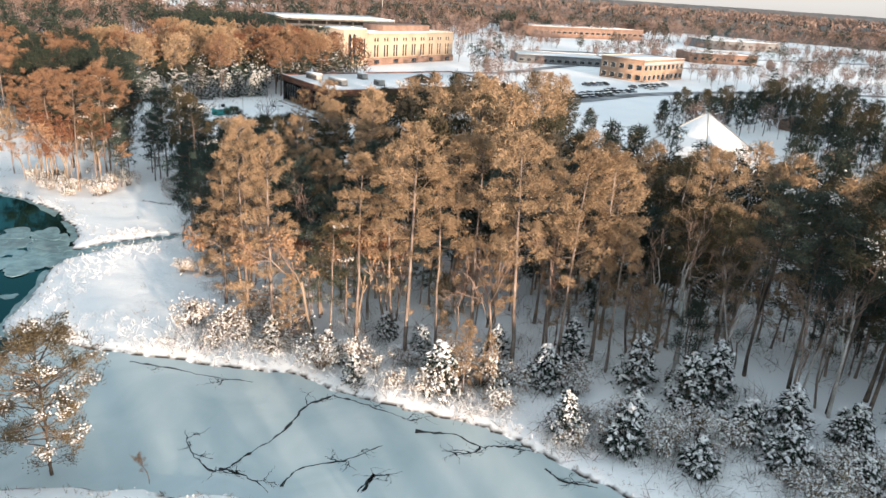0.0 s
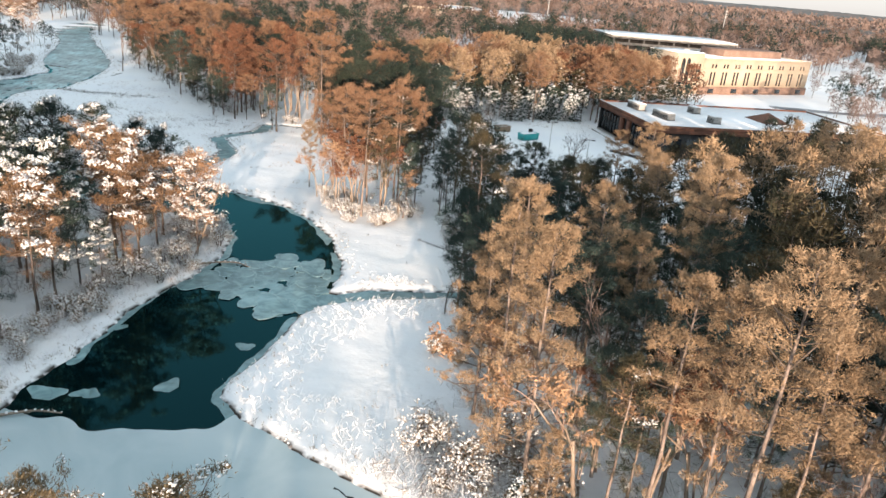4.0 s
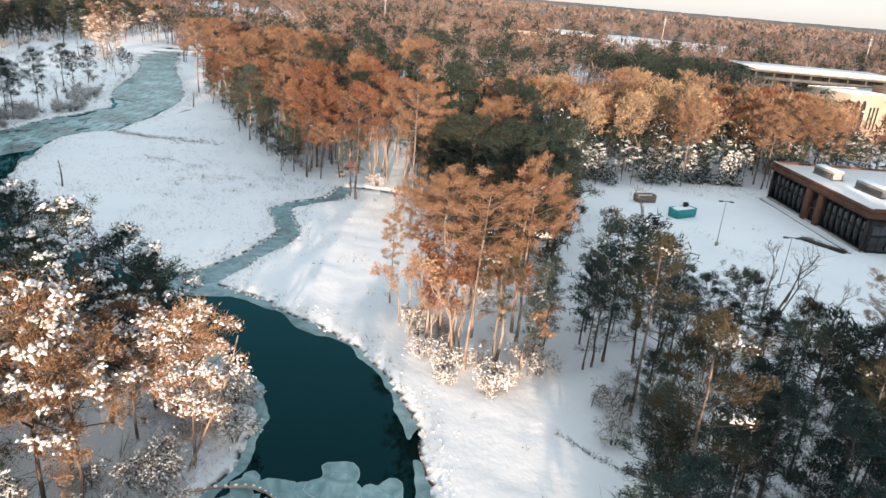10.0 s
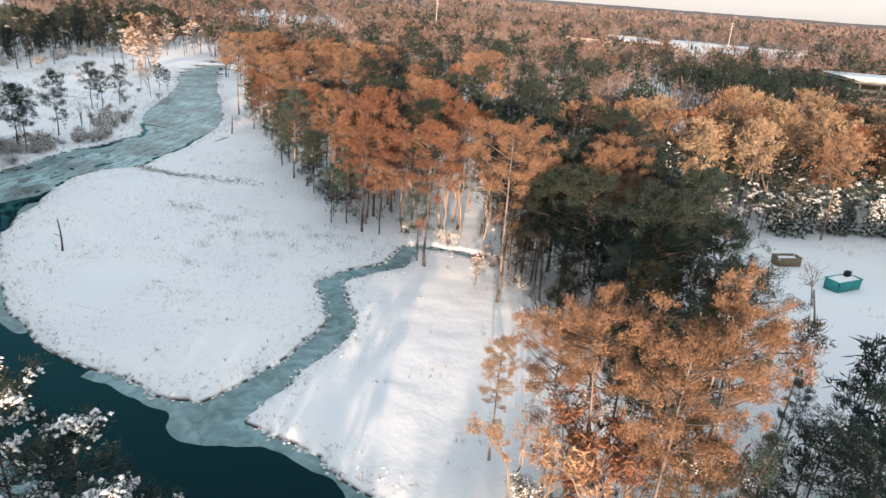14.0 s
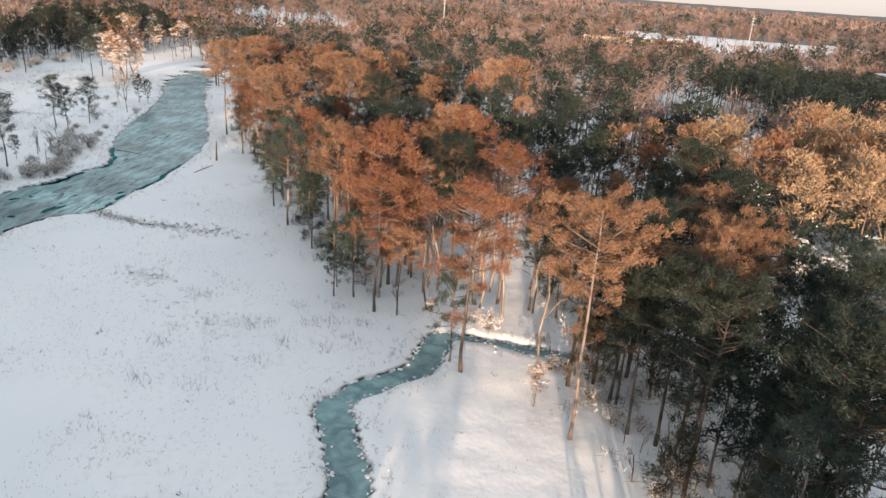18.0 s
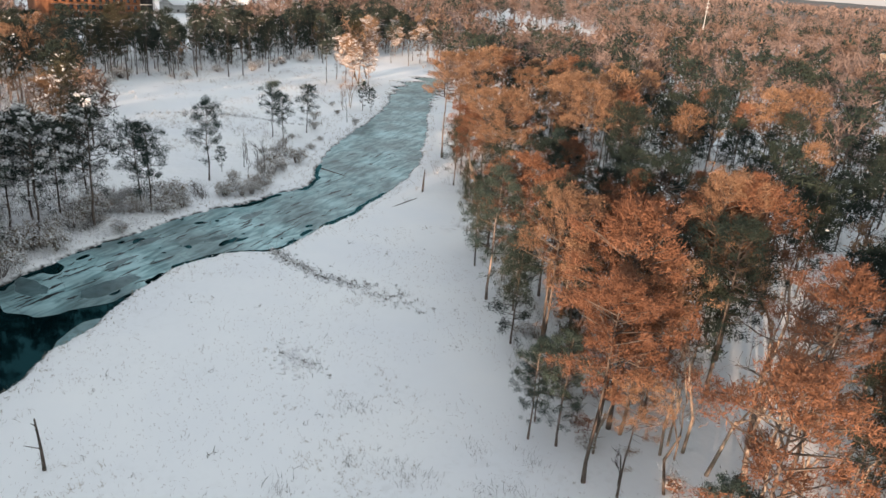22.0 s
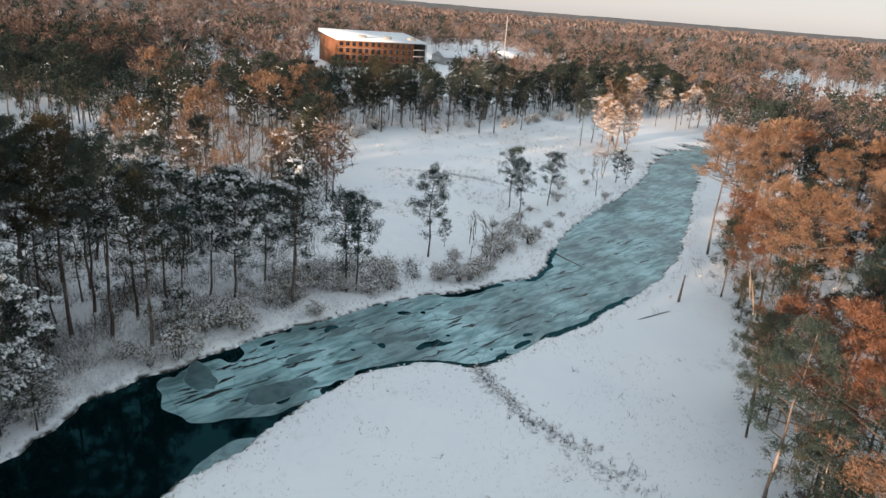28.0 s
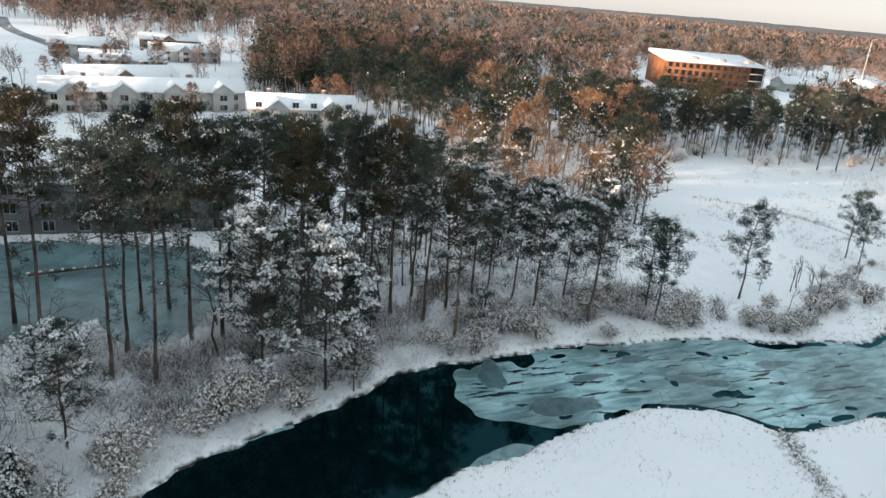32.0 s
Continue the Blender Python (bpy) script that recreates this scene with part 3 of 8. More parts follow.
# Added dark sheet: the pines' shade on snow, put into its colour.
ice_sheet("shade_sheet", -210, -165, 48, 98, 0.5, lambda X, Y, D: D < 0.4, M_SHADEICE, "smooth grey-green ice on the shaded backwater", 0.02)
ice_sheet("ice_shelf", -180, -28, 64, 172, 0.4, shelf_keep, M_THINICE, "thin grey-green ice along the bank and in the creeks", 0.018)


def crack(pts, w0, rng, out, depth=0):
    """A dark open crack: a wandering strip with side branches."""
    P = smooth_line(pts, 8)[:, :2]
    P = P + np.cumsum(rng.standard_normal(P.shape) * 0.05, 0) + rng.standard_normal(P.shape) * 0.05
    d = np.gradient(P, axis=0)
    nrm = np.stack([-d[:, 1], d[:, 0]], 1) / (np.linalg.norm(d, axis=1)[:, None] + 1e-9)
    w = w0 * (0.35 + np.abs(rng.standard_normal(len(P))) * 0.7) * np.linspace(1, 0.3, len(P))
    V = np.concatenate([P + nrm * w[:, None] * 0.5, P - nrm * w[:, None] * 0.5])
    V = np.concatenate([V, np.full((len(V), 1), 0.031)], 1)
    k = len(P)
    i = np.arange(k - 1)
    out.append((V, np.concatenate([np.stack([i, i + 1, i + k], 1), np.stack([i + 1, i + k + 1, i + k], 1)])))
    if depth < 2:
        for j in rng.integers(3, k - 2, 2 + len(P) // 14):
            a = rng.uniform(0, 2 * np.pi)
            L = rng.uniform(0.8, 3.0) * (0.6 if depth else 1)
            e = P[j] + L * np.array([np.cos(a), np.sin(a)])
            crack([(*P[j], 0), (*(P[j] * 0.5 + e * 0.5 + rng.normal(0, 0.25, 2)), 0), (*e, 0)], w0 * 0.45, rng, out, depth + 1)


crng = np.random.default_rng(5)
crk = []
CRACKS = [
    [(-8.3, 58.5), (-10.6, 56.4), (-11.5, 52.7), (-13.6, 49.3), (-16, 47), (-18.7, 49.6), (-19.9, 52.4)],
    [(-16, 47), (-13.8, 46.4), (-11.5, 44.5)],
    [(-8.3, 58.5), (-5.4, 57.6), (-2.6, 56.2), (0.1, 54.8)],
    [(-0.1, 53.3), (3.2, 53.2), (5.7, 51.7), (8.2, 51.9), (11.2, 51.4)],
    [(5.7, 51.7), (4.6, 50.4), (2.2, 50.6)],
    [(11.1, 49.1), (12.6, 47.7), (15.3, 47.2)],
    [(-10.4, 45.3), (-9, 47.5), (-5.4, 48.8), (-2.8, 51)],
    [(-4.1, 45.1), (-3.4, 47.2), (-4.4, 45.4)],
    [(-29.6, 62.7), (-25.6, 62.2), (-20.5, 60.9), (-16.5, 60.6)],
]
for ln in CRACKS:
    crack([(a, b, 0) for a, b in ln], 0.27, crng, crk)
tagged(new("ice_cracks", mesh_of("ice_cracks", *join(crk), M_CRACK)), "dark branching cracks of open water in the pond ice", "crack", kind="stuff")


def floe(x, y, r, seed, z):
    """One rounded plate of drifting ice with a paler broken rim."""
    g = np.random.default_rng(seed)
    n = 26
    a = np.arange(n) * 2 * np.pi / n
    q = r * (1 + 0.22 * np.sin(2 * a + g.uniform(0, 6)) + 0.18 * np.sin(3 * a + g.uniform(0, 6)) + 0.10 * np.sin(5 * a + g.uniform(0, 6)) + 0.05 * g.standard_normal(n))
    ringv = np.stack([np.cos(a) * q, np.sin(a) * q * 0.85, np.zeros(n)], 1)
    V = np.concatenate([[[0, 0, 0.012]], ringv * [0.965, 0.965, 1] + [0, 0, 0.012], ringv + [0, 0, 0.02], ringv * 1.01 + [0, 0, -0.05]])
    i = np.arange(n)
    j = (i + 1) % n
    top = np.stack([np.zeros(n, int), 1 + i, 1 + j], 1)

    def band(o):
        return np.concatenate([np.stack([o + i, o + n + i, o + n + j], 1), np.stack([o + i, o + n + j, o + j], 1)])
    b = new("ice_floe")
    b.matrix_basis = pose(x, y, z, 0, 0, g.uniform(0, 360))
    part("plate", (V, top), M_THINICE, b)
    part("rim", (V, np.concatenate([band(1), band(1 + n)])), M_FLOERIM, b, "paler broken rim")
    return tagged(b, "thin rounded ice floe drifting on dark water", "ice floe", "ice floes")


def ice_lobe(x, y, a, b_, turn, seed):
    """A rounded patch of thin dark ice with a pale rim, frozen into the river ice."""
    g = np.random.default_rng(seed)
    n = 40
    t = np.arange(n) * 2 * np.pi / n
    q = 1 + 0.14 * np.sin(2 * t + g.uniform(0, 6)) + 0.12 * np.sin(3 * t + g.uniform(0, 6)) + 0.05 * np.sin(7 * t + g.uniform(0, 6)) + 0.025 * g.standard_normal(n)
    c, s_ = math.cos(radians(turn)), math.sin(radians(turn))
    E = np.stack([np.cos(t) * q * a, np.sin(t) * q * b_], 1) @ np.array([[c, s_], [-s_, c]])

    def lift(k, z):
        return np.column_stack([E * k, np.full(n, z)])
    V = np.concatenate([[[0, 0, 0.012]], lift(0.97, 0.012), lift(1.0, 0.014), lift(1.03, 0.0)])
    i = np.arange(n)
    j = (i + 1) % n
    bands = [np.concatenate([np.stack([o + i, o + n + i, o + n + j], 1), np.stack([o + i, o + n + j, o + j], 1)]) for o in (1, 1 + n)]
    ob = new("ice_lobe")
    ob.matrix_basis = pose(x, y, 0.026)
    part("plate", (V, np.stack([np.zeros(n, int), 1 + i, 1 + j], 1)), M_DARKICE, ob)
    part("rim", (V, np.concatenate(bands)), M_THINICE, ob, "paler frozen rim")
    return tagged(ob, "rounded patch of thin dark ice in the river ice", "ice", "ice lobes")


for i, row in enumerate([(-183.6, 127.4, 3.1, 1.5, 25, 1), (-179.9, 135.4, 3.6, 1.9, 118, 2), (-186.9, 138.0, 2.2, 0.7, 120, 3), (-193, 143, 2.4, 0.8, 118, 4), (-190.5, 152, 2.4, 0.7, 110, 5), (-198, 160, 2.6, 0.9, 125, 6)]):
    ice_lobe(*row)


def ice_leads(n, seed):
    """Narrow ragged slits of open water along the river's run."""
    g = np.random.default_rng(seed)
    run, cross_ = np.array([-0.50, 0.866]), np.array([0.866, 0.50])
    out = []
    while len(out) < n:
        x, y = g.uniform(-228, -174), g.uniform(122, 205)
        P = np.array([[x, y], [x, y] + run * 1.2, [x, y] - run * 1.2])
        if not (inside(np.asarray(ICE_TIP, float), P[:, 0], P[:, 1]).all() and shore(P[:, 0], P[:, 1]).max() < -0.6) or g.uniform() > np.interp(y, [125, 150, 205], [1.0, 0.5, 0.15]):
            continue
        L, W = g.uniform(0.5, 2.4), g.uniform(0.08, 0.26)
        t = np.linspace(-1, 1, 9)
        mid = np.cumsum(g.normal(0, 0.10, 9))
        half = W * (1 - t ** 2) ** 0.7 * g.uniform(0.4, 1.3, 9) + 0.015
        c = np.array([x, y]) + run * (t * L)[:, None] + cross_ * mid[:, None]
        V = np.concatenate([np.column_stack([c + cross_ * half[:, None], np.full(9, 0.034)]), np.column_stack([c - cross_ * half[:, None], np.full(9, 0.034)])])
        i = np.arange(8)
        out.append((V, np.concatenate([np.stack([i, i + 9, i + 10], 1), np.stack([i, i + 10, i + 1], 1)])))
    V, T = join(out)
    tagged(new("ice_leads", mesh_of("ice_leads", V, T, M_CRACK)), "narrow dark slits of open water in the river ice", "water", kind="stuff")


ice_leads(95, 19)
frng = np.random.default_rng(8)
for i in range(34):
    a_, q_ = i * 2.4, math.sqrt((i + 0.5) / 34)
    fx = -57.2 + 8.6 * q_ * math.cos(a_) + frng.normal(0, 0.5)
    fy = 90.3 + 6.8 * q_ * math.sin(a_) + frng.normal(0, 0.5)
    if shore(np.array([fx]), np.array([fy]))[0] < -0.4:
        floe(fx, fy, frng.uniform(1.0, 3.0), i, 0.012 + 0.004 * i)
for i, (fx, fy, fr) in enumerate([(-58.5, 60, 1.4), (-55.5, 61.8, 1.0), (-62, 66.5, 0.8), (-50.5, 66.5, 1.1), (-49.5, 76, 0.9), (-52, 84, 1.2), (-63, 72, 0.7)]):
    floe(fx, fy, fr, 60 + i, 0.01)


# ---------------------------------------------------------------- tree kinds
OCT_V = np.array([(1, 0, 0), (0, 1, 0), (-1, 0, 0), (0, -1, 0), (0, 0, 1), (0, 0, -1)], float)
OCT_T = np.array([(0, 1, 4), (1, 2, 4), (2, 3, 4), (3, 0, 4), (1, 0, 5), (2, 1, 5), (3, 2, 5), (0, 3, 5)])


def snow_tufts(C, rng, size=0.36, out=None):
    """Uneven pads of snow: drawn out along the boughs where their direction is given."""
    C = np.asarray(C) + [0, 0, size * 0.25]
    m = len(C)
    V = OCT_V[None] * (1 + 0.3 * rng.standard_normal((m, 6, 1))) * (size * rng.uniform(0.4, 1.0, (m, 1, 1)))
    V = V * ([1.0, 1.0, 0.55] if out is None else [0.78, 0.62, 0.50])
    a = rng.uniform(0, 6.28, m) if out is None else np.arctan2(out[:, 1], out[:, 0]) + rng.normal(0, 0.45, m)
    slope = np.zeros((m, 1)) if out is None else rng.normal(-0.15, 0.4, (m, 1))
    V[..., 2] += V[..., 0] * slope
    c, sn = np.cos(a)[:, None], np.sin(a)[:, None]
    V = np.stack([V[..., 0] * c - V[..., 1] * sn, V[..., 0] * sn + V[..., 1] * c, V[..., 2]], -1) + C[:, None]
    return V.reshape(-1, 3), (OCT_T[None] + 6 * np.arange(m)[:, None, None]).reshape(-1, 3)


def pine(seed, H, base, R, limbs, clumps, blades, snow=0.3, size=0.38, lean=0.03, low=0, sides=6, far=False, inner=0.45, flake=0.33, shape="round"):
    """A pine: bare tapering trunk, limbs, and needle clumps in a rounded, gappy crown. Parts as vertex and triangle arrays."""
    rng = np.random.default_rng(seed)
    k = 7 if far else 9
    t = np.linspace(0, 1, k)
    bend = np.cumsum(rng.normal(0, lean, (k, 2)), 0) * H / k
    bend -= bend[0]
    path = np.stack([bend[:, 0], bend[:, 1], t * H * 0.97 - 0.3], 1)
    r0 = 0.0078 * H + 0.03
    rad = r0 * (1 - 0.78 * t) * np.where(t < 0.05, 1.3, 1)
    trunk = tube(path, rad, sides)
    lb, C, O = [], [], []
    for i in range(limbs):
        u = (i + rng.uniform(0, 1)) / limbs
        f = base + (1 - base) * u ** 0.85
        prof = np.sin(np.pi * np.clip(0.25 + 0.75 * u, 0, 1)) ** 0.8 * 0.9 + 0.12
        if shape == "cone":
            prof = 1.05 * (1 - u) ** 0.75 + 0.14
        elif shape == "flat":
            prof = 0.55 + 0.55 * np.sin(np.pi * np.clip(u * 0.8 + 0.2, 0, 1)) - 0.35 * (u > 0.9)
        L = R * prof * rng.uniform(0.55, 1.2)
        a = i * 2.4 + rng.uniform(-0.6, 0.6)
        p0 = np.array([np.interp(f, t, path[:, j]) for j in range(3)])
        rise = rng.uniform(-0.05, 0.4) + 0.45 * u
        dr = np.array([np.cos(a), np.sin(a), rise])
        p1 = p0 + dr * L * 0.55 + rng.normal(0, 0.06 * L, 3)
        p2 = p0 + dr * L + np.array([0, 0, 0.1 * L])
        if not far or i % 2 == 0:
            lb.append(tube([p0, p2] if far else [p0, p1, p2], [0.012 * L + 0.03, 0.012] if far else [0.012 * L + 0.035, 0.008 * L + 0.02, 0.012], 3, False))
        q = rng.uniform(inner, 1.08, (clumps, 1))
        if far:
            c = p0 + (p2 - p0) * q + rng.normal(0, 0.10 * L + 0.17, (clumps, 3)) * [1, 1, 0.45]
        else:
            knots = np.array([rng.uniform(inner, 0.8), rng.uniform(0.85, 1.08)])
            side = np.array([-dr[1], dr[0], 0.0]) * rng.uniform(-0.3, 0.3, (2, 1)) * L
            w = rng.integers(0, 2, clumps)
            c = (p0 + (p2 - p0) * knots[:, None] + side)[w] + rng.normal(0, 0.06 * L + 0.14, (clumps, 3)) * [1, 1, 0.5] + (q - 0.75) * dr * 0.25 * L
        C.append(c)
        O.append(np.repeat(dr[None] / np.linalg.norm(dr), clumps, 0))
    for i in range(low):
        f = rng.uniform(min(0.22, base * 0.5), base)
        a = rng.uniform(0, 6.28)
        p0 = np.array([np.interp(f, t, path[:, j]) for j in range(3)])
        L = rng.uniform(0.6, 2.0)
        p1 = p0 + np.array([np.cos(a) * L, np.sin(a) * L, rng.uniform(-0.15, 0.35)])
        lb.append(tube([p0, p1], [0.03, 0.01], 3, False))
        if i % 2:
            C.append(p1 + rng.normal(0, 0.25, (3, 3)))
            O.append(np.repeat([[np.cos(a), np.sin(a), 0.0]], 3, 0))
    C, O = np.concatenate(C), np.concatenate(O)
    ndl = tufts(C, O, blades if far else int(blades * 1.75), size * (1.1 if far else 0.80), size * (0.27 if far else 0.20), rng, 0.35, 0.45 if far else 0.86)
    out = {"trunk": trunk, "limbs": join(lb), "needles": ndl}
    if snow > 0:
        if far:
            pick = rng.uniform(0, 1, len(C)) < snow * 0.75
            out["snow"] = snow_tufts(C[pick], rng, 0.5, O[pick])
        else:
            bough = np.zeros(len(C), bool)
            for i in range(limbs):
                bough[i * clumps:(i + 1) * clumps] = rng.uniform() < snow * 1.15
            pick = bough & (rng.uniform(0, 1, len(C)) < 0.85) | (rng.uniform(0, 1, len(C)) < snow * 0.12)
            C3, O3 = np.repeat(C[pick], 7, 0), np.repeat(O[pick], 7, 0)
            C3 = C3 + rng.normal(0, 0.26, C3.shape) * [1, 1, 0.4] + [0, 0, 0.1]
            out["snow"] = snow_tufts(C3, rng, flake * 0.66, O3)
    return out


def bare_tree(seed, H, spread=0.32, depth=4, twigs=3, leaf=0, leaf_size=0.3, stem=0.46):
    """A hardwood of forking limbs, leafless or with dead leaves at the twigs' ends."""
    rng = np.random.default_rng(seed)
    out, fine, ends = [], [], []

    def grow(p, d, L, r, lv):
        q = p + d * L * 0.55 + rng.normal(0, 0.05 * L, 3)
        e = p + d * L + rng.normal(0, 0.06 * L, 3)
        (out if lv < 2 else fine).append(tube([p, q, e], [r, r * 0.8, r * 0.6], 5 if lv < 2 else 3, False))
        if lv >= depth - 1:
            ends.extend((q, e))
        if lv >= depth:
            return
        for i in range(2 + (lv > 0) + (lv > 1) * (twigs - 2)):
            s = rng.uniform(0.45, 1.0)
            nd = d + rng.normal(0, 1, 3) * spread * (1.2 + 0.3 * lv) + np.array([0, 0, 0.18])
            nd /= np.linalg.norm(nd)
            grow(p + (e - p) * s, nd, L * rng.uniform(0.5, 0.72), r * 0.52, lv + 1)
    grow(np.array([0, 0, -0.2]), np.array([rng.normal(0, 0.05), rng.normal(0, 0.05), 1.0]), H * stem, 0.010 * H + 0.03, 0)
    res = {"trunk": join(out), "twigs": join(fine)}
    if leaf:
        C = np.array(ends)
        res["needles"] = tufts(C, np.zeros_like(C), leaf, leaf_size, leaf_size * 0.36, rng, -0.1)
    return res


def cedar(seed, H, R, snow=0.75):
    """A low snow-laden conifer with drooping boughs."""
    rng = np.random.default_rng(seed)
    n = 46
    C, O, lb = [], [], []
    for i in range(n):
        u = (i + rng.uniform()) / n
        a = i * 2.4
        L = R * (1 - u ** 2.0) * rng.uniform(0.65, 1.2) + 0.1
        p0 = np.array([0, 0, H * (0.08 + 0.9 * u)])
        p2 = p0 + np.array([np.cos(a) * L, np.sin(a) * L, -0.38 * L])
        lb.append(tube([p0, (p0 + p2) / 2 + [0, 0, 0.1 * L], p2], [0.03, 0.02, 0.008], 3, False))
        q = rng.uniform(0.3, 1.05, (5, 1))
        C.append(p0 + (p2 - p0) * q + rng.normal(0, 0.14, (5, 3)))
        O.append(np.repeat([[np.cos(a), np.sin(a), -0.5]], 5, 0))
    C, O = np.concatenate(C), np.concatenate(O)
    s = C[rng.uniform(0, 1, len(C)) < snow] + [0, 0, 0.12]
    return {"trunk": tube([(0, 0, -0.2), (0, 0, H * 0.5), (0, 0, H * 0.98)], [0.02 * H + 0.03, 0.012 * H + 0.02, 0.01], 5),
            "limbs": join(lb), "needles": tufts(C, O, 8, 0.42, 0.13, rng, -0.15), "snow": snow_tufts(np.repeat(s, 3, 0) + rng.normal(0, 0.14, (3 * len(s), 3)), rng, 0.34, np.repeat(s, 3, 0))}


def shrub(seed, H, R, stems=22, snow=0.75):
    """A twiggy bush bowed under snow."""
    rng = np.random.default_rng(seed)
    st, C = [], []
    for i in range(stems):
        a, s = rng.uniform(0, 6.28), rng.uniform(0.3, 1) * R
        h = H * rng.uniform(0.5, 1.0)
        p0 = np.array([np.cos(a), np.sin(a), 0]) * 0.15 * R
        p1 = np.array([np.cos(a) * s * 0.55, np.sin(a) * s * 0.55, h])
        p2 = np.array([np.cos(a) * s * 1.15, np.sin(a) * s * 1.15, h * rng.uniform(0.55, 0.95)])
        st.append(tube([p0, p1, p2], [0.03, 0.02, 0.008], 3, False))
        for q in rng.uniform(0.2, 1, 4):
            b = p1 + (p2 - p1) * q
            e = b + rng.normal(0, 0.35, 3) + [0, 0, 0.15]
            st.append(tube([b, e], [0.012, 0.005], 3, False))
            C.append(e)
            C.append(b)
    C = np.array(C)
    keep = rng.uniform(0, 1, len(C)) < snow
    return {"stems": join(st), "blades": tufts(C, np.zeros_like(C), 3, 0.35, 0.06, rng),
            "snow": snow_tufts(np.repeat(C[keep], 3, 0) + rng.normal(0, 0.18, (3 * keep.sum(), 3)), rng, 0.18, np.repeat(C[keep], 3, 0))}


PART_MATS = {"trunk": M_BARK, "limbs": M_BARK, "needles": M_GREEN, "snow": M_TREESNOW, "twigs": M_TWIG, "stems": M_TWIG, "blades": M_REED}
PART_NAMES = {"needles": "crown", "twigs": "twig_work", "snow": "snow_load", "blades": "dry_leaves", "limbs": "limb_work", "stems": "stem_work"}


PLANTED = []


class Kind:
    """A kind of tree: shared meshes for single trees, arrays for the joined woods."""

    def __init__(self, name, label, category, parts, mats=None, group=""):
        self.name, self.label, self.category, self.parts, self.group = name, label, category, parts, group
        self.mats = dict(PART_MATS, **(mats or {}))
        self.meshes = None
        self.tall = max(V[:, 2].max() for V, T in parts.values() if len(V))

    def stand(self, x, y, h, turn=0.0, tilt=0.0, label=""):
        """One tree of height h at a known place; the scattered ones keep clear of it."""
        PLANTED.append((x, y))
        return self.place(x, y, h / self.tall, turn, tilt, label=label)

    def place(self, x, y, s=1.0, turn=0.0, tilt=0.0, z=None, label=""):
        if self.meshes is None:
            self.meshes = {p: mesh_of(PART_NAMES.get(p, p), V, T, self.mats[p], smooth=p in ("trunk", "snow")) for p, (V, T) in self.parts.items() if len(V)}
        root = new(self.name)
        root.matrix_basis = pose(x, y, zat(x, y) if z is None else z, tilt, 0, turn) @ Matrix.Scale(s, 4)
        for p, me in self.meshes.items():
            part(PART_NAMES.get(p, p), me, None, root)
        return tagged(root, label or self.label, self.category, self.group)


def woods(name, kinds, X, Y, rng, label, smin=0.8, smax=1.1, sizes=None):
    """Trees past counting, joined into one object."""
    mats, Vs, Ts, Is, o = [], [], [], [], 0
    Z = height(X, Y)
    pick = rng.integers(0, len(kinds), len(X))
    for i, kd in enumerate(kinds):
        sel = np.where(pick == i)[0]
        if not len(sel):
            continue
        a, s = rng.uniform(0, 6.28, len(sel)), rng.uniform(smin, smax, len(sel))
        s = s if sizes is None else s * sizes[sel]
        c, sn = np.cos(a), np.sin(a)
        for p, (V, T) in kd.parts.items():
            if not len(V):
                continue
            m = kd.mats[p]
            if m not in mats:
                mats.append(m)
            W = np.empty((len(sel), len(V), 3), np.float32)
            W[..., 0] = (V[None, :, 0] * c[:, None] - V[None, :, 1] * sn[:, None]) * s[:, None] + X[sel][:, None]
            W[..., 1] = (V[None, :, 0] * sn[:, None] + V[None, :, 1] * c[:, None]) * s[:, None] + Y[sel][:, None]
            W[..., 2] = V[None, :, 2] * s[:, None] + Z[sel][:, None]
            Ts.append((T[None] + (o + len(V) * np.arange(len(sel)))[:, None, None]).reshape(-1, 3))
            Vs.append(W.reshape(-1, 3))
            Is.append(np.full(len(Ts[-1]), mats.index(m)))
            o += len(V) * len(sel)
    ob = new(name, mesh_of(name, np.concatenate(Vs), np.concatenate(Ts), mats, np.concatenate(Is)))
    return tagged(ob, label, "woods", kind="stuff")


SUN_RUSTY, GREENY, OLIVY = {"needles": M_SUNRUST, "trunk": M_PINKBARK}, {"needles": M_GREEN}, {"needles": M_OLIVE, "trunk": M_PINKBARK}
L_RUST = "tall pine with russet needles and bare trunk in snow"
L_GREEN = "tall dark green pine with bare trunk in snow"
L_SNOWY = "pine with clumps of snow on its boughs"
rust = [Kind("sun_tinted_pine_tree", L_RUST, "tree", pine(s, h, b, r, 36, 9, 26, 0.0, size=0.26, low=10), SUN_RUSTY, "pines") for s, h, b, r in
        ((1, 23, 0.50, 3.1), (2, 21, 0.46, 3.0), (3, 24, 0.56, 3.1), (4, 20, 0.42, 2.7))]
full_rust = [Kind("sun_tinted_pine_tree", "russet pine with foliage hanging low on its trunk", "tree", pine(s, h, b, r, 52, 9, 27, 0.0, size=0.22, low=14, shape="cone"), SUN_RUSTY, "pines") for s, h, b, r in ((201, 22, 0.16, 3.7), (202, 19, 0.2, 3.3))]
green = [Kind("pine_tree", L_GREEN, "tree", pine(s, h, b, r, 32, 7, 15, 0.03, low=8), GREENY, "pines") for s, h, b, r in
         ((11, 21, 0.50, 2.9), (12, 18, 0.40, 2.8), (13, 22, 0.58, 3.0))]
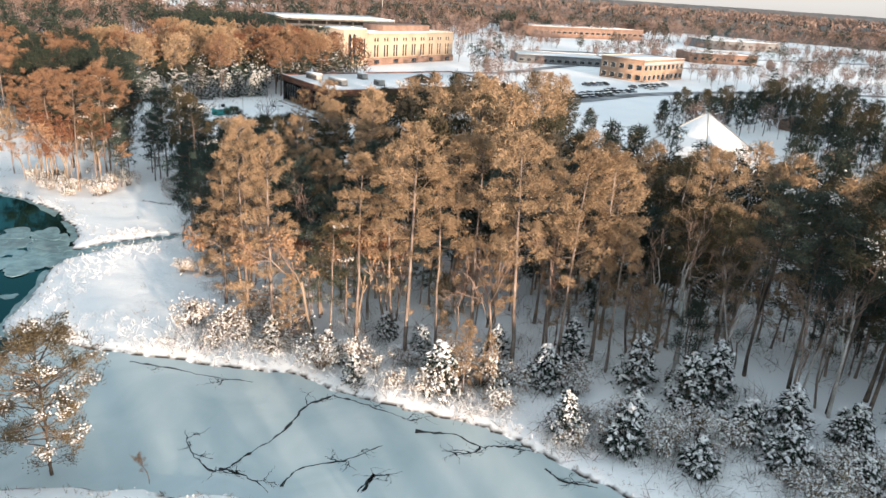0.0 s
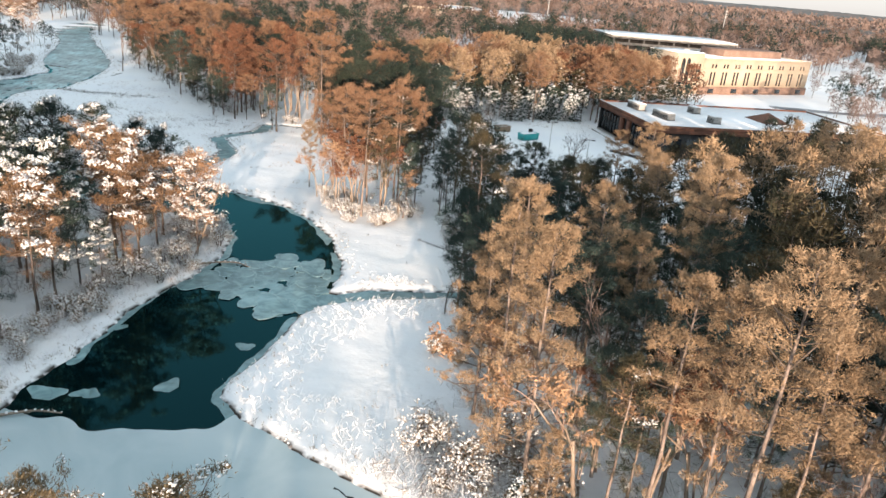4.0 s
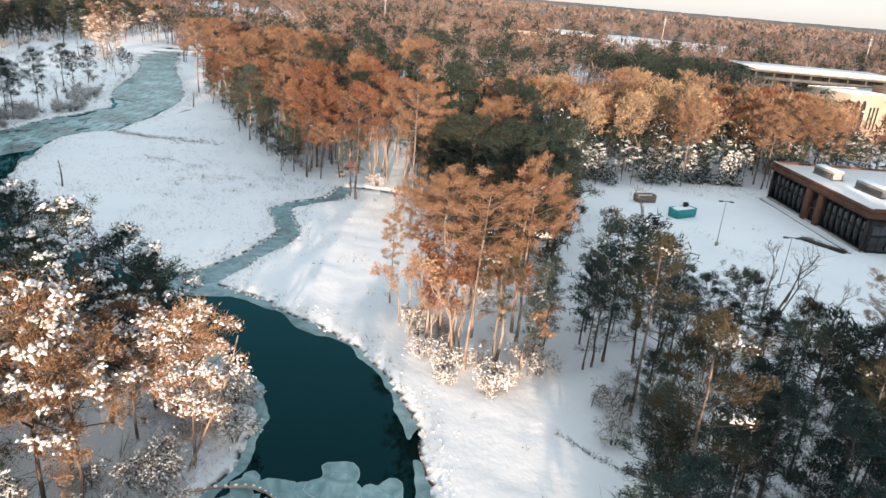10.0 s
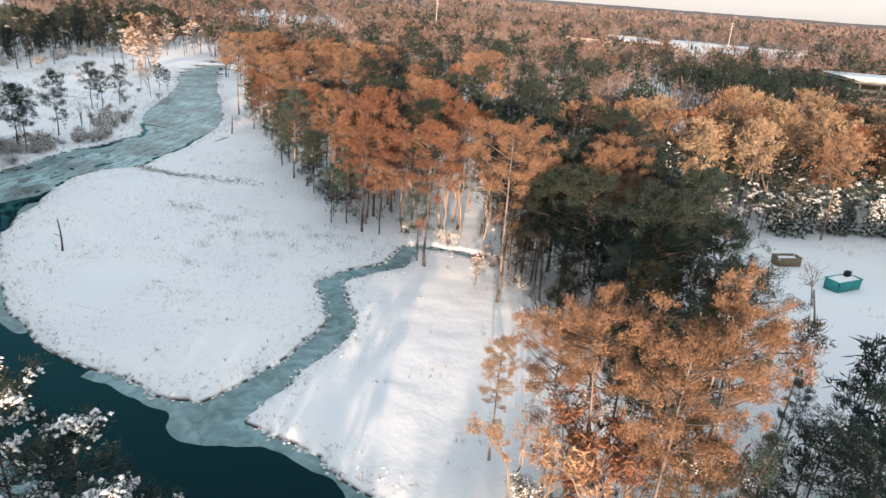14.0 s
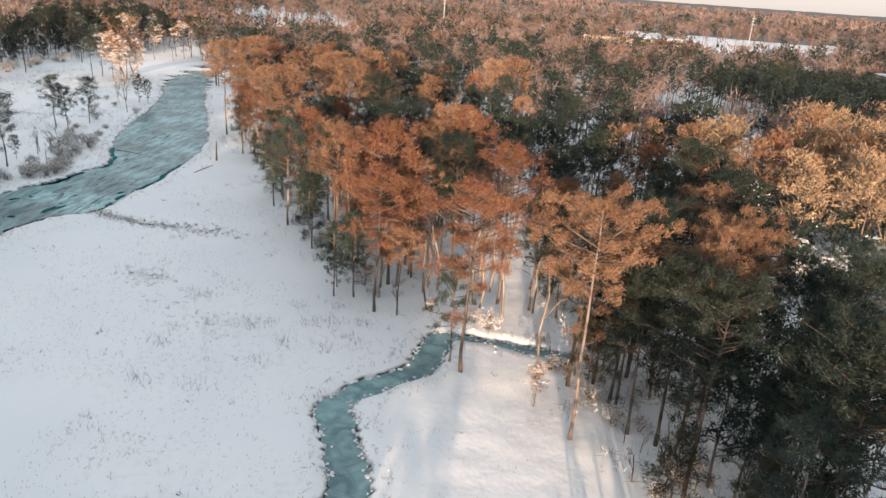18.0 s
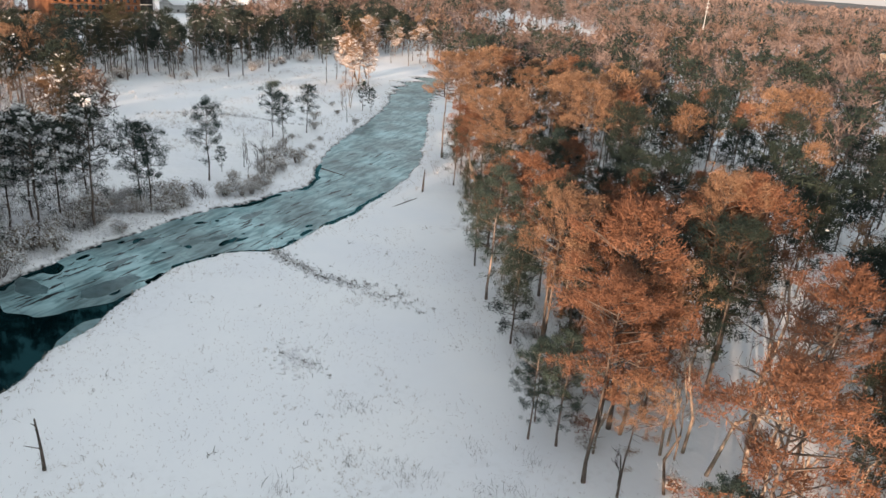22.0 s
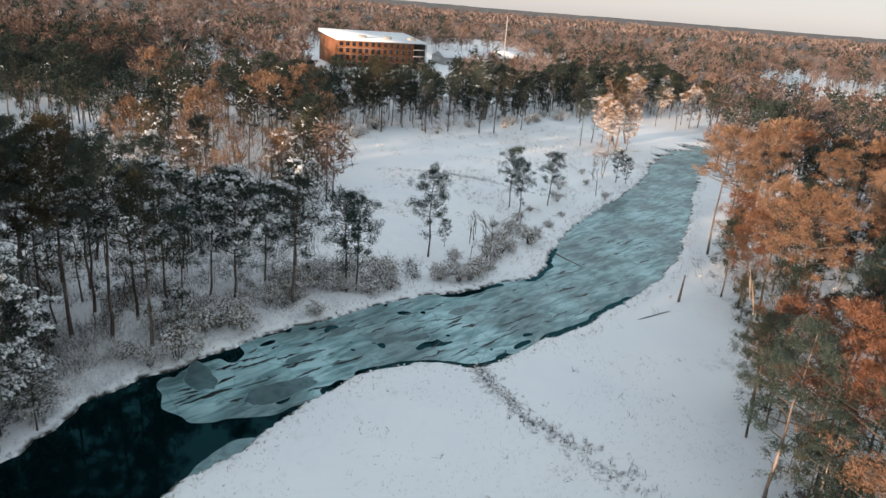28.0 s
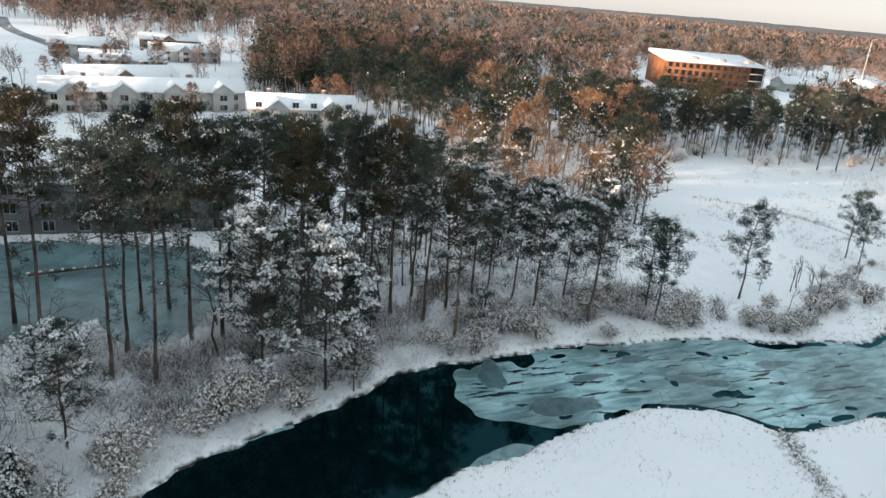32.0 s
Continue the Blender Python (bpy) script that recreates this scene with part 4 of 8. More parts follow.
green_low = [Kind("pine_tree", "dark green pine below its taller neighbours", "tree", pine(s, h, b, r, 32, 9, 23, 0.0, size=0.28, low=6), {"needles": M_SPRUCE, "trunk": M_PINKBARK}, "pines") for s, h, b, r in
             ((14, 15, 0.35, 2.9), (15, 13, 0.30, 2.7), (16, 16.5, 0.42, 3.0))]
olive = [Kind("pine_tree", "tall olive-brown pine with bare trunk in snow", "tree", pine(s, h, b, r, 32, 7, 15, 0.03, low=8), OLIVY, "pines") for s, h, b, r in
         ((21, 21, 0.46, 2.9), (22, 19, 0.42, 2.7))]
redd = [Kind("sun_reddened_pine_tree", "broad pine with red-brown needles and bare trunk in snow", "tree", pine(s, h, b, r, 42, 10, 18, 0.0, size=0.34, low=9), {"needles": m}, "pines") for s, h, b, r, m in
        ((6, 20, 0.50, 4.4, M_REDDISH), (7, 17, 0.42, 4.1, M_REDDISH), (8, 22, 0.56, 4.6, M_SUNRED), (9, 15, 0.36, 3.8, M_REDDISH))]
young = [Kind("young_pine_tree", "young dark green pine below taller trees", "tree", pine(s, h, b, r, 28, 7, 13, 0.0, low=4), {"needles": m}, "young pines") for s, h, b, r, m in
         ((25, 11, 0.25, 2.2, M_GREEN), (26, 13, 0.35, 2.3, M_GREEN), (27, 9, 0.18, 2.0, M_OLIVE))]
young_rust = [Kind("young_pine_tree", "young russet pine at the wood's edge", "tree", pine(s, h, b, r, 28, 7, 20, 0.02, size=0.27, low=4), SUN_RUSTY, "young pines") for s, h, b, r in ((28, 12, 0.25, 2.1), (29, 9, 0.15, 1.9))]
snowy = [Kind("snowy_pine_tree", L_SNOWY, "tree", pine(s, h, b, r, 34, 7, 14, 0.36, low=6), {"needles": m}, "snowy pines") for s, h, b, r, m in
         ((31, 17, 0.38, 2.7, M_GREEN), (32, 15, 0.34, 2.6, M_OLIVE), (33, 18, 0.45, 2.7, M_GREEN))]
snowy_rust = [Kind("snowy_pine_tree", "russet pine with clumps of snow on its boughs", "tree", pine(s, h, b, r, 34, 8, 15, 0.3, low=6), {"needles": M_SNOWRUST}, "snowy pines") for s, h, b, r in
              ((34, 17, 0.42, 3.2), (35, 15, 0.36, 3.0))]
broad_rust = [Kind("sun_tinted_pine_tree", "broad-crowned russet pine with bare trunk in snow", "tree", pine(s, h, b, r, 44, 10, 21, 0.0, size=0.30, low=9), {"needles": M_SUNRED, "trunk": M_PINKBARK}, "pines") for s, h, b, r in ((36, 20, 0.5, 4.4), (37, 18, 0.45, 4.1))]
big_dark = [Kind("dark_pine_tree", "large dark pine with a spreading crown", "tree", pine(s, h, b, r, 48, 9, 18, 0.0, size=0.35, low=8), GREENY, "pines") for s, h, b, r in ((91, 21, 0.52, 4.6), (92, 19, 0.46, 4.3))]
frosted = [Kind("frosted_pine_tree", "slender blue-green pine dusted with frost in snow", "tree", pine(s, h, b, r, 30, 7, 14, 0.09, size=0.36, low=9, lean=0.05, flake=0.24, shape=sh), {"needles": M_SPRUCE}, "pines") for s, h, b, r, sh in
           ((211, 17, 0.34, 2.5, "cone"), (212, 15, 0.42, 2.6, "round"), (213, 18, 0.5, 3.0, "round"))]
umbrella = [Kind("umbrella_pine_tree", "flat-topped red-brown pine with a long bare trunk", "tree", pine(s, h, b, r, 36, 13, 25, 0.0, size=0.28, low=12, lean=0.05, inner=0.62, shape="flat"), {"needles": M_SUNRED, "trunk": M_PINKBARK}, "pines") for s, h, b, r in
            ((221, 22, 0.64, 4.1), (222, 20, 0.58, 3.8), (223, 23, 0.70, 4.3))]
hardwood = [Kind("hardwood_tree", "hardwood with pinkish twigs and a few russet leaves", "tree", bare_tree(s, h, 0.36, 4, 3, lf, 0.34, 0.40), {"trunk": M_PALEBARK, "twigs": M_PINKTWIG, "needles": m}, "hardwoods") for s, h, lf, m in
            ((231, 15, 3, M_TANLEAF), (232, 12, 4, M_REDDISH), (233, 17, 2, M_TANLEAF))]
cream_pine = Kind("snowy_pine_tree", "tan pine thickly capped with cream snow, over the water", "tree", pine(241, 15, 0.36, 3.6, 40, 9, 16, 0.58, low=5, flake=0.42, lean=0.05), {"needles": M_TANLEAF, "trunk": M_PINKBARK}, "snowy pines")
heavy_rust = [Kind("snowy_pine_tree", "russet pine with thick clods of snow on its boughs", "tree", pine(s, h, b, r, 38, 9, 17, 0.30, low=8, flake=0.50, lean=0.04, shape=sh), {"needles": M_SNOWRUST}, "snowy pines") for s, h, b, r, sh in
              ((242, 18, 0.42, 3.6, "round"), (243, 17, 0.36, 3.4, "flat"))]
heavy_green = [Kind("snowy_pine_tree", "dark green pine with thick clods of snow on its boughs", "tree", pine(s, h, b, r, 36, 8, 16, 0.25, low=8, flake=0.50, lean=0.05), {"needles": m}, "snowy pines") for s, h, b, r, m in
               ((245, 18, 0.42, 3.1, M_GREEN), (246, 16, 0.34, 3.0, M_SPRUCE))]
tall_dark = [Kind("dark_pine_tree", "very tall dark pine with a bare trunk and spreading crown", "tree", pine(s, h, b, r, 44, 12, 15, 0.10, size=0.40, flake=0.26, low=12, lean=0.04, sides=7, shape=sh), {"needles": m}, "pines") for s, h, b, r, sh, m in
             ((251, 26, 0.58, 4.5, "round", M_DEEPGREEN), (252, 25, 0.54, 4.0, "round", M_OLIVE), (253, 26, 0.64, 4.6, "flat", M_DEEPGREEN))]
pale_trunk = [Kind("pale_trunked_tree", "leaning tree with a pale crooked trunk and olive crown", "tree", pine(s, 20, 0.55, 3.2, 30, 9, 17, 0.0, size=0.32, low=8, lean=0.16), {"needles": M_OLIVE, "trunk": M_WHITEBARK}, "pale trees") for s in (261, 262)]
slim = [Kind("bare_tree", "slim pinkish leafless tree among pines", "tree", bare_tree(s, h, 0.26, 4, 3, 0, 0.3, 0.55), {"trunk": M_PINKBARK, "twigs": M_PINKTWIG}, "bare trees") for s, h in ((263, 15), (264, 13))]
slim_pale = [Kind("pale_trunked_tree", "slim leafless tree with a whitish trunk", "tree", bare_tree(s, 16, 0.24, 4, 3, 0, 0.3, 0.62), {"trunk": M_WHITEBARK, "twigs": M_PALETWIG}, "pale trees") for s in (265, 266)]
sparse = [Kind("marsh_pine_tree", "slender dark green pine alone on the snowy marsh", "tree", pine(s, 14, 0.40, 3.2, 28, 8, 15, 0.16, low=7, lean=0.07, flake=0.28), {"needles": M_SPRUCE}, "marsh pines") for s in (41, 42, 43)]
bare = [Kind("bare_tree", "leafless tree with pale forking limbs in snow", "tree", bare_tree(s, h), {"trunk": M_PALEBARK, "twigs": M_TWIG}, "bare trees") for s, h in ((51, 17), (52, 14), (53, 19))]
# Bare trees with darker bark, for places that stand in shade.
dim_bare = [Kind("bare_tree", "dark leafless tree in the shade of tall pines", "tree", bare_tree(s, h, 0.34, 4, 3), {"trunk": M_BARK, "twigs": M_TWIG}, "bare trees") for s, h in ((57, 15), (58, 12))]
sapling = [Kind("bare_sapling", "thin leafless sapling in snow", "tree", bare_tree(s, 8, 0.28, 3, 3), {"trunk": M_TWIG}, "saplings") for s in (55, 56)]
cedars = [Kind("snowy_cedar", "small conifer bowed under heavy snow", "tree", cedar(s, h, r), None, "snowy cedars") for s, h, r in ((61, 4.6, 2.3), (62, 3.8, 2.0), (63, 6.0, 2.5))]
lot_cedar = [Kind("snowy_cedar", "green conifer hung with thick snow at the wood's edge", "tree", cedar(s, h, r, 0.6), {"needles": M_SPRUCE}, "snowy cedars") for s, h, r in ((64, 8, 2.3), (65, 7, 2.1))]
shrubs = [Kind("snowy_shrub", "twiggy shrub bowed under snow", "shrub", shrub(s, h, r), None, "snowy shrubs") for s, h, r in ((71, 1.7, 1.6), (72, 2.4, 1.9), (73, 1.2, 1.3))]
LOWCOST = dict(limbs=24, clumps=6, blades=7, size=0.68, sides=5, far=True)
w_rust = [Kind("w", "", "", pine(s, h, b, r, snow=0.0, **LOWCOST), SUN_RUSTY) for s, h, b, r in ((101, 22, 0.55, 3.0), (102, 20, 0.48, 3.0), (103, 24, 0.6, 2.9))]
w_redd = [Kind("w", "", "", pine(s, h, b, r, snow=0.0, **dict(LOWCOST, limbs=30, clumps=7)), {"needles": m}) for s, h, b, r, m in ((104, 20, 0.5, 4.5, M_REDDISH), (105, 17, 0.42, 4.2, M_SUNRED), (106, 21, 0.56, 4.7, M_SUNRED))]
w_green = [Kind("w", "", "", pine(s, h, b, r, snow=0.08, **LOWCOST), GREENY) for s, h, b, r in ((111, 20, 0.5, 2.9), (112, 18, 0.45, 2.8))]
w_low = [Kind("w", "", "", pine(s, h, b, r, snow=0.0, **LOWCOST), GREENY) for s, h, b, r in ((113, 15, 0.36, 2.9), (114, 13.5, 0.3, 2.8))]
w_olive = [Kind("w", "", "", pine(s, h, b, r, snow=0.0, **LOWCOST), OLIVY) for s, h, b, r in ((121, 20, 0.5, 2.9), (122, 18, 0.45, 2.8))]
w_snowy = [Kind("w", "", "", pine(s, h, b, r, snow=0.4, **LOWCOST), {"needles": m}) for s, h, b, r, m in ((131, 16, 0.42, 2.6, M_GREEN), (132, 18, 0.45, 2.7, M_OLIVE))]
w_young = [Kind("w", "", "", pine(s, h, b, r, snow=0.12, **dict(LOWCOST, limbs=18)), {"needles": m}) for s, h, b, r, m in ((135, 11, 0.25, 2.3, M_GREEN), (136, 13, 0.35, 2.2, M_GREEN), (137, 9, 0.2, 2.0, M_OLIVE))]
w_dark = [Kind("w", "", "", pine(s, h, b, r, snow=0.0, **dict(LOWCOST, limbs=30, clumps=7)), GREENY) for s, h, b, r in ((145, 20, 0.5, 4.2), (146, 17, 0.42, 3.9))]
w_broad = [Kind("w", "", "", pine(s, h, b, r, snow=0.0, **dict(LOWCOST, limbs=30, clumps=7)), SUN_RUSTY) for s, h, b, r in ((147, 20, 0.5, 4.3), (148, 18, 0.45, 4.0))]
w_bare = [Kind("w", "", "", bare_tree(s, h, 0.36, 3, 5), {"trunk": M_PALEBARK, "twigs": M_PALETWIG}) for s, h in ((141, 17), (142, 15))]
w_hard = [Kind("w", "", "", bare_tree(s, h, 0.40, 3, 5, 3, 0.5, 0.40), {"trunk": M_PINKBARK, "twigs": M_PINKTWIG, "needles": M_TANLEAF}) for s, h in ((143, 15), (144, 17))]
w_brown = [Kind("w", "", "", bare_tree(s, h, 0.40, 3, 6, 0, 0.5, 0.42), {"trunk": M_BARK, "twigs": M_PINKTWIG}) for s, h in ((151, 17), (152, 19))]


# ---------------------------------------------------------------- zones of wood
def scatter(poly, gap, rng, margin=1.2):
    poly = np.asarray(poly, float)
    lo, hi = poly.min(0), poly.max(0)
    X, Y = np.meshgrid(np.arange(lo[0], hi[0], gap), np.arange(lo[1], hi[1], gap), indexing="ij")
    X = X + rng.uniform(-0.46, 0.46, X.shape) * gap + (np.arange(X.shape[1]) % 2)[None] * gap * 0.5
    Y = Y + rng.uniform(-0.46, 0.46, Y.shape) * gap
    X, Y = X.ravel(), Y.ravel()
    ok = inside(poly, X, Y)
    X, Y = X[ok], Y[ok]
    ok = shore(X, Y) > margin
    for c in CLEAR:
        ok &= ~inside(c, X, Y)
    for px_, py_ in PLANTED:
        ok &= np.hypot(X - px_, Y - py_) > 2.9
    return X[ok], Y[ok]


def rect(o, u, L, D):
    """Corners of a footprint: origin, direction along, length, depth to its left."""
    o, u = np.array(o, float), np.array(u, float) / math.hypot(*u)
    v = np.array([-u[1], u[0]])
    return [o, o + u * L, o + u * L + v * D, o + v * D]


APT_PINES = [(-186, 60, 20), (-204, 94, 21), (-214, 102, 21), (-230, 84, 17), (-224, 96, 18), (-246, 100, 15), (-275, 104, 15)]
CARPARK = [(-80, 192), (-50, 235), (-24, 196), (-10, 190), (-14, 152), (-28, 141), (-44, 142), (-50, 150), (-57, 164), (-69, 184)]
CLEAR = [CARPARK, rect((-29, 199), (0.81, 0.58), 70, 36), [(40, 150), (90, 150), (90, 195), (40, 195)],
         rect((-186, 28), (-13, 24), 62, 20), [(-168, 212), (-153, 221), (-170, 252), (-192, 244)], [(-96, 166), (-106, 153), (-119, 153), (-119, 168), (-108, 172)],
         [(-118, 168), (-112, 176), (-124, 196), (-131, 208), (-138, 204), (-132, 192), (-124, 176)]]
GROVE_A = [(-37, 99), (-28, 82), (-21, 74), (-12, 69.5), (-1, 66.5), (9, 65), (18, 62), (28, 61), (41, 55), (75, 42), (90, 60), (85, 120), (60, 146), (30, 150), (-5, 150),
           (-20, 142), (-42, 138), (-53, 148), (-60, 150), (-58, 140), (-53, 131), (-44, 121), (-37, 113), (-41, 108)]
GROVE_B = [(-79, 128), (-75, 120), (-61, 117), (-57, 120), (-54, 128)]
GROVE_B2 = [(-79, 130), (-59, 130), (-62, 144), (-68, 146), (-76, 136)]
GROVE_C = [(-212, 204), (-190, 194), (-169, 184), (-155, 175), (-134, 162), (-124, 161), (-119, 168), (-108, 176), (-104, 168), (-97, 157), (-90, 152), (-84, 153),
           (-84, 172), (-86, 190), (-92, 210), (-122, 245), (-170, 275), (-240, 290), (-262, 262), (-240, 235)]
GROVE_D = [(-84, 200), (-50, 237), (-28, 258), (-34, 285), (-62, 300), (-100, 265), (-112, 235)]
GROVE_BC = [(-98, 158), (-84, 150), (-74, 144), (-66, 147), (-69, 164), (-76, 180), (-84, 186), (-92, 178)]
GROVE_P = [(74, 146), (100, 128), (150, 150), (175, 235), (125, 215), (88, 185)]
GROVE_Q = [(62, 205), (100, 215), (150, 250), (165, 275), (130, 270), (80, 235)]
SHADE_GROVE_S = [(-88, 34), (-62, 36), (-50, 28), (-40, 14), (0, 10), (25, 2), (60, -12), (115, -22), (115, -70), (-88, -50)]
GROVE_N = [(-22, 182), (-17, 160), (0, 153), (35, 158), (46, 190), (22, 214), (0, 197)]
GROVE_E = [(-76, 70), (-74, 80), (-73, 90), (-78, 97), (-92, 95), (-112, 94), (-135, 95), (-150, 94), (-145, 62), (-110, 45), (-80, 40), (-70, 54)]
GROVE_F = [(-150, 97), (-163, 101), (-174, 109), (-188, 117), (-200, 130), (-206, 145), (-214, 141), (-240, 143), (-270, 149), (-308, 147), (-345, 120), (-330, 102),
           (-280, 106), (-240, 108), (-214, 102), (-186, 92), (-165, 84), (-150, 84)]
GROVE_H = [(-310, 148), (-332, 172), (-342, 205), (-366, 240), (-366, 262), (-395, 312), (-430, 330), (-450, 300), (-400, 230), (-385, 150), (-350, 122)]


pl_rng = np.random.default_rng(404)


def plant(kinds, rows):
    """Trees at known places (x, y, height), taking the kinds in turn."""
    for i, (x, y, h) in enumerate(rows):
        kinds[i % len(kinds)].stand(x, y, h, pl_rng.uniform(0, 360), pl_rng.normal(0, 1.5))


# the pond wood's front
plant(full_rust, [(-20, 72.1, 23), (-23.7, 76.2, 18), (-16.5, 68.6, 23.5), (4.3, 59.5, 8.5), (6.5, 59.8, 7), (23.3, 65.4, 10.5), (2, 62.5, 7), (-14, 66.5, 9)])
plant([rust[2], olive[0]], [(-7.4, 69.5, 21.5), (-10.2, 69.1, 15)])
plant(green_low, [(-13.2, 70.1, 10), (-9, 73, 13), (-12, 75, 12)])
plant(rust, [ (-1.7, 65.5, 26), (-3.6, 69.9, 22), (1.5, 67.9, 20.5), (5.3, 71, 23.5), (7.7, 68.6, 15.5), (9.7, 66.3, 26), (13.5, 69.3, 16), (14.5, 65.7, 24),
             (18.5, 67.3, 24), (19.6, 65, 17.5), (28.2, 68.4, 24.5), (31.7, 67.5, 18.5), (-16.9, 87.8, 21.7), (-13.1, 89, 17.4), (-8.5, 100.6, 20), (-22.3, 81.5, 22), (-11.4, 119.4, 18), (-6.1, 160, 14)])
plant(tall_dark[:2], [(38.7, 63.6, 22), (40.6, 59.2, 25.6), (43.1, 57.4, 24.3), (46, 62, 24), (35, 66, 22)])
plant(pale_trunk, [(28.2, 67.7, 20), (32.0, 66.2, 19), (35.7, 93.1, 19)])
plant(slim_pale, [(27.1, 65.8, 19.7), (30.4, 62.8, 16.9), (40.3, 58.6, 18.7), (40.3, 63.8, 15), (24.0, 67.9, 17)])
slim_rng = np.random.default_rng(55)
for i in range(34):
    x = slim_rng.uniform(-24, 40)
    y = np.interp(x, [-24, -12, 9, 28, 40], [78, 69, 65, 61, 56]) + slim_rng.uniform(-1.5, 9)
    (slim if i % 3 or x > 8 else hardwood[:2])[i % 2].stand(x, y, slim_rng.uniform(9, 16), slim_rng.uniform(0, 360))
# its north-west corner beside the car park
plant(frosted, [(-50.9, 127.9, 14), (-50.4, 130, 18), (-51.4, 126.7, 11), (-44.6, 128.8, 13.6), (-44.2, 133.8, 11.6), (-40.2, 132.6, 9), (-35.7, 136.5, 9), (-36.7, 120.4, 9.5), (-24.7, 143, 10),
                (-56.7, 127.8, 11.7), (-47.5, 131.5, 15), (-54, 132, 12), (-33, 128, 12), (-46, 137, 12), (-41.5, 124.5, 13)])
plant(olive, [(-44.4, 121.5, 19.3)])
plant([big_dark[1]], [(-38.2, 132.8, 14), (-29.9, 120.9, 15), (-33.5, 113, 14), (-26, 126, 15)])
plant(bare, [(-36.2, 143.5, 15), (-31.7, 145.2, 10.7)])
# the river bend
plant(umbrella, [(-61.3, 118.1, 21), (-60, 127.5, 22.2), (-67.2, 122.1, 20.8), (-71.1, 124.3, 16.8)])
plant(olive, [(-61.4, 129.1, 20.5), (-64.5, 125, 18), (-58.6, 119.2, 15)])
plant(frosted, [(-56.6, 124.6, 12), (-55.4, 121.4, 10)])
plant(hardwood, [(-69.8, 120.2, 8), (-66, 118.6, 9), (-63.5, 120.8, 11), (-72.8, 122.3, 8), (-60.5, 123, 12), (-68.5, 124.5, 12), (-56.6, 122, 9), (-65, 122, 10), (-74, 125, 8), (-62.5, 117.6, 13), (-67.5, 120, 14), (-70.5, 122.4, 12), (-59.2, 121, 14), (-64, 119.2, 12)])
rust[1].stand(-76.9, 125.8, 12.4, 0)
redd[0].stand(-108.4, 157, 21.5, 0)
# the grove by the meadow and creek
plant(redd, [(-124.7, 161.5, 19), (-128.9, 168.9, 22.5), (-133.7, 185.8, 22.5), (-131.9, 189.4, 22.5), (-114.7, 174.1, 21.5), (-156.8, 181.4, 19), (-122, 162.6, 11.5)])
plant(umbrella, [(-94.1, 154.2, 24.5), (-86.3, 162.1, 21), (-85.8, 165.4, 21.7)])
plant([big_dark[0], big_dark[1]], [(-90.3, 158.6, 17), (-87.6, 158.7, 19.5), (-83.2, 153.5, 20.5), (-110.8, 175.5, 15.8), (-165.5, 180.6, 14)])
plant([green_low[0]], [(-131.4, 161.2, 10.4), (-129.4, 162.8, 12), (-133, 163.4, 9), (-155.8, 175.2, 18), (-152, 176.5, 12), (-110.7, 158.1, 12.6)])
plant([bare[0], hardwood[0], bare[2]], [(-122, 181, 17), (-126, 189, 15), (-117.5, 176.5, 16), (-129.5, 197, 16), (-120, 171.5, 13)])
plant([bare[0], hardwood[1]], [(-116.8, 172, 20), (-124.4, 171.9, 9), (-120.9, 179.2, 18), (-120.4, 185.5, 12), (-154.3, 192.7, 13.3), (-127, 165, 8)])
# the west bank
plant(heavy_rust, [(-70.6, 68.3, 17.5), (-72.8, 80.4, 19.5), (-71.1, 82.3, 17.2), (-76.1, 90, 14)])
cream_pine.stand(-69.7, 90.6, 15.2, 30)
plant(heavy_green, [(-80.5, 87.2, 16.7), (-86.1, 96.2, 16), (-91.5, 95, 17), (-81.8, 96.6, 13), (-102.7, 95.6, 16), (-73.5, 75.8, 14), (-76.5, 84.5, 15), (-72.6, 72.1, 17), (-79, 78, 17), (-74, 66, 13), (-70.5, 76.5, 9)])
plant(tall_dark, [(-121, 94, 18), (-128, 92.6, 17)])
# the far bank
plant(tall_dark, [(-176.4, 73.3, 28.5), (-175.1, 77.7, 27.9), (-184, 84.2, 25.4), (-185.9, 86.8, 26.7), (-179.1, 93.8, 27.3), (-180.3, 97, 26.1), (-184.4, 99.8, 25.9), (-184.6, 104.4, 25.2), (-189.1, 103.6, 23.8),
                  (-190.5, 107.1, 26.2), (-192.9, 113, 25.6), (-191.7, 117.4, 24.3), (-171, 70, 24), (-195, 108, 23), (-188, 94, 25), (-197, 100, 24)])
plant([heavy_green[0], frosted[2]], [(-200, 108, 21), (-207, 112, 20), (-197.1, 119.2, 20), (-199.5, 114, 19), (-202, 122, 19), (-196, 124.5, 15)])
plant([olive[1]], [(-190, 121.8, 20.4)])
plant(heavy_green, [(-198.8, 130.3, 17.8), (-206.4, 130.2, 17.5), (-200.7, 137.5, 19.7), (-210.7, 138.2, 15.9), (-188.2, 124.8, 8), (-208, 134, 15), (-203, 127, 17)])
plant([hardwood[2], cream_pine], [(-308.4, 237.5, 22), (-304, 233, 16), (-314, 240, 21), (-311, 234, 17), (-318, 246, 19), (-306, 240, 15), (-350.7, 303, 17), (-344, 300, 14)])
plant(tall_dark, [(-318, 234, 18), (-322, 243, 20), (-313, 228, 15)])
plant(tall_dark, [(-328.5, 199.9, 23.6), (-325.5, 168, 23), (-326.8, 182.1, 17), (-355.9, 246.8, 19.6), (-333.7, 166.3, 21.6), (-330, 190, 19), (-334, 176, 20)])
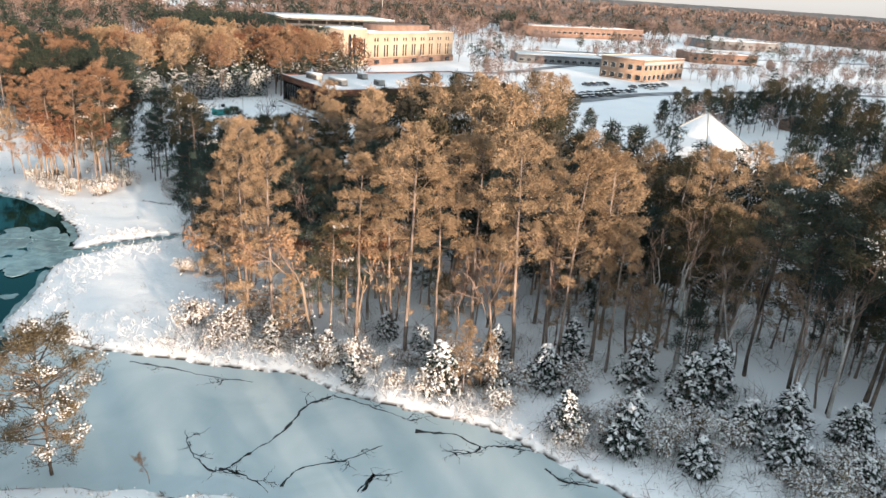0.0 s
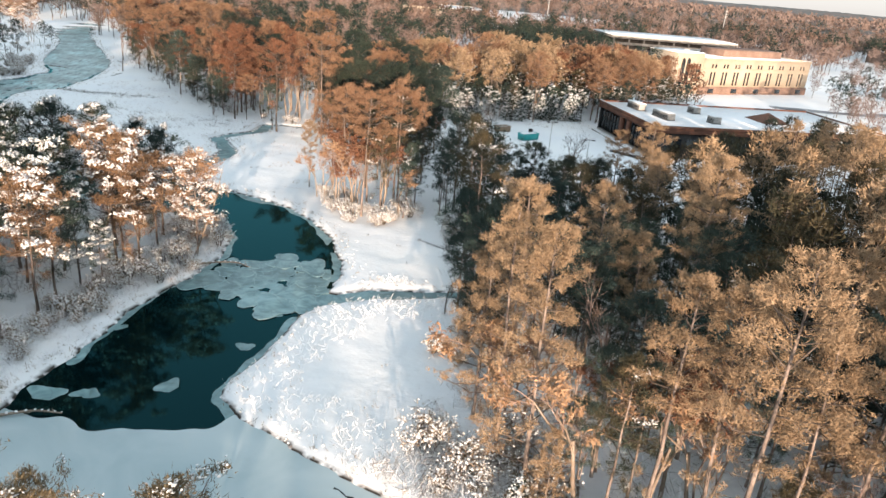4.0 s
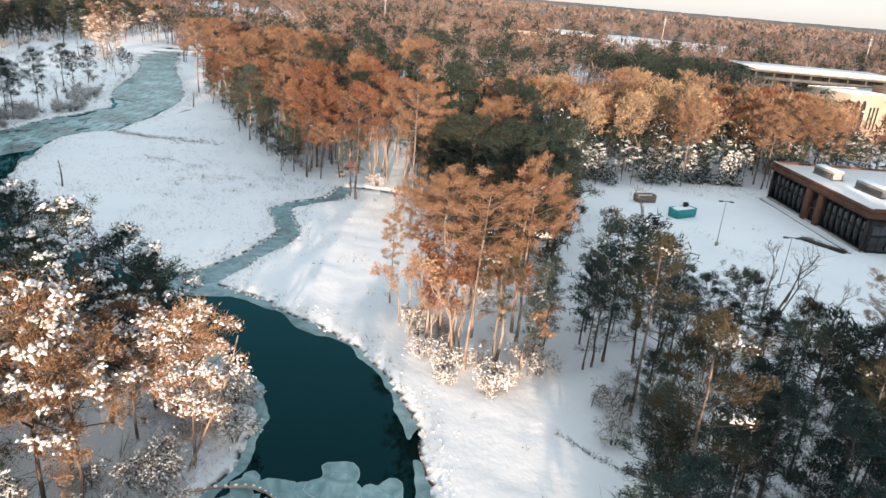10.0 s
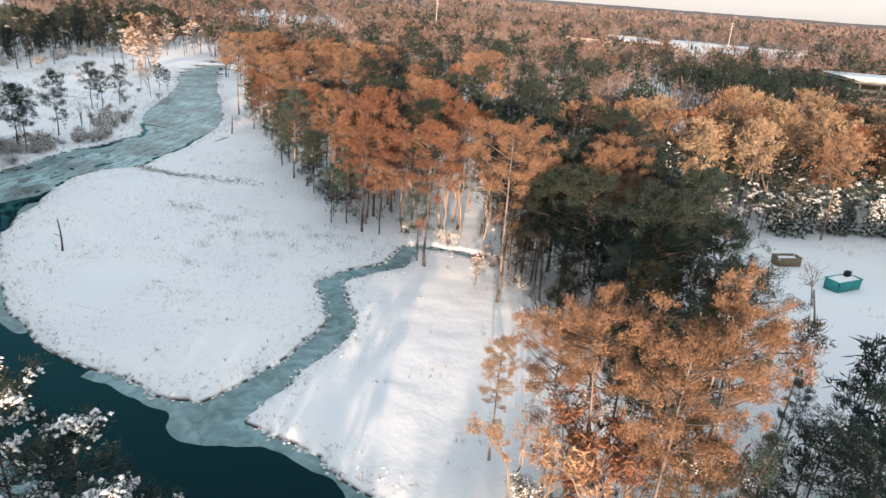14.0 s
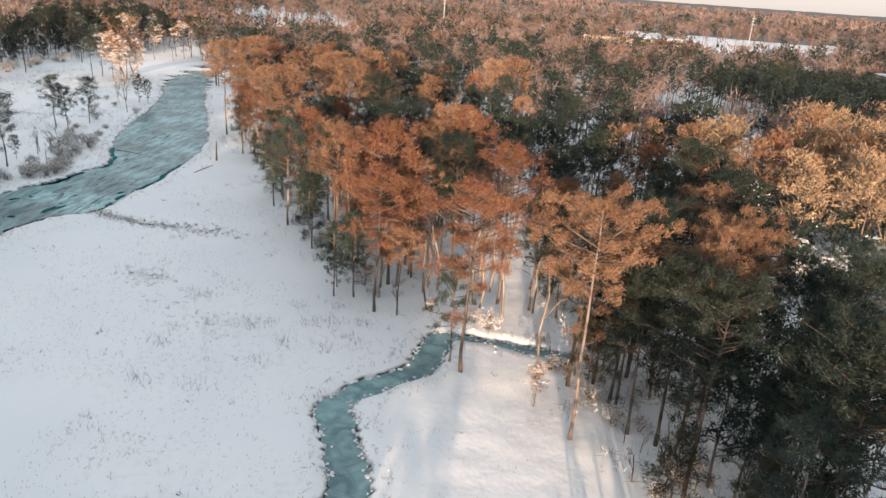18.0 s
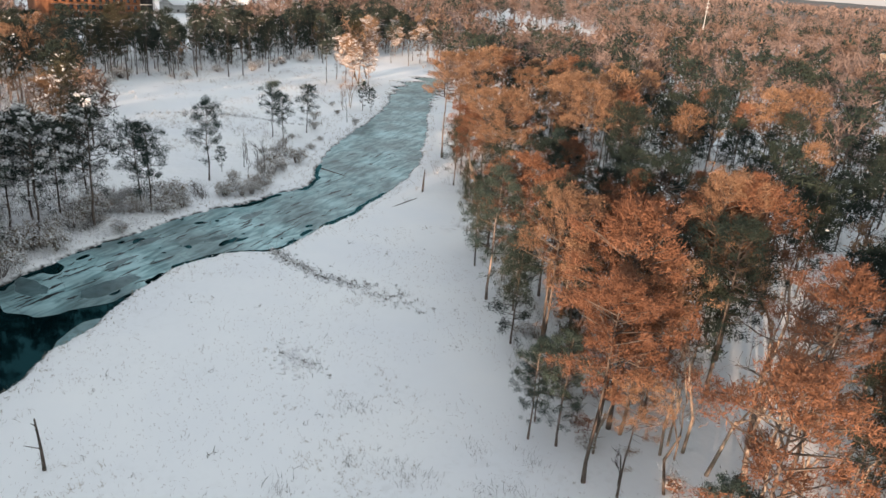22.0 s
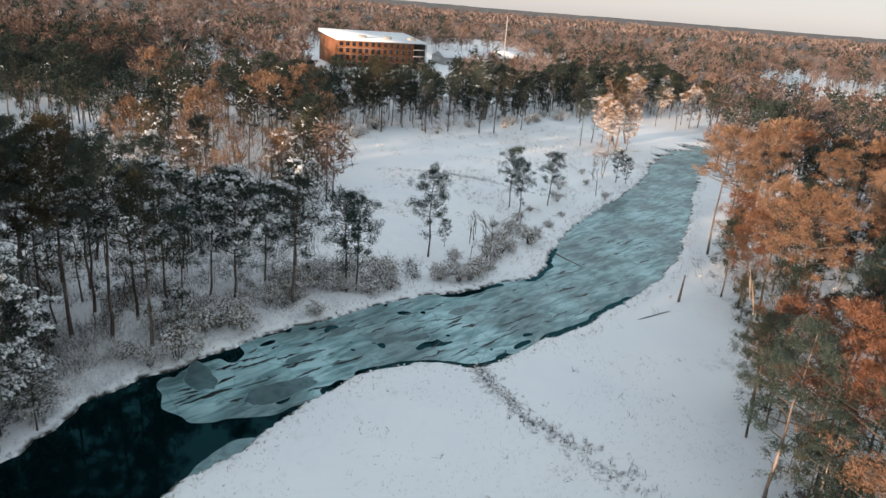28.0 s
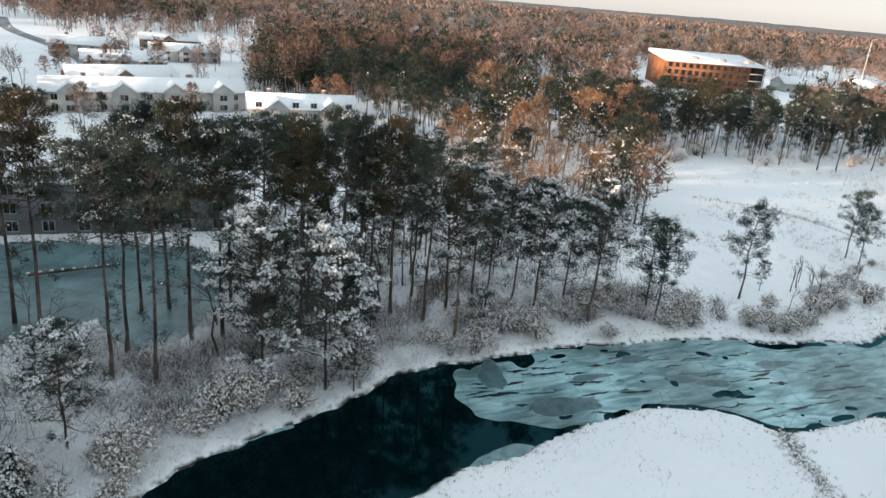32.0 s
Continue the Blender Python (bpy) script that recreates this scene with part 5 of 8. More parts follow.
plant([hardwood[2], heavy_green[1]], [(-271.8, 215.6, 10), (-265.8, 219, 7), (-269, 212, 7), (-268, 217.5, 9), (-275, 217, 9)])
heavy_rust[1].stand(-99.6, 157.4, 4.6, 0)
plant(sparse, [(-203.9, 144.8, 15.2), (-204.2, 146.2, 14.5)])


big_snowy = Kind("snowy_pine_tree", "broad pine laden with snow leaning over the water", "tree", pine(83, 18, 0.20, 4.6, 56, 9, 16, 0.50, low=8, flake=0.54), {"needles": M_DEEPGREEN}, "snowy pines")
big_snowy.stand(-173.8, 104.8, 19.4, 0)
big_snowy.stand(-174.1, 111.6, 18.5, 160)
big_snowy.stand(-157.9, 94.9, 12.6, 60)
big_snowy.stand(-175.0, 114.3, 8.3, 200)


for i in range(30):
    q = pl_rng.uniform(0, 1)
    x, y, back = -83 + 29 * q, 201.5 + 33 * q, pl_rng.uniform(0.5, 6.0)
    (lot_cedar if i % 3 else heavy_green)[i % 2].stand(x - 0.75 * back, y + 0.66 * back, pl_rng.uniform(4.5, 8.5) + (4 if i % 3 == 0 else 0), pl_rng.uniform(0, 360))
# the river's far end
END_WOOD = [(-350, 258), (-338, 284), (-352, 308), (-372, 324), (-402, 338), (-430, 330), (-440, 296), (-400, 280)]
for i, (x, y) in enumerate(zip(*scatter(END_WOOD, 10.5, pl_rng))):
    (hardwood[2], tall_dark[0], cream_pine, big_dark[1], hardwood[0])[i % 5].stand(x, y, pl_rng.uniform(13, 19), pl_rng.uniform(0, 360))
# understory of the far bank, dense and dark to deepen the shade there
U_FAR = [(-177, 97), (-182, 107), (-188, 113.5), (-195, 120), (-204, 118), (-198, 104), (-188, 93)]
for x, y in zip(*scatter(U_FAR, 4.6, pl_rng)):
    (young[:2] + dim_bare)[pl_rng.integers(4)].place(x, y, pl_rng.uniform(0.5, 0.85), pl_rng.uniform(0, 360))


def edge_dist(poly, X, Y):
    p = np.asarray(poly, float)
    return seg_dist(X, Y, np.concatenate([p, p[:1]]))


def fill(name, poly, gap, mix, joined, edge, rng, label, max_single=90, smin=0.85, smax=1.12, front=None, size=None, inner=None):
    """Single trees along a wood's edge, joined ones behind."""
    X, Y = scatter(poly, gap, rng)
    sz = np.ones(len(X)) if size is None else size(X, Y)
    d = edge_dist(poly, X, Y) if front is None else seg_dist(X, Y, np.asarray(front, float))
    order = np.argsort(d)
    single = [i for i in order if d[i] < edge][:max_single]
    rest = np.setdiff1d(np.arange(len(X)), single)
    for i in single:
        # Inner trees stand in shade, so they draw from the green pool.
        pool = inner if inner and (d[i] > (7.5 if X[i] < -4 else 9) or (X[i] < -8 and Y[i] > 77) or (X[i] > 24 and int(X[i] * 7 + Y[i] * 13) % 3 > 0) or Y[i] > 100 or (X[i] < -24 and Y[i] > 84)) else mix
        kd = pool[rng.integers(len(pool))]
        if pool is inner and X[i] < -27 and kd in rust:
            kd = green_low[i % 3]
        kd.place(X[i], Y[i], sz[i] * rng.uniform(smin, smax), rng.uniform(0, 360), rng.normal(0, 1.5))
    if len(rest):
        woods(name, joined, X[rest], Y[rest], rng, label, smin, smax, sz[rest])


rng = np.random.default_rng(77)


def a_size(X, Y):
    w = np.interp(Y, [75, 105, 120, 150], [1.0, 0.9, 0.68, 0.58])
    e = np.where(X > 26, np.interp(Y, [68, 90, 120, 150], [1.0, 0.8, 0.56, 0.48]), np.interp(Y, [75, 110, 150], [1.0, 0.92, 0.78]))
    k = np.clip((X + 32) / 14, 0, 1)
    return w * (1 - k) + e * k


A_FRONT = [(-44, 121), (-37, 110), (-28, 84), (-12, 71), (9, 66), (28, 62), (48, 55)]
C_FRONT = [(-212, 204), (-169, 184), (-155, 175), (-134, 162), (-124, 161), (-110, 172), (-97, 157), (-84, 155)]
fill("woods_pond", GROVE_A, 5.0, rust * 5 + olive * 2 + green_low * 2, w_rust * 2 + w_olive * 2 + w_low * 5 + w_hard, 28, rng, "russet and green pine wood in snow", 185, front=A_FRONT, size=a_size, inner=green_low * 6 + frosted + olive * 2 + rust + hardwood[:1] * 2)
fill("woods_pond_low", GROVE_A, 6.4, young * 4 + young_rust, w_young, 16, rng, "young green pines below the taller trees", 60, 0.75, 1.1, front=A_FRONT)
fill("woods_bend", GROVE_B, 6.5, hardwood + redd[1:2], w_redd, 30, rng, "russet pines at the river bend", 60, 0.70, 0.95)
fill("woods_bend_north", GROVE_B2, 5.8, big_dark * 3 + olive + umbrella[1:2] + frosted, w_dark, 30, rng, "dark green pines at the river bend", 30, 0.75, 0.95)
fill("woods_meadow", GROVE_C, 8.2, redd * 4 + big_dark * 4 + green_low[:1] + hardwood[1:2] * 6 + dim_bare + bare, w_redd * 3 + w_dark * 3 + w_low * 2 + w_bare * 2 + w_hard * 4, 30, rng, "russet pine and hardwood grove beside the meadow", 165,
     0.75, 1.05, front=C_FRONT)
fill("woods_meadow_low", GROVE_C, 8.0, young, w_low + w_young[:2], 12, rng, "young green pines below the taller trees", 35, 0.7, 1.1, front=C_FRONT)
fill("woods_creek", GROVE_BC, 6.0, umbrella + redd[:2] + big_dark * 5 + green_low * 3 + hardwood[1:2] * 2, w_dark * 2 + w_redd, 60, rng, "dark green and russet pines by the creek", 80, 0.85, 1.1, front=[(-98, 158), (-84, 150), (-70, 143), (-58, 138)])
fill("woods_creek_low", GROVE_BC, 5.4, young, w_young, 6, rng, "young green pines by the creek", 14, 0.8, 1.1, front=[(-98, 158), (-84, 150), (-70, 143), (-58, 138)])
fill("woods_lot_edge", GROVE_N, 5.6, green, w_green * 2 + w_olive * 2 + w_rust + w_young, 0, rng, "green and russet pines beside the brick office", 0, 0.66, 0.86)
fill("woods_hall", GROVE_P, 6.0, green, w_low * 3 + w_olive * 2 + w_young + w_bare, 0, rng, "green pines beside the hall", 0, 0.7, 0.95)
fill("woods_lots", GROVE_Q, 4.8, green, w_low * 2 + w_olive + w_young, 0, rng, "green pines between the snowy lots", 0, 0.55, 0.75)
fill("woods_car_park", GROVE_D, 6.6, broad_rust * 2 + redd + bare[:1], w_broad * 2 + w_redd + w_bare, 8, rng, "russet pine wood behind the car park", 30, 0.85, 1.05, front=[(-84, 200), (-50, 237), (-20, 264)])
fill("woods_car_park_low", GROVE_D, 5.0, snowy * 2 + green_low + cedars[:1], w_snowy + w_low, 9, rng, "snowy green pines below the russet wood", 44, 0.6, 0.85, front=[(-84, 200), (-50, 237), (-20, 264)])
fill("woods_west_bank", GROVE_E, 6.2, heavy_green * 4 + heavy_rust + hardwood[2:], w_snowy + w_dark * 2, 15, rng, "snowy pine wood on the river bank", 34, 0.85, 1.1,
     front=[(-70, 55), (-76, 70), (-74, 84), (-78, 96), (-112, 94)])
E_INNER = [(-84, 78), (-100, 80), (-130, 82), (-144, 64), (-110, 47), (-86, 44)]
fill("woods_west_bank_inner", E_INNER, 5.0, None, w_dark * 2 + w_snowy, 0, rng, "dark pine wood behind the river bank", 0, 0.6, 0.8)
F_BANK = [(-150, 98), (-174, 110), (-190, 119), (-203, 140), (-214, 141)]
F_EAST = [(-176, 98), (-180, 108), (-187, 114), (-193, 96), (-186, 90), (-178, 86)]
F_MIDDLE = [(-186, 116), (-200, 130), (-206, 145), (-214, 141), (-236, 143), (-236, 107), (-214, 102), (-192, 94)]
F_WEST = [(-238, 143), (-270, 149), (-308, 147), (-345, 120), (-330, 102), (-280, 106), (-238, 108)]
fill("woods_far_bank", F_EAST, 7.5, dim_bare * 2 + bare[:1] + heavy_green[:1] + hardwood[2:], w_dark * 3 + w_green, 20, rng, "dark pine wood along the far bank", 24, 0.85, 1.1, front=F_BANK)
# Partly out of view, set to shade the ground before the apartments.
F_SHADE = [(-150, 86), (-160, 92), (-170, 98), (-177, 98), (-180, 88), (-176, 76), (-168, 62), (-152, 62)]
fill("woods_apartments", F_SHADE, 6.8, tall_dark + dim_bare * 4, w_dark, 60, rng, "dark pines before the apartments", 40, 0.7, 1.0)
fill("woods_far_bank_thicket", F_EAST, 8.0, young + heavy_green[1:] + hardwood[1:2], w_low, 14, rng, "dark young pines below the far bank wood", 22, 0.55, 0.9, front=F_BANK)
fill("woods_far_bank_middle", F_MIDDLE, 10.4, heavy_green * 4 + snowy_rust[:1] + frosted + bare + hardwood[2:] * 2, w_snowy * 4 + w_brown * 2 + w_hard * 2, 30, rng, "open snowy pine wood along the far bank", 80, 0.8, 1.1, front=F_BANK)
fill("woods_far_bank_west", F_WEST, 6.6, big_dark, w_dark * 2 + w_brown * 4 + w_snowy * 3 + w_hard * 3 + w_redd, 0, rng, "dark pines and bare trees beyond the far bank", 0, 0.85, 1.1)
fill("woods_far_bank_low", F_MIDDLE, 8.6, young[:1] + frosted + heavy_green * 2 + cedars, w_young[:2] + w_low * 2, 12, rng, "young snowy pines below the taller trees", 60, 0.55, 0.95,
     front=[(-150, 98), (-174, 110), (-190, 119), (-203, 140), (-214, 141)])
fill("woods_upriver_low", GROVE_H, 8.5, young, w_low + w_young, 0, rng, "young dark pines along the tree line", 0, 0.6, 0.9)
fill("woods_upriver", GROVE_H, 7.0, green + olive + snowy, w_dark * 4 + w_brown * 2 + w_hard + w_snowy, 4, rng, "dark tree line across the marsh", 30, 0.7, 0.95,
     front=[(-310, 148), (-332, 172), (-342, 205), (-366, 240), (-366, 262), (-395, 312)])

# trees that stand clear of the woods
for i, (x, y, h) in enumerate([(-217.3, 159.2, 14.5), (-245.2, 182.2, 12.6), (-241.1, 183.0, 10.6), (-246.9, 191.3, 11.6), (-222, 163, 5)]):
    sparse[i % 3].place(x, y, h / 14, 77 * i)
pond_pine = Kind("pond_pine_tree", "broad pine dusted with snow on the pond's bank", "tree", pine(81, 13.5, 0.22, 4.3, 54, 9, 18, 0.30, size=0.34, low=4, flake=0.28), {"needles": M_BRONZE})
pond_pine.place(-28.4, 45.2, 1.0, 20)
pond_pine.place(-36.5, 43.2, 0.8, 140)
pond_pine.place(-41, 40.5, 0.9, 250)
hardwood[0].place(-20.6, 44.6, 0.27, 10, label="small pinkish leafless bush on the pond's bank")

# big dark pines before the apartment houses
apt_rng = np.random.default_rng(31)
for i, (x, y, h) in enumerate(APT_PINES):
    big_dark[i % 2].place(x, y, h / (21, 19)[i % 2], apt_rng.uniform(0, 360), label="large dark pine with a spreading crown before the apartments")
for i, (x, y, h) in enumerate([(-330.5, 205.5, 21), (-342, 185, 15), (-343, 156, 14), (-337, 217, 17), (-291, 146, 21), (-304, 138, 19)]):
    big_dark[i % 2].place(x, y, h / (21, 19)[i % 2], apt_rng.uniform(0, 360), label="dark pine standing at the edge of the snowy marsh")

GROVE_G = [(-340, 22), (-365, 50), (-372, 84), (-440, 92), (-520, 60), (-520, -20), (-450, -28), (-396, -4)]
GROVE_K = [(-150, 372), (-108, 335), (-80, 360), (-95, 430), (-140, 460)]
GROVE_J = [(-312, 78), (-300, 92), (-290, 104), (-330, 102), (-372, 84), (-365, 56), (-335, 48), (-322, 62)]
fill("woods_house_gardens", GROVE_J, 7.0, green, w_dark * 4 + w_brown * 2 + w_snowy, 0, rng, "dark pines and bare trees beside the houses", 0, 0.8, 1.0)
for i, (x, y, h) in enumerate([(-138.7, 172.5, 16), (-129, 167.5, 15), (-128.2, 173, 17), (-139.2, 182.7, 18), (-144.2, 180.1, 17), (-153.9, 182.4, 17), (-140.3, 193.8, 18), (-147, 190, 18)]):
    redd[i % 4].place(x, y, h / (20, 17, 22, 15)[i % 4], apt_rng.uniform(0, 360))
for i, (x, y, h) in enumerate([(-135.5, 178, 14), (-148, 185, 14), (-141, 199, 15)]):
    big_dark[i % 2].place(x, y, h / (21, 19)[i % 2], apt_rng.uniform(0, 360))
for i, (x, y, h) in enumerate([(-99, 165, 15), (-95, 170, 17), (-100, 176, 15), (-104, 183, 16), (-93, 162, 16), (-97, 184, 17), (-102, 192, 16), (-120, 199, 14), (-124, 208, 15)]):
    big_dark[i % 2].place(x, y, h / (21, 19)[i % 2], apt_rng.uniform(0, 360))


# ---------------------------------------------------------------- far country
far_rng = np.random.default_rng(9)


def far_tree(seed, H, R, n, size, k=3, low=0.38):
    r = np.random.default_rng(seed)
    a, u = r.uniform(0, 6.28, n), r.uniform(0, 1, n)
    q = R * np.sqrt(r.uniform(0.1, 1, n)) * np.sin(np.pi * np.clip(0.18 + 0.75 * u, 0, 1))
    C = np.stack([np.cos(a) * q, np.sin(a) * q, H * (low + (0.98 - low) * u)], 1)
    O = np.stack([np.cos(a), np.sin(a), u * 0], 1)
    return {"trunk": tube([(0, 0, -0.5), (0, 0, H * 0.85)], [0.22, 0.1], 3, False), "needles": tufts(C, O, k, size, size * 0.38, r)}


def far_bare(seed, H, R, n, L, w):
    """A leafless crown: a fan of fine rising twigs."""
    r = np.random.default_rng(seed)
    a, u = r.uniform(0, 6.28, n), r.uniform(0, 1, n)
    q = R * 0.75 * np.sqrt(r.uniform(0, 1, n)) * (0.45 + 0.55 * np.sin(np.pi * u))
    C = np.stack([np.cos(a) * q, np.sin(a) * q, H * (0.4 + 0.5 * u)], 1)
    O = np.stack([np.cos(a) * 0.7, np.sin(a) * 0.7, u * 0], 1)
    return {"trunk": tube([(0, 0, -0.5), (0, 0, H * 0.6)], [0.2, 0.1], 3, False), "needles": tufts(C, O, 4, L, w, r, 0.9)}


# Brown of far bare crowns, greyed to hold the distance haze.
M_FARBROWN = mat("hazed_bare_canopy", (0.165, 0.120, 0.103), (0.245, 0.180, 0.156), 0.02, 0.4, 0.95, 0.0, island=0.25)
f_near = [Kind("w", "", "", far_tree(s, h, 4.4, 60, 1.35), {"needles": m}) for s, h, m in ((1, 16, M_FARRUST), (3, 18, M_GREEN), (5, 17, M_GREEN))] + \
         [Kind("w", "", "", far_bare(s, h, 4.8, 46, 2.2, 0.24), {"needles": M_FARBROWN, "trunk": M_TWIG}) for s, h in ((2, 15), (4, 16), (6, 14))]
f_far = [Kind("w", "", "", far_bare(s, h, 5.0, 16, 3.0, 0.5), {"needles": M_FARBROWN}) for s, h in ((6, 15), (7, 14))] + \
        [Kind("w", "", "", far_tree(s, h, 4.6, 18, 2.2), {"needles": m}) for s, h, m in ((8, 17, M_GREEN), (9, 15, M_FARRUST))]
f_mid = [Kind("w", "", "", far_bare(s, h, 5.2, 22, 2.8, 0.42), {"needles": M_FARBROWN, "trunk": M_TWIG}) for s, h in ((16, 15), (17, 14), (18, 15))] + \
        [Kind("w", "", "", far_tree(s, h, 4.8, 28, 2.0), {"needles": m}) for s, h, m in ((13, 17, M_GREEN), (14, 16, M_FARRUST))]
f_wood = [Kind("w", "", "", far_tree(s, h, 4.4, 130, 0.95, 3, lo), {"needles": m}) for s, h, lo, m in ((21, 19, 0.42, M_GREEN), (22, 17, 0.36, M_GREEN), (23, 19, 0.4, M_FARRUST), (24, 16, 0.3, M_FARRUST), (25, 11, 0.2, M_GREEN))]
# Cheap trees for the added woods out of view that cast shade.
f_shade = [Kind("w", "", "", far_tree(s, 22, 4.0, 30, 2.0), {"needles": M_GREEN}) for s in (11, 12)]
LOTS = [[(10, 170), (150, 180), (330, 330), (380, 560), (400, 690), (230, 720), (30, 640), (20, 480), (-10, 400), (-60, 345), (-30, 330), (10, 350), (20, 260)],
        [(-60, 350), (-110, 400), (-60, 470), (40, 430)],
        [(-215, 560), (-330, 640), (-250, 860), (-120, 860), (-180, 600)]]
GLADES = [[(-395, 385), (-450, 385), (-570, 480), (-540, 530), (-440, 500), (-380, 440)],
        [(-500, 150), (-640, 160), (-640, 245), (-480, 240)],
        [(-20, 258), (-36, 300), (-66, 345), (-120, 400), (20, 420), (60, 300), (20, 250)],
        [(-395, 148), (-520, 160), (-520, 238), (-400, 215)],
        [(-500, 240), (-660, 240), (-700, 330), (-520, 320)]]
GARDENS = [[(-230, -20), (-330, -40), (-440, -120), (-560, -280), (-440, -300), (-330, -160), (-200, -60)],
        [(-250, 20), (-320, 20), (-320, 80), (-240, 80)],
        [(-205, 20), (-262, -40), (-345, -60), (-350, 20), (-372, 84), (-330, 102), (-280, 106), (-240, 108), (-214, 102)],
        [(-155, 298), (-125, 298), (-105, 335), (-150, 372), (-165, 350)],
        [(-300, -60), (-350, -92), (-520, -175), (-590, -80), (-470, -32), (-396, -6), (-342, 20)]]
OPEN = LOTS + GLADES + GARDENS


def ring(r0, r1, gap, a0=-52, a1=163):
    n = int((r1 * r1 - r0 * r0) * math.radians(a1 - a0) / 2 / gap ** 2)
    r = np.sqrt(far_rng.uniform(r0 * r0, r1 * r1, n))
    a = np.radians(far_rng.uniform(a0, a1, n))
    X, Y = -70 - np.sin(a) * r, 115 + np.cos(a) * r
    ok = shore(X, Y) > 3
    for c in OPEN + CLEAR + [GROVE_A, GROVE_B, GROVE_B2, GROVE_C, GROVE_D, GROVE_E, GROVE_F, GROVE_H, SHADE_GROVE_S, GROVE_P, GROVE_Q, GROVE_BC, GROVE_N, GROVE_G, GROVE_K, GROVE_J]:
        ok &= ~inside(c, X, Y)
    ok &= ~inside([(-150, 100), (-60, 110), (-60, 190), (-200, 200), (-400, 330), (-340, 150), (-205, 146)], X, Y)
    ok &= vnoise(X, Y, 90, 91) + 0.5 * vnoise(X, Y, 35, 92) > -0.95
    return X[ok], Y[ok]


fill("woods_behind_houses", GROVE_G, 5.6, None, f_wood, 0, far_rng, "dark and russet pine wood behind the houses", 0, 0.8, 1.1)
fill("woods_dark_clump", GROVE_K, 6.5, None, f_wood[:2], 0, far_rng, "dark green pine clump beyond the car park wood", 0, 0.8, 1.0)
fill("woods_behind_houses_low", GROVE_G, 6.5, None, f_wood[4:], 0, far_rng, "young dark pines below the wood behind the houses", 0, 0.6, 1.0)
woods("woods_middle_distance", f_near, *ring(150, 330, 8.0), far_rng, "brown and green winter woods in the middle distance", 0.75, 1.1)
woods("woods_distance", f_mid, *ring(330, 700, 10.0), far_rng, "brown and green winter woods in the distance", 0.75, 1.15)
woods("woods_far_distance", f_far, *ring(700, 1150, 17), far_rng, "far winter woods", 0.8, 1.2)
f_edge = [Kind("w", "", "", far_tree(s, h, 8.0, 7, 6.5, 2), {"needles": m}) for s, h, m in ((31, 15, M_FARBROWN), (32, 14, M_FARBROWN), (33, 16, M_GREEN))]
woods("woods_farthest", f_edge, *ring(1150, 2500, 32), far_rng, "woods towards the horizon", 0.8, 1.25)
# Unseen ring behind the camera, added for shade and to close the place.
woods("shade_woods_behind", f_shade, *ring(190, 420, 13, 163, 308), far_rng, "winter woods south-east of the river", 0.8, 1.1)


# Unseen wood; tree sizes vary along it to shape the sunlight.
sx_, sy_ = scatter(SHADE_GROVE_S, 5.2, far_rng)
woods("shade_woods_south_bank", f_shade, sx_, sy_, far_rng, "pine wood on the pond's south bank", 0.85, 1.05, np.interp(sx_ + 0.6 * (sy_ + 12), [-50, -40, 2, 10, 52, 68], [0.7, 0.66, 0.66, 0.33, 0.33, 1.3]))
# Unseen wood added to keep the sun off the house walls.
HOUSE_SHADE = [(-222, -24), (-280, -68), (-350, -124), (-420, -178), (-400, -260), (-300, -200), (-190, -80)]
woods("shade_woods_south_of_houses", f_shade, *scatter(HOUSE_SHADE, 8, far_rng), far_rng, "pine wood south of the houses", 0.8, 1.0)
# Unseen wood added to shade the meadow and the far bank.
SHADE_SOUTH_WEST = [(-150, 82), (-160, 74), (-172, 46), (-192, 6), (-160, -40), (-92, -30), (-92, 38), (-112, 44), (-146, 60)]
woods("shade_woods_south_west", f_shade, *scatter(SHADE_SOUTH_WEST, 5.4, far_rng), far_rng, "pine wood south of the river", 0.85, 1.1)


def canopy():
    """The closed canopy that reaches the horizon."""
    r = 900 * 1.022 ** np.arange(76)
    a = np.radians(np.linspace(-60, 170, 900))
    Rr, A = np.meshgrid(r, a, indexing="ij")
    X, Y = -70 - np.sin(A) * Rr, 115 + np.cos(A) * Rr
    Z = 7 + (7 * vnoise(X, Y, 19, 95) + 4 * vnoise(X, Y, 110, 96)) * (1 - 0.75 * sstep(Rr, 1400, 3200)) + sstep(Rr, 3200, 4700) * (20 + 4 * vnoise(X, Y, 900, 97))
    Z[0] = 0
    k = np.arange(X.size).reshape(X.shape)
    F = np.stack([k[:-1, :-1], k[:-1, 1:], k[1:, 1:], k[1:, :-1]], -1).reshape(-1, 4)
    # Canopy colours are paled to stand for haze towards the horizon.
    ob = new("woods_horizon", mesh_of("woods_horizon", np.stack([X, Y, Z], -1).reshape(-1, 3), F, mat("hazed_far_canopy", (0.19, 0.15, 0.135), (0.115, 0.135, 0.132), 0.006, 0.05, 0.95, 0.8, contrast=(0.42, 0.58), dist=6.0)))
    tagged(ob, "brown and green woods reaching the horizon", "woods", kind="stuff")


canopy()


# ---------------------------------------------------------------- buildings
def frame_at(o, u):
    """A pose with x along u, y to its left, at the ground point o."""
    u = np.array(u, float) / math.hypot(*u)
    return pose(o[0], o[1], 0.3, 0, 0, math.degrees(math.atan2(u[1], u[0])))


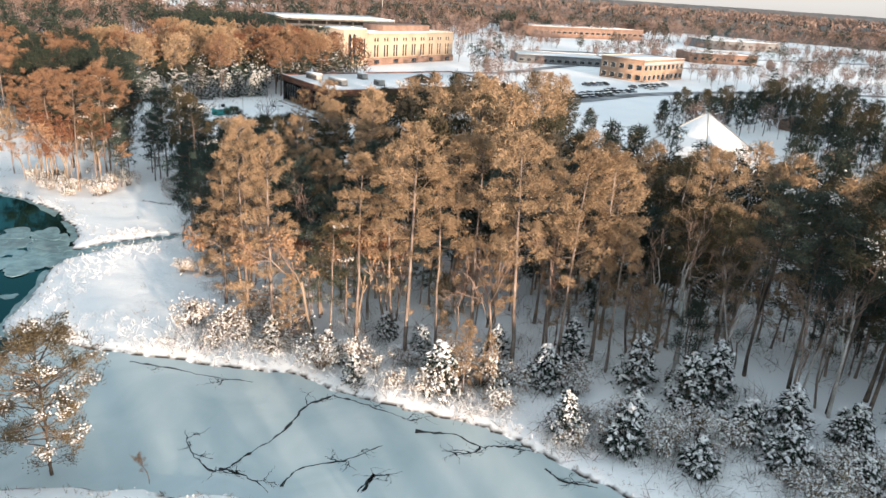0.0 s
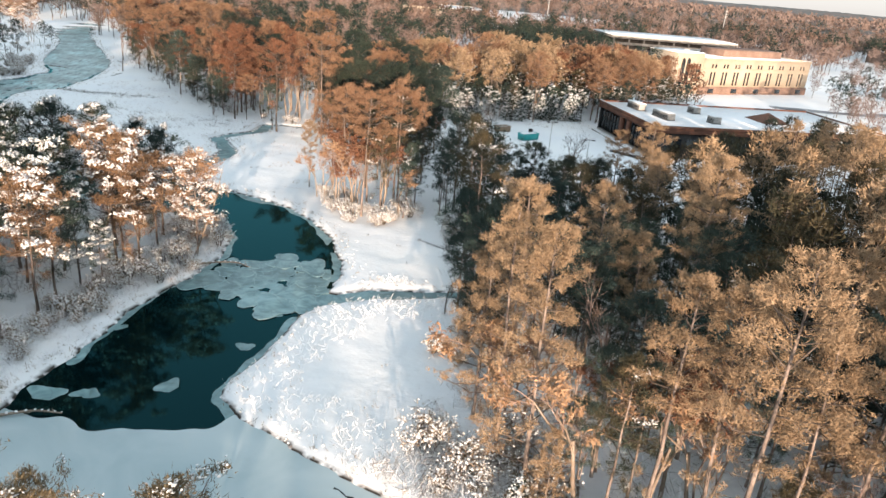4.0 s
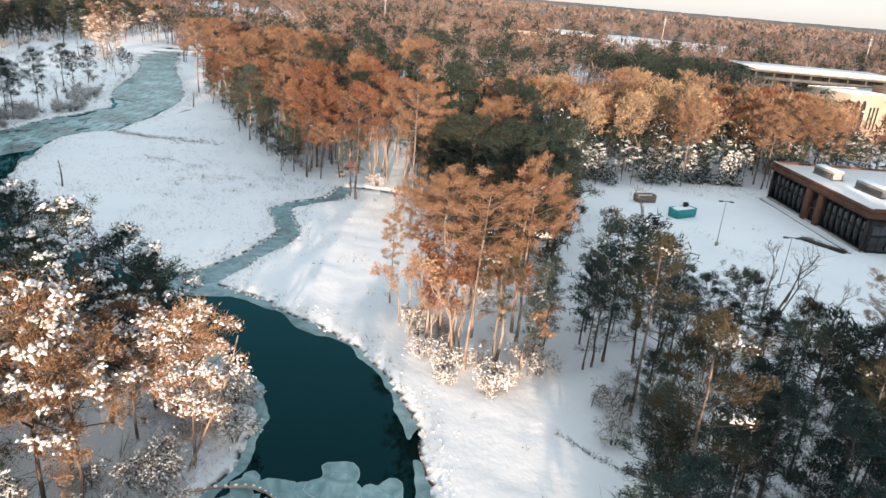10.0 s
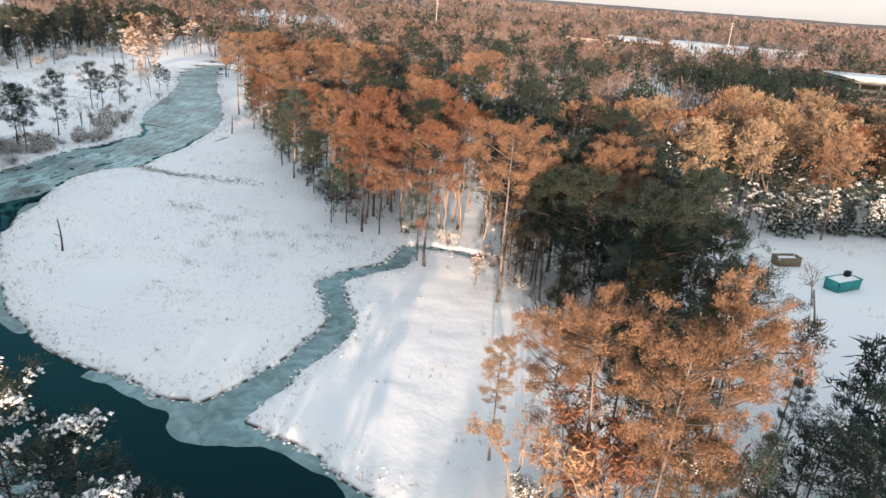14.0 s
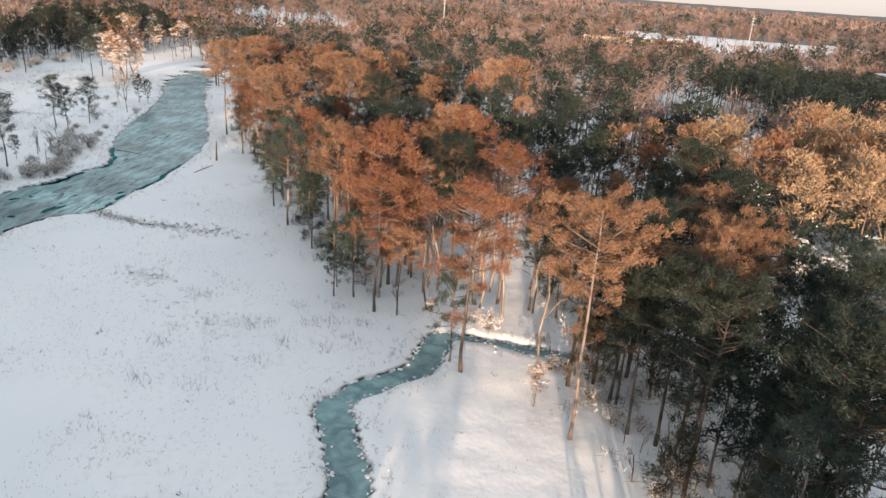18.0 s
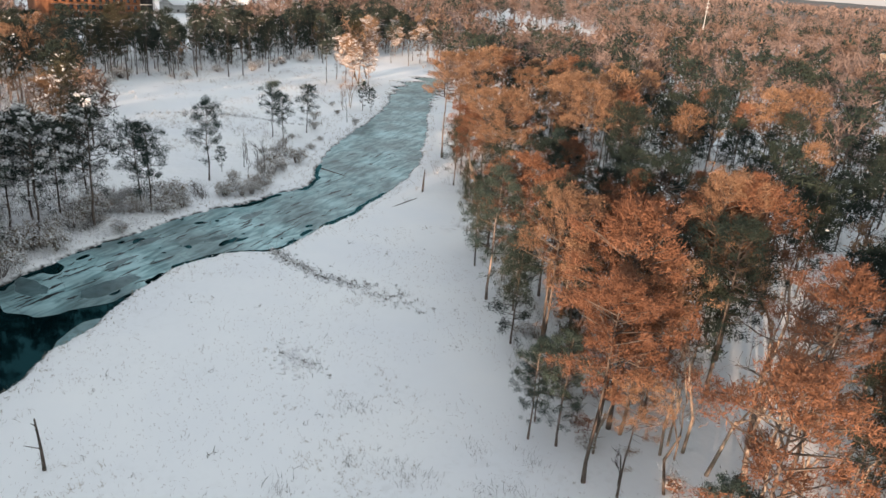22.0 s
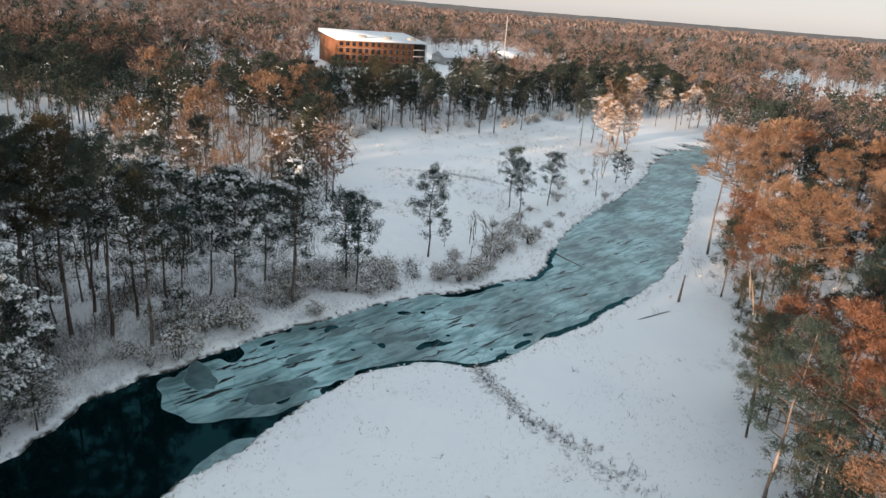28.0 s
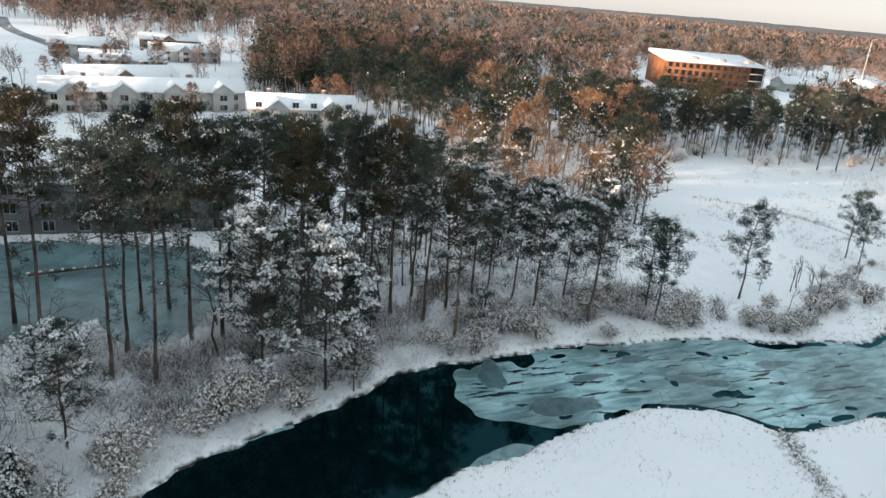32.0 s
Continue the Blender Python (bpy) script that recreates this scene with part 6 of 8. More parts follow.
def window(parent, x, z, w, h, y=0.0, side=1, fmat=None, label="", mullions=0):
    """A framed pane on the wall that faces -y (side 1) of the thing's own axes."""
    t = 0.12
    fr = [box(x - w / 2 - t, x + w / 2 + t, y - 0.10, y + 0.05, z - t, z), box(x - w / 2 - t, x + w / 2 + t, y - 0.10, y + 0.05, z + h, z + h + t),
          box(x - w / 2 - t, x - w / 2, y - 0.10, y + 0.05, z, z + h), box(x + w / 2, x + w / 2 + t, y - 0.10, y + 0.05, z, z + h)]
    for i in range(mullions):
        xm = x - w / 2 + w * (i + 1) / (mullions + 1)
        fr.append(box(xm - 0.05, xm + 0.05, y - 0.08, y + 0.05, z, z + h))
    wd = part("window", join(fr), fmat or M_CONCRETE, parent, label)
    part("pane", box(x - w / 2, x + w / 2, y - 0.03, y + 0.03, z, z + h), M_GLASS, wd)
    return wd


def side_window(parent, y, z, w, h, x=0.0, fmat=None):
    """The same on the wall that faces -x."""
    t = 0.12
    fr = [box(x - 0.10, x + 0.05, y - w / 2 - t, y + w / 2 + t, z - t, z), box(x - 0.10, x + 0.05, y - w / 2 - t, y + w / 2 + t, z + h, z + h + t),
          box(x - 0.10, x + 0.05, y - w / 2 - t, y - w / 2, z, z + h), box(x - 0.10, x + 0.05, y + w / 2, y + w / 2 + t, z, z + h)]
    wd = part("window", join(fr), fmat or M_CONCRETE, parent)
    part("pane", box(x - 0.03, x + 0.03, y - w / 2, y + w / 2, z, z + h), M_GLASS, wd)


def flat_roof(parent, x0, x1, y0, y1, z, coping, snow=True):
    cp = part("parapet", join([box(x0 - 0.2, x1 + 0.2, y0 - 0.2, y0 + 0.3, z, z + 0.7), box(x0 - 0.2, x1 + 0.2, y1 - 0.3, y1 + 0.2, z, z + 0.7),
                               box(x0 - 0.2, x0 + 0.3, y0 + 0.3, y1 - 0.3, z, z + 0.7), box(x1 - 0.3, x1 + 0.2, y0 + 0.3, y1 - 0.3, z, z + 0.7)]), coping, parent)
    part("roof", box(x0 + 0.3, x1 - 0.3, y0 + 0.3, y1 - 0.3, z, z + 0.35), M_ROOFSNOW, parent, "flat roof under snow")
    part("snow_cap", box(x0 - 0.15, x1 + 0.15, y0 - 0.15, y0 + 0.25, z + 0.7, z + 0.82), M_ROOFSNOW, cp)
    part("snow_cap", box(x0 - 0.15, x1 + 0.15, y1 - 0.25, y1 + 0.15, z + 0.7, z + 0.82), M_ROOFSNOW, cp)


def gable(parent, x0, x1, y0, y1, z, rise, over=0.5, wall=None):
    """A snowy gable roof with its ridge along x, and the walls' gable ends."""
    ym = (y0 + y1) / 2
    V = np.array([(x0 - over, y0 - over, z - 0.15), (x1 + over, y0 - over, z - 0.15), (x1 + over, ym, z + rise), (x0 - over, ym, z + rise), (x0 - over, y1 + over, z - 0.15), (x1 + over, y1 + over, z - 0.15)])
    V = np.concatenate([V, V + [0, 0, 0.35]])
    Qd = [(0, 3, 2, 1), (3, 4, 5, 2), (6, 7, 8, 9), (9, 8, 11, 10), (0, 1, 7, 6), (5, 4, 10, 11), (1, 2, 8, 7), (2, 5, 11, 8), (3, 0, 6, 9), (4, 3, 9, 10)]
    T = [t for a, b, c, d in Qd for t in ((a, b, c), (a, c, d))]
    part("roof", (V, np.array(T)), M_ROOFSNOW, parent, "pitched roof under snow")
    g = np.array([(x0, y0, z - 0.2), (x0, y1, z - 0.2), (x0, ym, z + rise - 0.3), (x1, y0, z - 0.2), (x1, y1, z - 0.2), (x1, ym, z + rise - 0.3)])
    part("gable_wall", (g, np.array([(0, 2, 1), (3, 4, 5), (0, 1, 4), (0, 4, 3), (1, 2, 5), (1, 5, 4), (2, 0, 3), (2, 3, 5)])), wall or M_SIDING, parent)


def rooftop_unit(x, y, z, w, d, h, turn):
    """An air handler standing on a flat roof."""
    r = new("rooftop_unit")
    r.matrix_basis = pose(x, y, z, 0, 0, turn)
    part("casing", box(-w / 2, w / 2, -d / 2, d / 2, 0.15, h, 0.05), M_CONCRETE, r)
    part("skid", box(-w / 2 - 0.1, w / 2 + 0.1, -d / 2 - 0.1, d / 2 + 0.1, 0, 0.15), M_DARK, r)
    part("louvre", join([box(-w / 2 + 0.1, w / 2 - 0.1, -d / 2 - 0.05, -d / 2 - 0.004, 0.35 + 0.25 * i, 0.5 + 0.25 * i) for i in range(int((h - 0.5) / 0.25))]), M_DARK, r)
    part("snow_cap", box(-w / 2 + 0.05, w / 2 - 0.05, -d / 2 + 0.05, d / 2 - 0.05, h, h + 0.2, 0.06), M_ROOFSNOW, r)
    return tagged(r, "snow-capped grey rooftop air handler", "air handler", "rooftop units")


def tan_office():
    b = new("office_building")
    b.matrix_basis = frame_at((-33, 340), (40, 50))
    L, D, H = 64.0, 34.0, 14.3
    part("wall", box(0, L, 0, D, 3.4, H), M_TAN, b)
    part("podium", box(-0.4, L + 0.4, -0.5, D, -0.5, 3.4), M_PODIUM, b, "brown masonry ground floor")
    flat_roof(b, 0, L, 0, D, H, M_TAN)
    part("penthouse", box(20, 56, 10, 24, H + 0.35, H + 3.2, 0.1), M_PODIUM, b, "low brown rooftop plant room")
    part("cornice", box(-0.15, L + 0.15, -0.35, 0, H - 3.6, H - 3.3), M_TAN, b)
    for i in range(9):
        x = 5.0 + i * 6.75
        for dx in (-0.95, 0.95):
            window(b, x + dx, 10.9, 0.95, 1.7, 0.0, fmat=M_TAN)
            window(b, x + dx, 4.0, 1.0, 5.4, 0.0, fmat=M_TAN)
        if i % 2 == 0:
            part("ground_floor_window", box(x - 1.6, x + 1.6, -0.62, -0.45, 0.8, 2.6), M_GLASS, b)
    part("arch_block", box(-15, -0.2, 1.0, 16, -0.5, H + 2.2, 0.1), M_TAN, b, "tan corner tower with tall arched windows")
    part("arch_roof", box(-14.8, -0.4, 1.2, 15.8, H + 2.2, H + 2.6), M_ROOFSNOW, b)
    for x in (-11.4, -8.6):
        V, T = [], []
        ring_ = [(x - 0.95, 4.0), (x + 0.95, 4.0)] + [(x + 0.95 * math.cos(a), 12.6 + 2.0 * math.sin(a)) for a in np.linspace(0, math.pi, 9)]
        V = [(px, 0.90, pz) for px, pz in ring_] + [(px, 1.05, pz) for px, pz in ring_]
        n = len(ring_)
        T = [(0, i, i + 1) for i in range(1, n - 1)] + [(i, (i + 1) % n, n + (i + 1) % n) for i in range(n)] + [(i, n + (i + 1) % n, n + i) for i in range(n)]
        part("arched_window", (np.array(V), np.array(T)), M_GLASS, b)
    for x in (-5.2, -3.6, -2.0):
        window(b, x, 5.0, 0.9, 7.4, 1.0, fmat=M_TAN)
    for y in (4.5, 7.5, 10.5, 13.0):
        side_window(b, y, 5.0, 0.9, 8.0, -15.0, M_TAN)
    return tagged(b, "long tan office building with paired tall windows and snowy roof", "building")


tan_office()


def parking_deck():
    b = new("parking_deck")
    b.matrix_basis = frame_at((-86, 405), (55, 32))
    L, D = 66.0, 34.0
    for i in range(5):
        part("deck", box(0, L, 0, D, 3.1 * i + 2.6, 3.1 * i + 3.0), M_CONCRETE, b)
        part("spandrel", box(-0.1, L + 0.1, -0.25, -0.004, 3.1 * i + 2.4, 3.1 * i + 3.8), M_DARKCONC, b)
    for i in range(9):
        part("column", box(i * 8.1, i * 8.1 + 0.7, 0.1, 0.8, -0.5, 15.2), M_DARKCONC, b)
    # Added dark box that stands for the shade inside the open decks.
    part("core", box(1, L - 1, 6, D - 1, -0.5, 15.0), M_DARK, b)
    part("roof", box(-1, L + 1, -1, D + 1, 16.2, 16.7), M_ROOFSNOW, b, "flat roof under snow")
    part("roof_edge", box(-1.1, L + 1.1, -1.1, -1.0, 15.6, 16.4), M_CONCRETE, b)
    return tagged(b, "dark open-sided parking deck with a snowy roof", "building")


parking_deck()


def brick_office():
    """A low brown-brick office with dark glazing; its long glazed side looks on the car park."""
    b = new("brick_office")
    b.matrix_basis = frame_at((-49, 227.5), (20, -28.3))
    L, D, H = 34.6, 66.0, 7.6
    part("wall", join([box(0, L, 0.5, D, -0.5, 6.5), box(0, 3.5, 0, 0.5, -0.5, 6.5)][:1]), M_DARK, b, "dark recessed wall")
    part("fascia", box(-0.3, L + 0.3, -0.4, D, 6.5, H), M_BRICK, b, "brown brick roof fascia")
    flat_roof(b, -0.2, L + 0.2, -0.3, D, H, M_BRICK)
    part("plinth", box(-0.2, L + 0.2, -0.2, 0.5, -0.5, 0.5), M_CONCRETE, b)
    for x in (15.2, 19.6):
        part("pier", box(x - 0.8, x + 0.8, -0.35, 0.5, -0.5, 6.5), M_BRICK, b)
    for x in (0.3, 34.3):
        part("corner_post", box(x - 0.25, x + 0.25, -0.1, 0.5, -0.5, 6.5), M_DARK, b)
    for x0, x1 in ((0.8, 14.2), (20.6, 33.8)):
        n = 7
        w = (x1 - x0) / n
        for i in range(n):
            window(b, x0 + w * (i + 0.5), 0.7, w - 0.3, 5.4, 0.42, fmat=M_DARK)
    door = part("entrance", join([box(16.2, 18.6, 0.35, 0.48, 0, 3.0), box(17.35, 17.45, 0.28, 0.35, 0, 3.0)]), M_GLASS, b)
    part("door_frame", join([box(16.0, 16.2, 0.2, 0.5, 0, 3.2), box(18.6, 18.8, 0.2, 0.5, 0, 3.2), box(16.2, 18.6, 0.2, 0.5, 3.0, 3.2)]), M_BRICK, door)
    for i in range(8):
        w = 6.0
        y = 4 + i * 7.6
        wd = part("ribbon_window", box(L - 0.05, L + 0.12, y - 3.2, y + 3.2, 0.7, 5.2), M_GLASS, b)
        part("mullion", join([box(L + 0.12, L + 0.2, y - 3.2 + k * 1.6, y - 3.1 + k * 1.6, 0.7, 5.2) for k in range(5)]), M_DARK, wd)
    part("planter", box(2, L + 1, -2.6, -2.2, -0.3, 0.45), M_CONCRETE, b, "low snowy concrete planter wall")
    part("planter_snow", box(2, L + 1, -2.65, -2.15, 0.45, 0.6), M_ROOFSNOW, b)
    part("skylight", (np.array([(14, 36, H + 0.3), (24, 36, H + 0.3), (24, 44, H + 0.3), (14, 44, H + 0.3), (19, 40, H + 2.6)]), np.array([(0, 1, 4), (1, 2, 4), (2, 3, 4), (3, 0, 4)])), M_BRICK, b, "small brown hipped lantern")
    m = b.matrix_basis
    for x, y, w in ((10, 6, 6.5), (22, 8, 7.5), (26, 20, 3.0), (12, 22, 3.0)):
        q = m @ Vector((x, y, H + 0.35))
        rooftop_unit(q.x, q.y, q.z, w, 2.2, 1.7, math.degrees(math.atan2(-28.3, 20)) + 4)
    return tagged(b, "low brown brick office with dark glazing and snowy flat roof", "building")


brick_office()


def block(name, o, u, L, D, H, wall, label, cols, rows, win=(1.4, 1.7), floor=3.4, base=1.0, fmat=None, sidecols=0, left=True):
    """A flat-roofed block with a grid of windows."""
    b = new(name)
    b.matrix_basis = frame_at(o, u)
    part("wall", box(0, L, 0, D, -0.5, H), wall, b)
    flat_roof(b, 0, L, 0, D, H, wall)
    for r in range(rows):
        for c in range(cols):
            window(b, L * (c + 0.5) / cols, base + floor * r, win[0], win[1], 0.0, fmat=fmat)
        for c in range(sidecols):
            side_window(b, D * (c + 0.5) / sidecols, base + floor * r, win[0], win[1], 0.0, fmat)
    return tagged(b, label, "building"), b


_, bb = block("brick_building", (98, 343), (37, 37), 40, 24, 9.8, M_TANBRICK, "two-storey brick office with pale upper windows and snowy roof", 9, 2, (2.6, 2.2), 4.6, 1.0, M_SIDING, 5)
part("band", box(-0.1, 40.1, -0.14, -0.004, 8.2, 9.3), M_SIDING, bb, "pale band below the roof")
block("warehouse", (44, 403), (54, 4), 52, 26, 4.2, M_GREYWALL, "long low grey building with snowy roof", 12, 1, (2.4, 1.4), 3, 1.4)
block("warehouse", (82, 652), (150, 70), 125, 60, 9.0, M_PODIUM, "very long flat-roofed building under snow", 20, 1, (4, 1.6), 3, 4.0)
block("warehouse", (240, 640), (80, 20), 70, 40, 7.0, M_GREYWALL, "long low grey building with snowy roof", 10, 1, (3, 1.6), 3, 3.0)
block("warehouse", (168, 480), (80, 8), 46, 26, 6.0, M_PODIUM, "long low brown building with snowy roof", 9, 1, (2.4, 1.6), 3, 2.4)
block("far_office", (-308, 640), (70, -115), 92, 40, 12.5, M_TAN, "far tan office building with snowy roof", 14, 3, (2.6, 1.8), 3.8, 1.6, M_TAN, 0)
block("far_office_wing", (-243, 524), (-20, 130), 6, 30, 14, M_TAN, "far tan office wing", 1, 3, (2, 1.8), 4, 1.6, M_TAN)


def pyramid_hall():
    b = new("pyramid_hall")
    b.matrix_basis = frame_at((62, 160), (0.86, 0.5))
    part("wall", box(-10.4, 10.4, -10.4, 10.4, -0.5, 3.6), M_SIDING, b)
    s, h = 11.6, 14.4
    V = np.array([(-s, -s, 3.4), (s, -s, 3.4), (s, s, 3.4), (-s, s, 3.4), (0, 0, h), (-s, -s, 3.0), (s, -s, 3.0), (s, s, 3.0), (-s, s, 3.0)])
    T = [(0, 1, 4), (1, 2, 4), (2, 3, 4), (3, 0, 4)]
    for i in range(4):
        j = (i + 1) % 4
        T += [(i, 5 + i, 5 + j), (i, 5 + j, j)]
    T += [(5, 7, 6), (5, 8, 7)]
    part("roof", (V, np.array(T)), M_ROOFSNOW, b, "steep white pyramid roof under snow")
    part("hip", join([tube([V[i] + [0, 0, 0.05], V[4] + [0, 0, 0.05]], [0.12, 0.12], 4) for i in range(4)]), M_CONCRETE, b)
    for i in range(5):
        window(b, -7.2 + 3.6 * i, 0.8, 1.6, 2.0, -10.4, fmat=M_GREYWALL)
    part("wing", box(-27, -10.6, -3, 13, -0.5, 4.0), M_SIDING, b)
    part("wing_roof", box(-27.6, -11.9, -3.6, 13.6, 4.0, 4.7, 0.1), M_ROOFSNOW, b)
    return tagged(b, "hall with a steep snow-covered pyramid roof and flat wing", "building")


pyramid_hall()


def red_building():
    b = new("unfinished_building")
    b.matrix_basis = frame_at((-521.4, 172.5), (-9, 62))
    m = b.matrix_basis
    b.matrix_basis = m @ pose(0, 0, 0)
    L, D, H = 53.0, 46.0, 14.6
    part("wall", box(0, L - 8, 0, D, -0.5, H), M_REDBRICK, b)
    part("stair_core", box(L - 7, L, 2, D, -0.5, H), M_DARK, b)
    for i in range(5):
        part("floor_slab", box(L - 8.2, L + 0.4, -0.2, D + 0.2, 3.65 * i, 3.65 * i + 0.4), M_CONCRETE, b)
    for x in (L - 7.8, L - 4, L - 0.2):
        part("scaffold_post", box(x - 0.12, x + 0.12, -0.1, 0.14, -0.5, H), M_DARK, b)
    for i in range(4):
        part("floor_band", box(-0.1, L - 8, -0.12, -0.004, 3.65 * i + 3.1, 3.65 * i + 3.55), M_PODIUM, b)
        for c in range(12):
            window(b, 2.2 + c * 3.65, 3.65 * i + 0.9, 1.9, 2.1, 0.0, fmat=M_REDBRICK)
    V = np.array([(-0.8, -0.8, H), (L + 0.6, -0.8, H), (L + 0.6, D + 0.5, H + 1.8), (-0.8, D + 0.5, H + 1.8), (-0.8, -0.8, H + 0.6), (L + 0.6, -0.8, H + 0.6), (L + 0.6, D + 0.5, H + 3.6), (-0.8, D + 0.5, H + 3.6)])
    T = [t for a, bq, c, d in ((0, 3, 2, 1), (4, 5, 6, 7), (0, 1, 5, 4), (1, 2, 6, 5), (2, 3, 7, 6), (3, 0, 4, 7)) for t in ((a, bq, c), (a, c, d))]
    part("roof", (V, np.array(T)), M_ROOFSNOW, b, "roof under snow")
    for x in (15, 30, 45):
        part("roof_hatch", box(x, x + 4, 8, 13, H + 0.8, H + 2.6, 0.1), M_CONCRETE, b)
    return tagged(b, "four-storey orange-sheathed building under construction with snowy roof", "building")


red_building()


def house(o, u, L, D, H, rise, label, rows, cols, wall=M_SIDING, dormers=0, name="apartment_house"):
    b = new(name)
    b.matrix_basis = frame_at(o, u)
    part("wall", box(0, L, 0, D, -0.5, H), wall, b)
    gable(b, 0, L, 0, D, H, rise, wall=wall)
    for r in range(rows):
        for c in range(cols):
            window(b, L * (c + 0.5) / cols, 0.8 + 2.8 * r, 1.5, 1.5, 0.0, fmat=M_SIDING, mullions=1)
    for i in range(dormers):
        x = L * (i + 0.5) / dormers
        bay = part("gabled_bay", box(x - 3, x + 3, -1.6, -0.004, -0.5, H), wall, b)
        V = np.array([(x - 3.5, -2.1, H), (x + 3.5, -2.1, H), (x, -2.1, H + 2.6), (x - 3.5, D * 0.3, H), (x + 3.5, D * 0.3, H), (x, D * 0.42, H + 2.6)])
        part("gable_face", (V[:3] + [0, 0.45, -0.15], np.array([(0, 1, 2)])), wall, bay)
        V2 = V + [0, 0, 0.3]
        part("bay_roof", (np.concatenate([V, V2]), np.array([(6, 8, 9), (8, 11, 9), (7, 10, 8), (8, 10, 11), (0, 3, 2), (2, 3, 5), (1, 2, 4), (2, 5, 4), (0, 2, 8), (0, 8, 6), (2, 1, 7), (2, 7, 8)])), M_ROOFSNOW, bay)
        for r in range(rows):
            window(b, x, 0.8 + 2.8 * r, 2.0, 1.5, -1.6, fmat=M_SIDING, mullions=1)
    for x in (L * 0.2, L * 0.72):
        ch = part("chimney", box(x - 0.6, x + 0.6, D * 0.55, D * 0.55 + 1.0, H + rise * 0.6, H + rise + 1.1, 0.04), M_PODIUM, b)
        part("chimney_snow", box(x - 0.55, x + 0.55, D * 0.55 + 0.05, D * 0.55 + 0.95, H + rise + 1.1, H + rise + 1.3, 0.05), M_ROOFSNOW, ch)
    return tagged(b, label, "house")


house((-186, 30), (-13, 24), 58, 13, 8.2, 3.4, "three-storey pale apartment house with snowy roof, among pines", 3, 12, M_GREYWALL)
house((-288, 46.5), (-14, 24.5), 29, 13, 6.2, 3.0, "pale apartment house with snowy pitched roof", 3, 6, dormers=2)
house((-279, -9), (-34, 40), 54, 13, 5.8, 3.0, "long pale apartment house with snowy gabled bays", 2, 9, dormers=4)
house((-308, -24), (-24, 22), 33, 13, 5.2, 3.0, "brown-walled house with snowy pitched roof", 2, 5, M_PODIUM, 1, "house")
house((-350, -52), (-18, 24), 30, 13, 5.2, 3.0, "pale house with snowy pitched roof", 2, 6, M_SIDING, 1, "house")
house((-385, -95), (-8, 28), 26, 12, 5.8, 3.0, "pale house with snowy pitched roof", 2, 5, M_SIDING, 0, "house")
house((-570, 246), (-10, 40), 34, 18, 5.0, 3.5, "low pale building with snowy pitched roof", 1, 6, M_SIDING, 0, "house")
house((-590, 290), (-10, 30), 28, 16, 5.0, 4.0, "low brown house with snowy pitched roof", 1, 5, M_PODIUM, 1, "house")
house((-500, 268), (-6, 40), 60, 16, 4.0, 2.0, "long low building with snowy roof", 1, 10, M_PODIUM, 0, "house")
house((120, 222), (0.8, 0.6), 22, 11, 3.4, 2.2, "low brown house with snowy roof", 1, 5, M_PODIUM, 0, "house")
house((-402, -58), (-16, 24), 30, 12, 5.0, 2.8, "pale house with snowy pitched roof", 2, 6, M_SIDING, 1, "house")
house((-445, -92), (-16, 24), 28, 12, 5.0, 2.8, "brown-walled house with snowy pitched roof", 2, 5, M_PODIUM, 1, "house")
house((-440, 330), (-8, 30), 26, 14, 4.6, 2.6, "low house with snowy roof beside the woods", 1, 5, M_PODIUM, 0, "house")


def mast(x, y, H, r):
    b = new("radio_mast")
    b.matrix_basis = pose(x, y, 0)
    part("pole", tube([(0, 0, -1), (0, 0, H * 0.5), (0, 0, H)], [r, r * 0.8, r * 0.5], 6), M_SIDING, b)
    for i in range(3):
        part("antenna", box(-r * 3, r * 3, -0.1, 0.1, H * (0.9 - 0.07 * i), H * (0.9 - 0.07 * i) + 0.5), M_SIDING, b)
    return tagged(b, "tall slender pale radio mast rising from the woods", "mast", "masts")


mast(-543.5, 277.3, 34, 0.4)
mast(-381.3, 519.2, 34, 0.4)
mast(-235.6, 769, 31, 0.5)
mast(-61, 761, 31, 0.5)


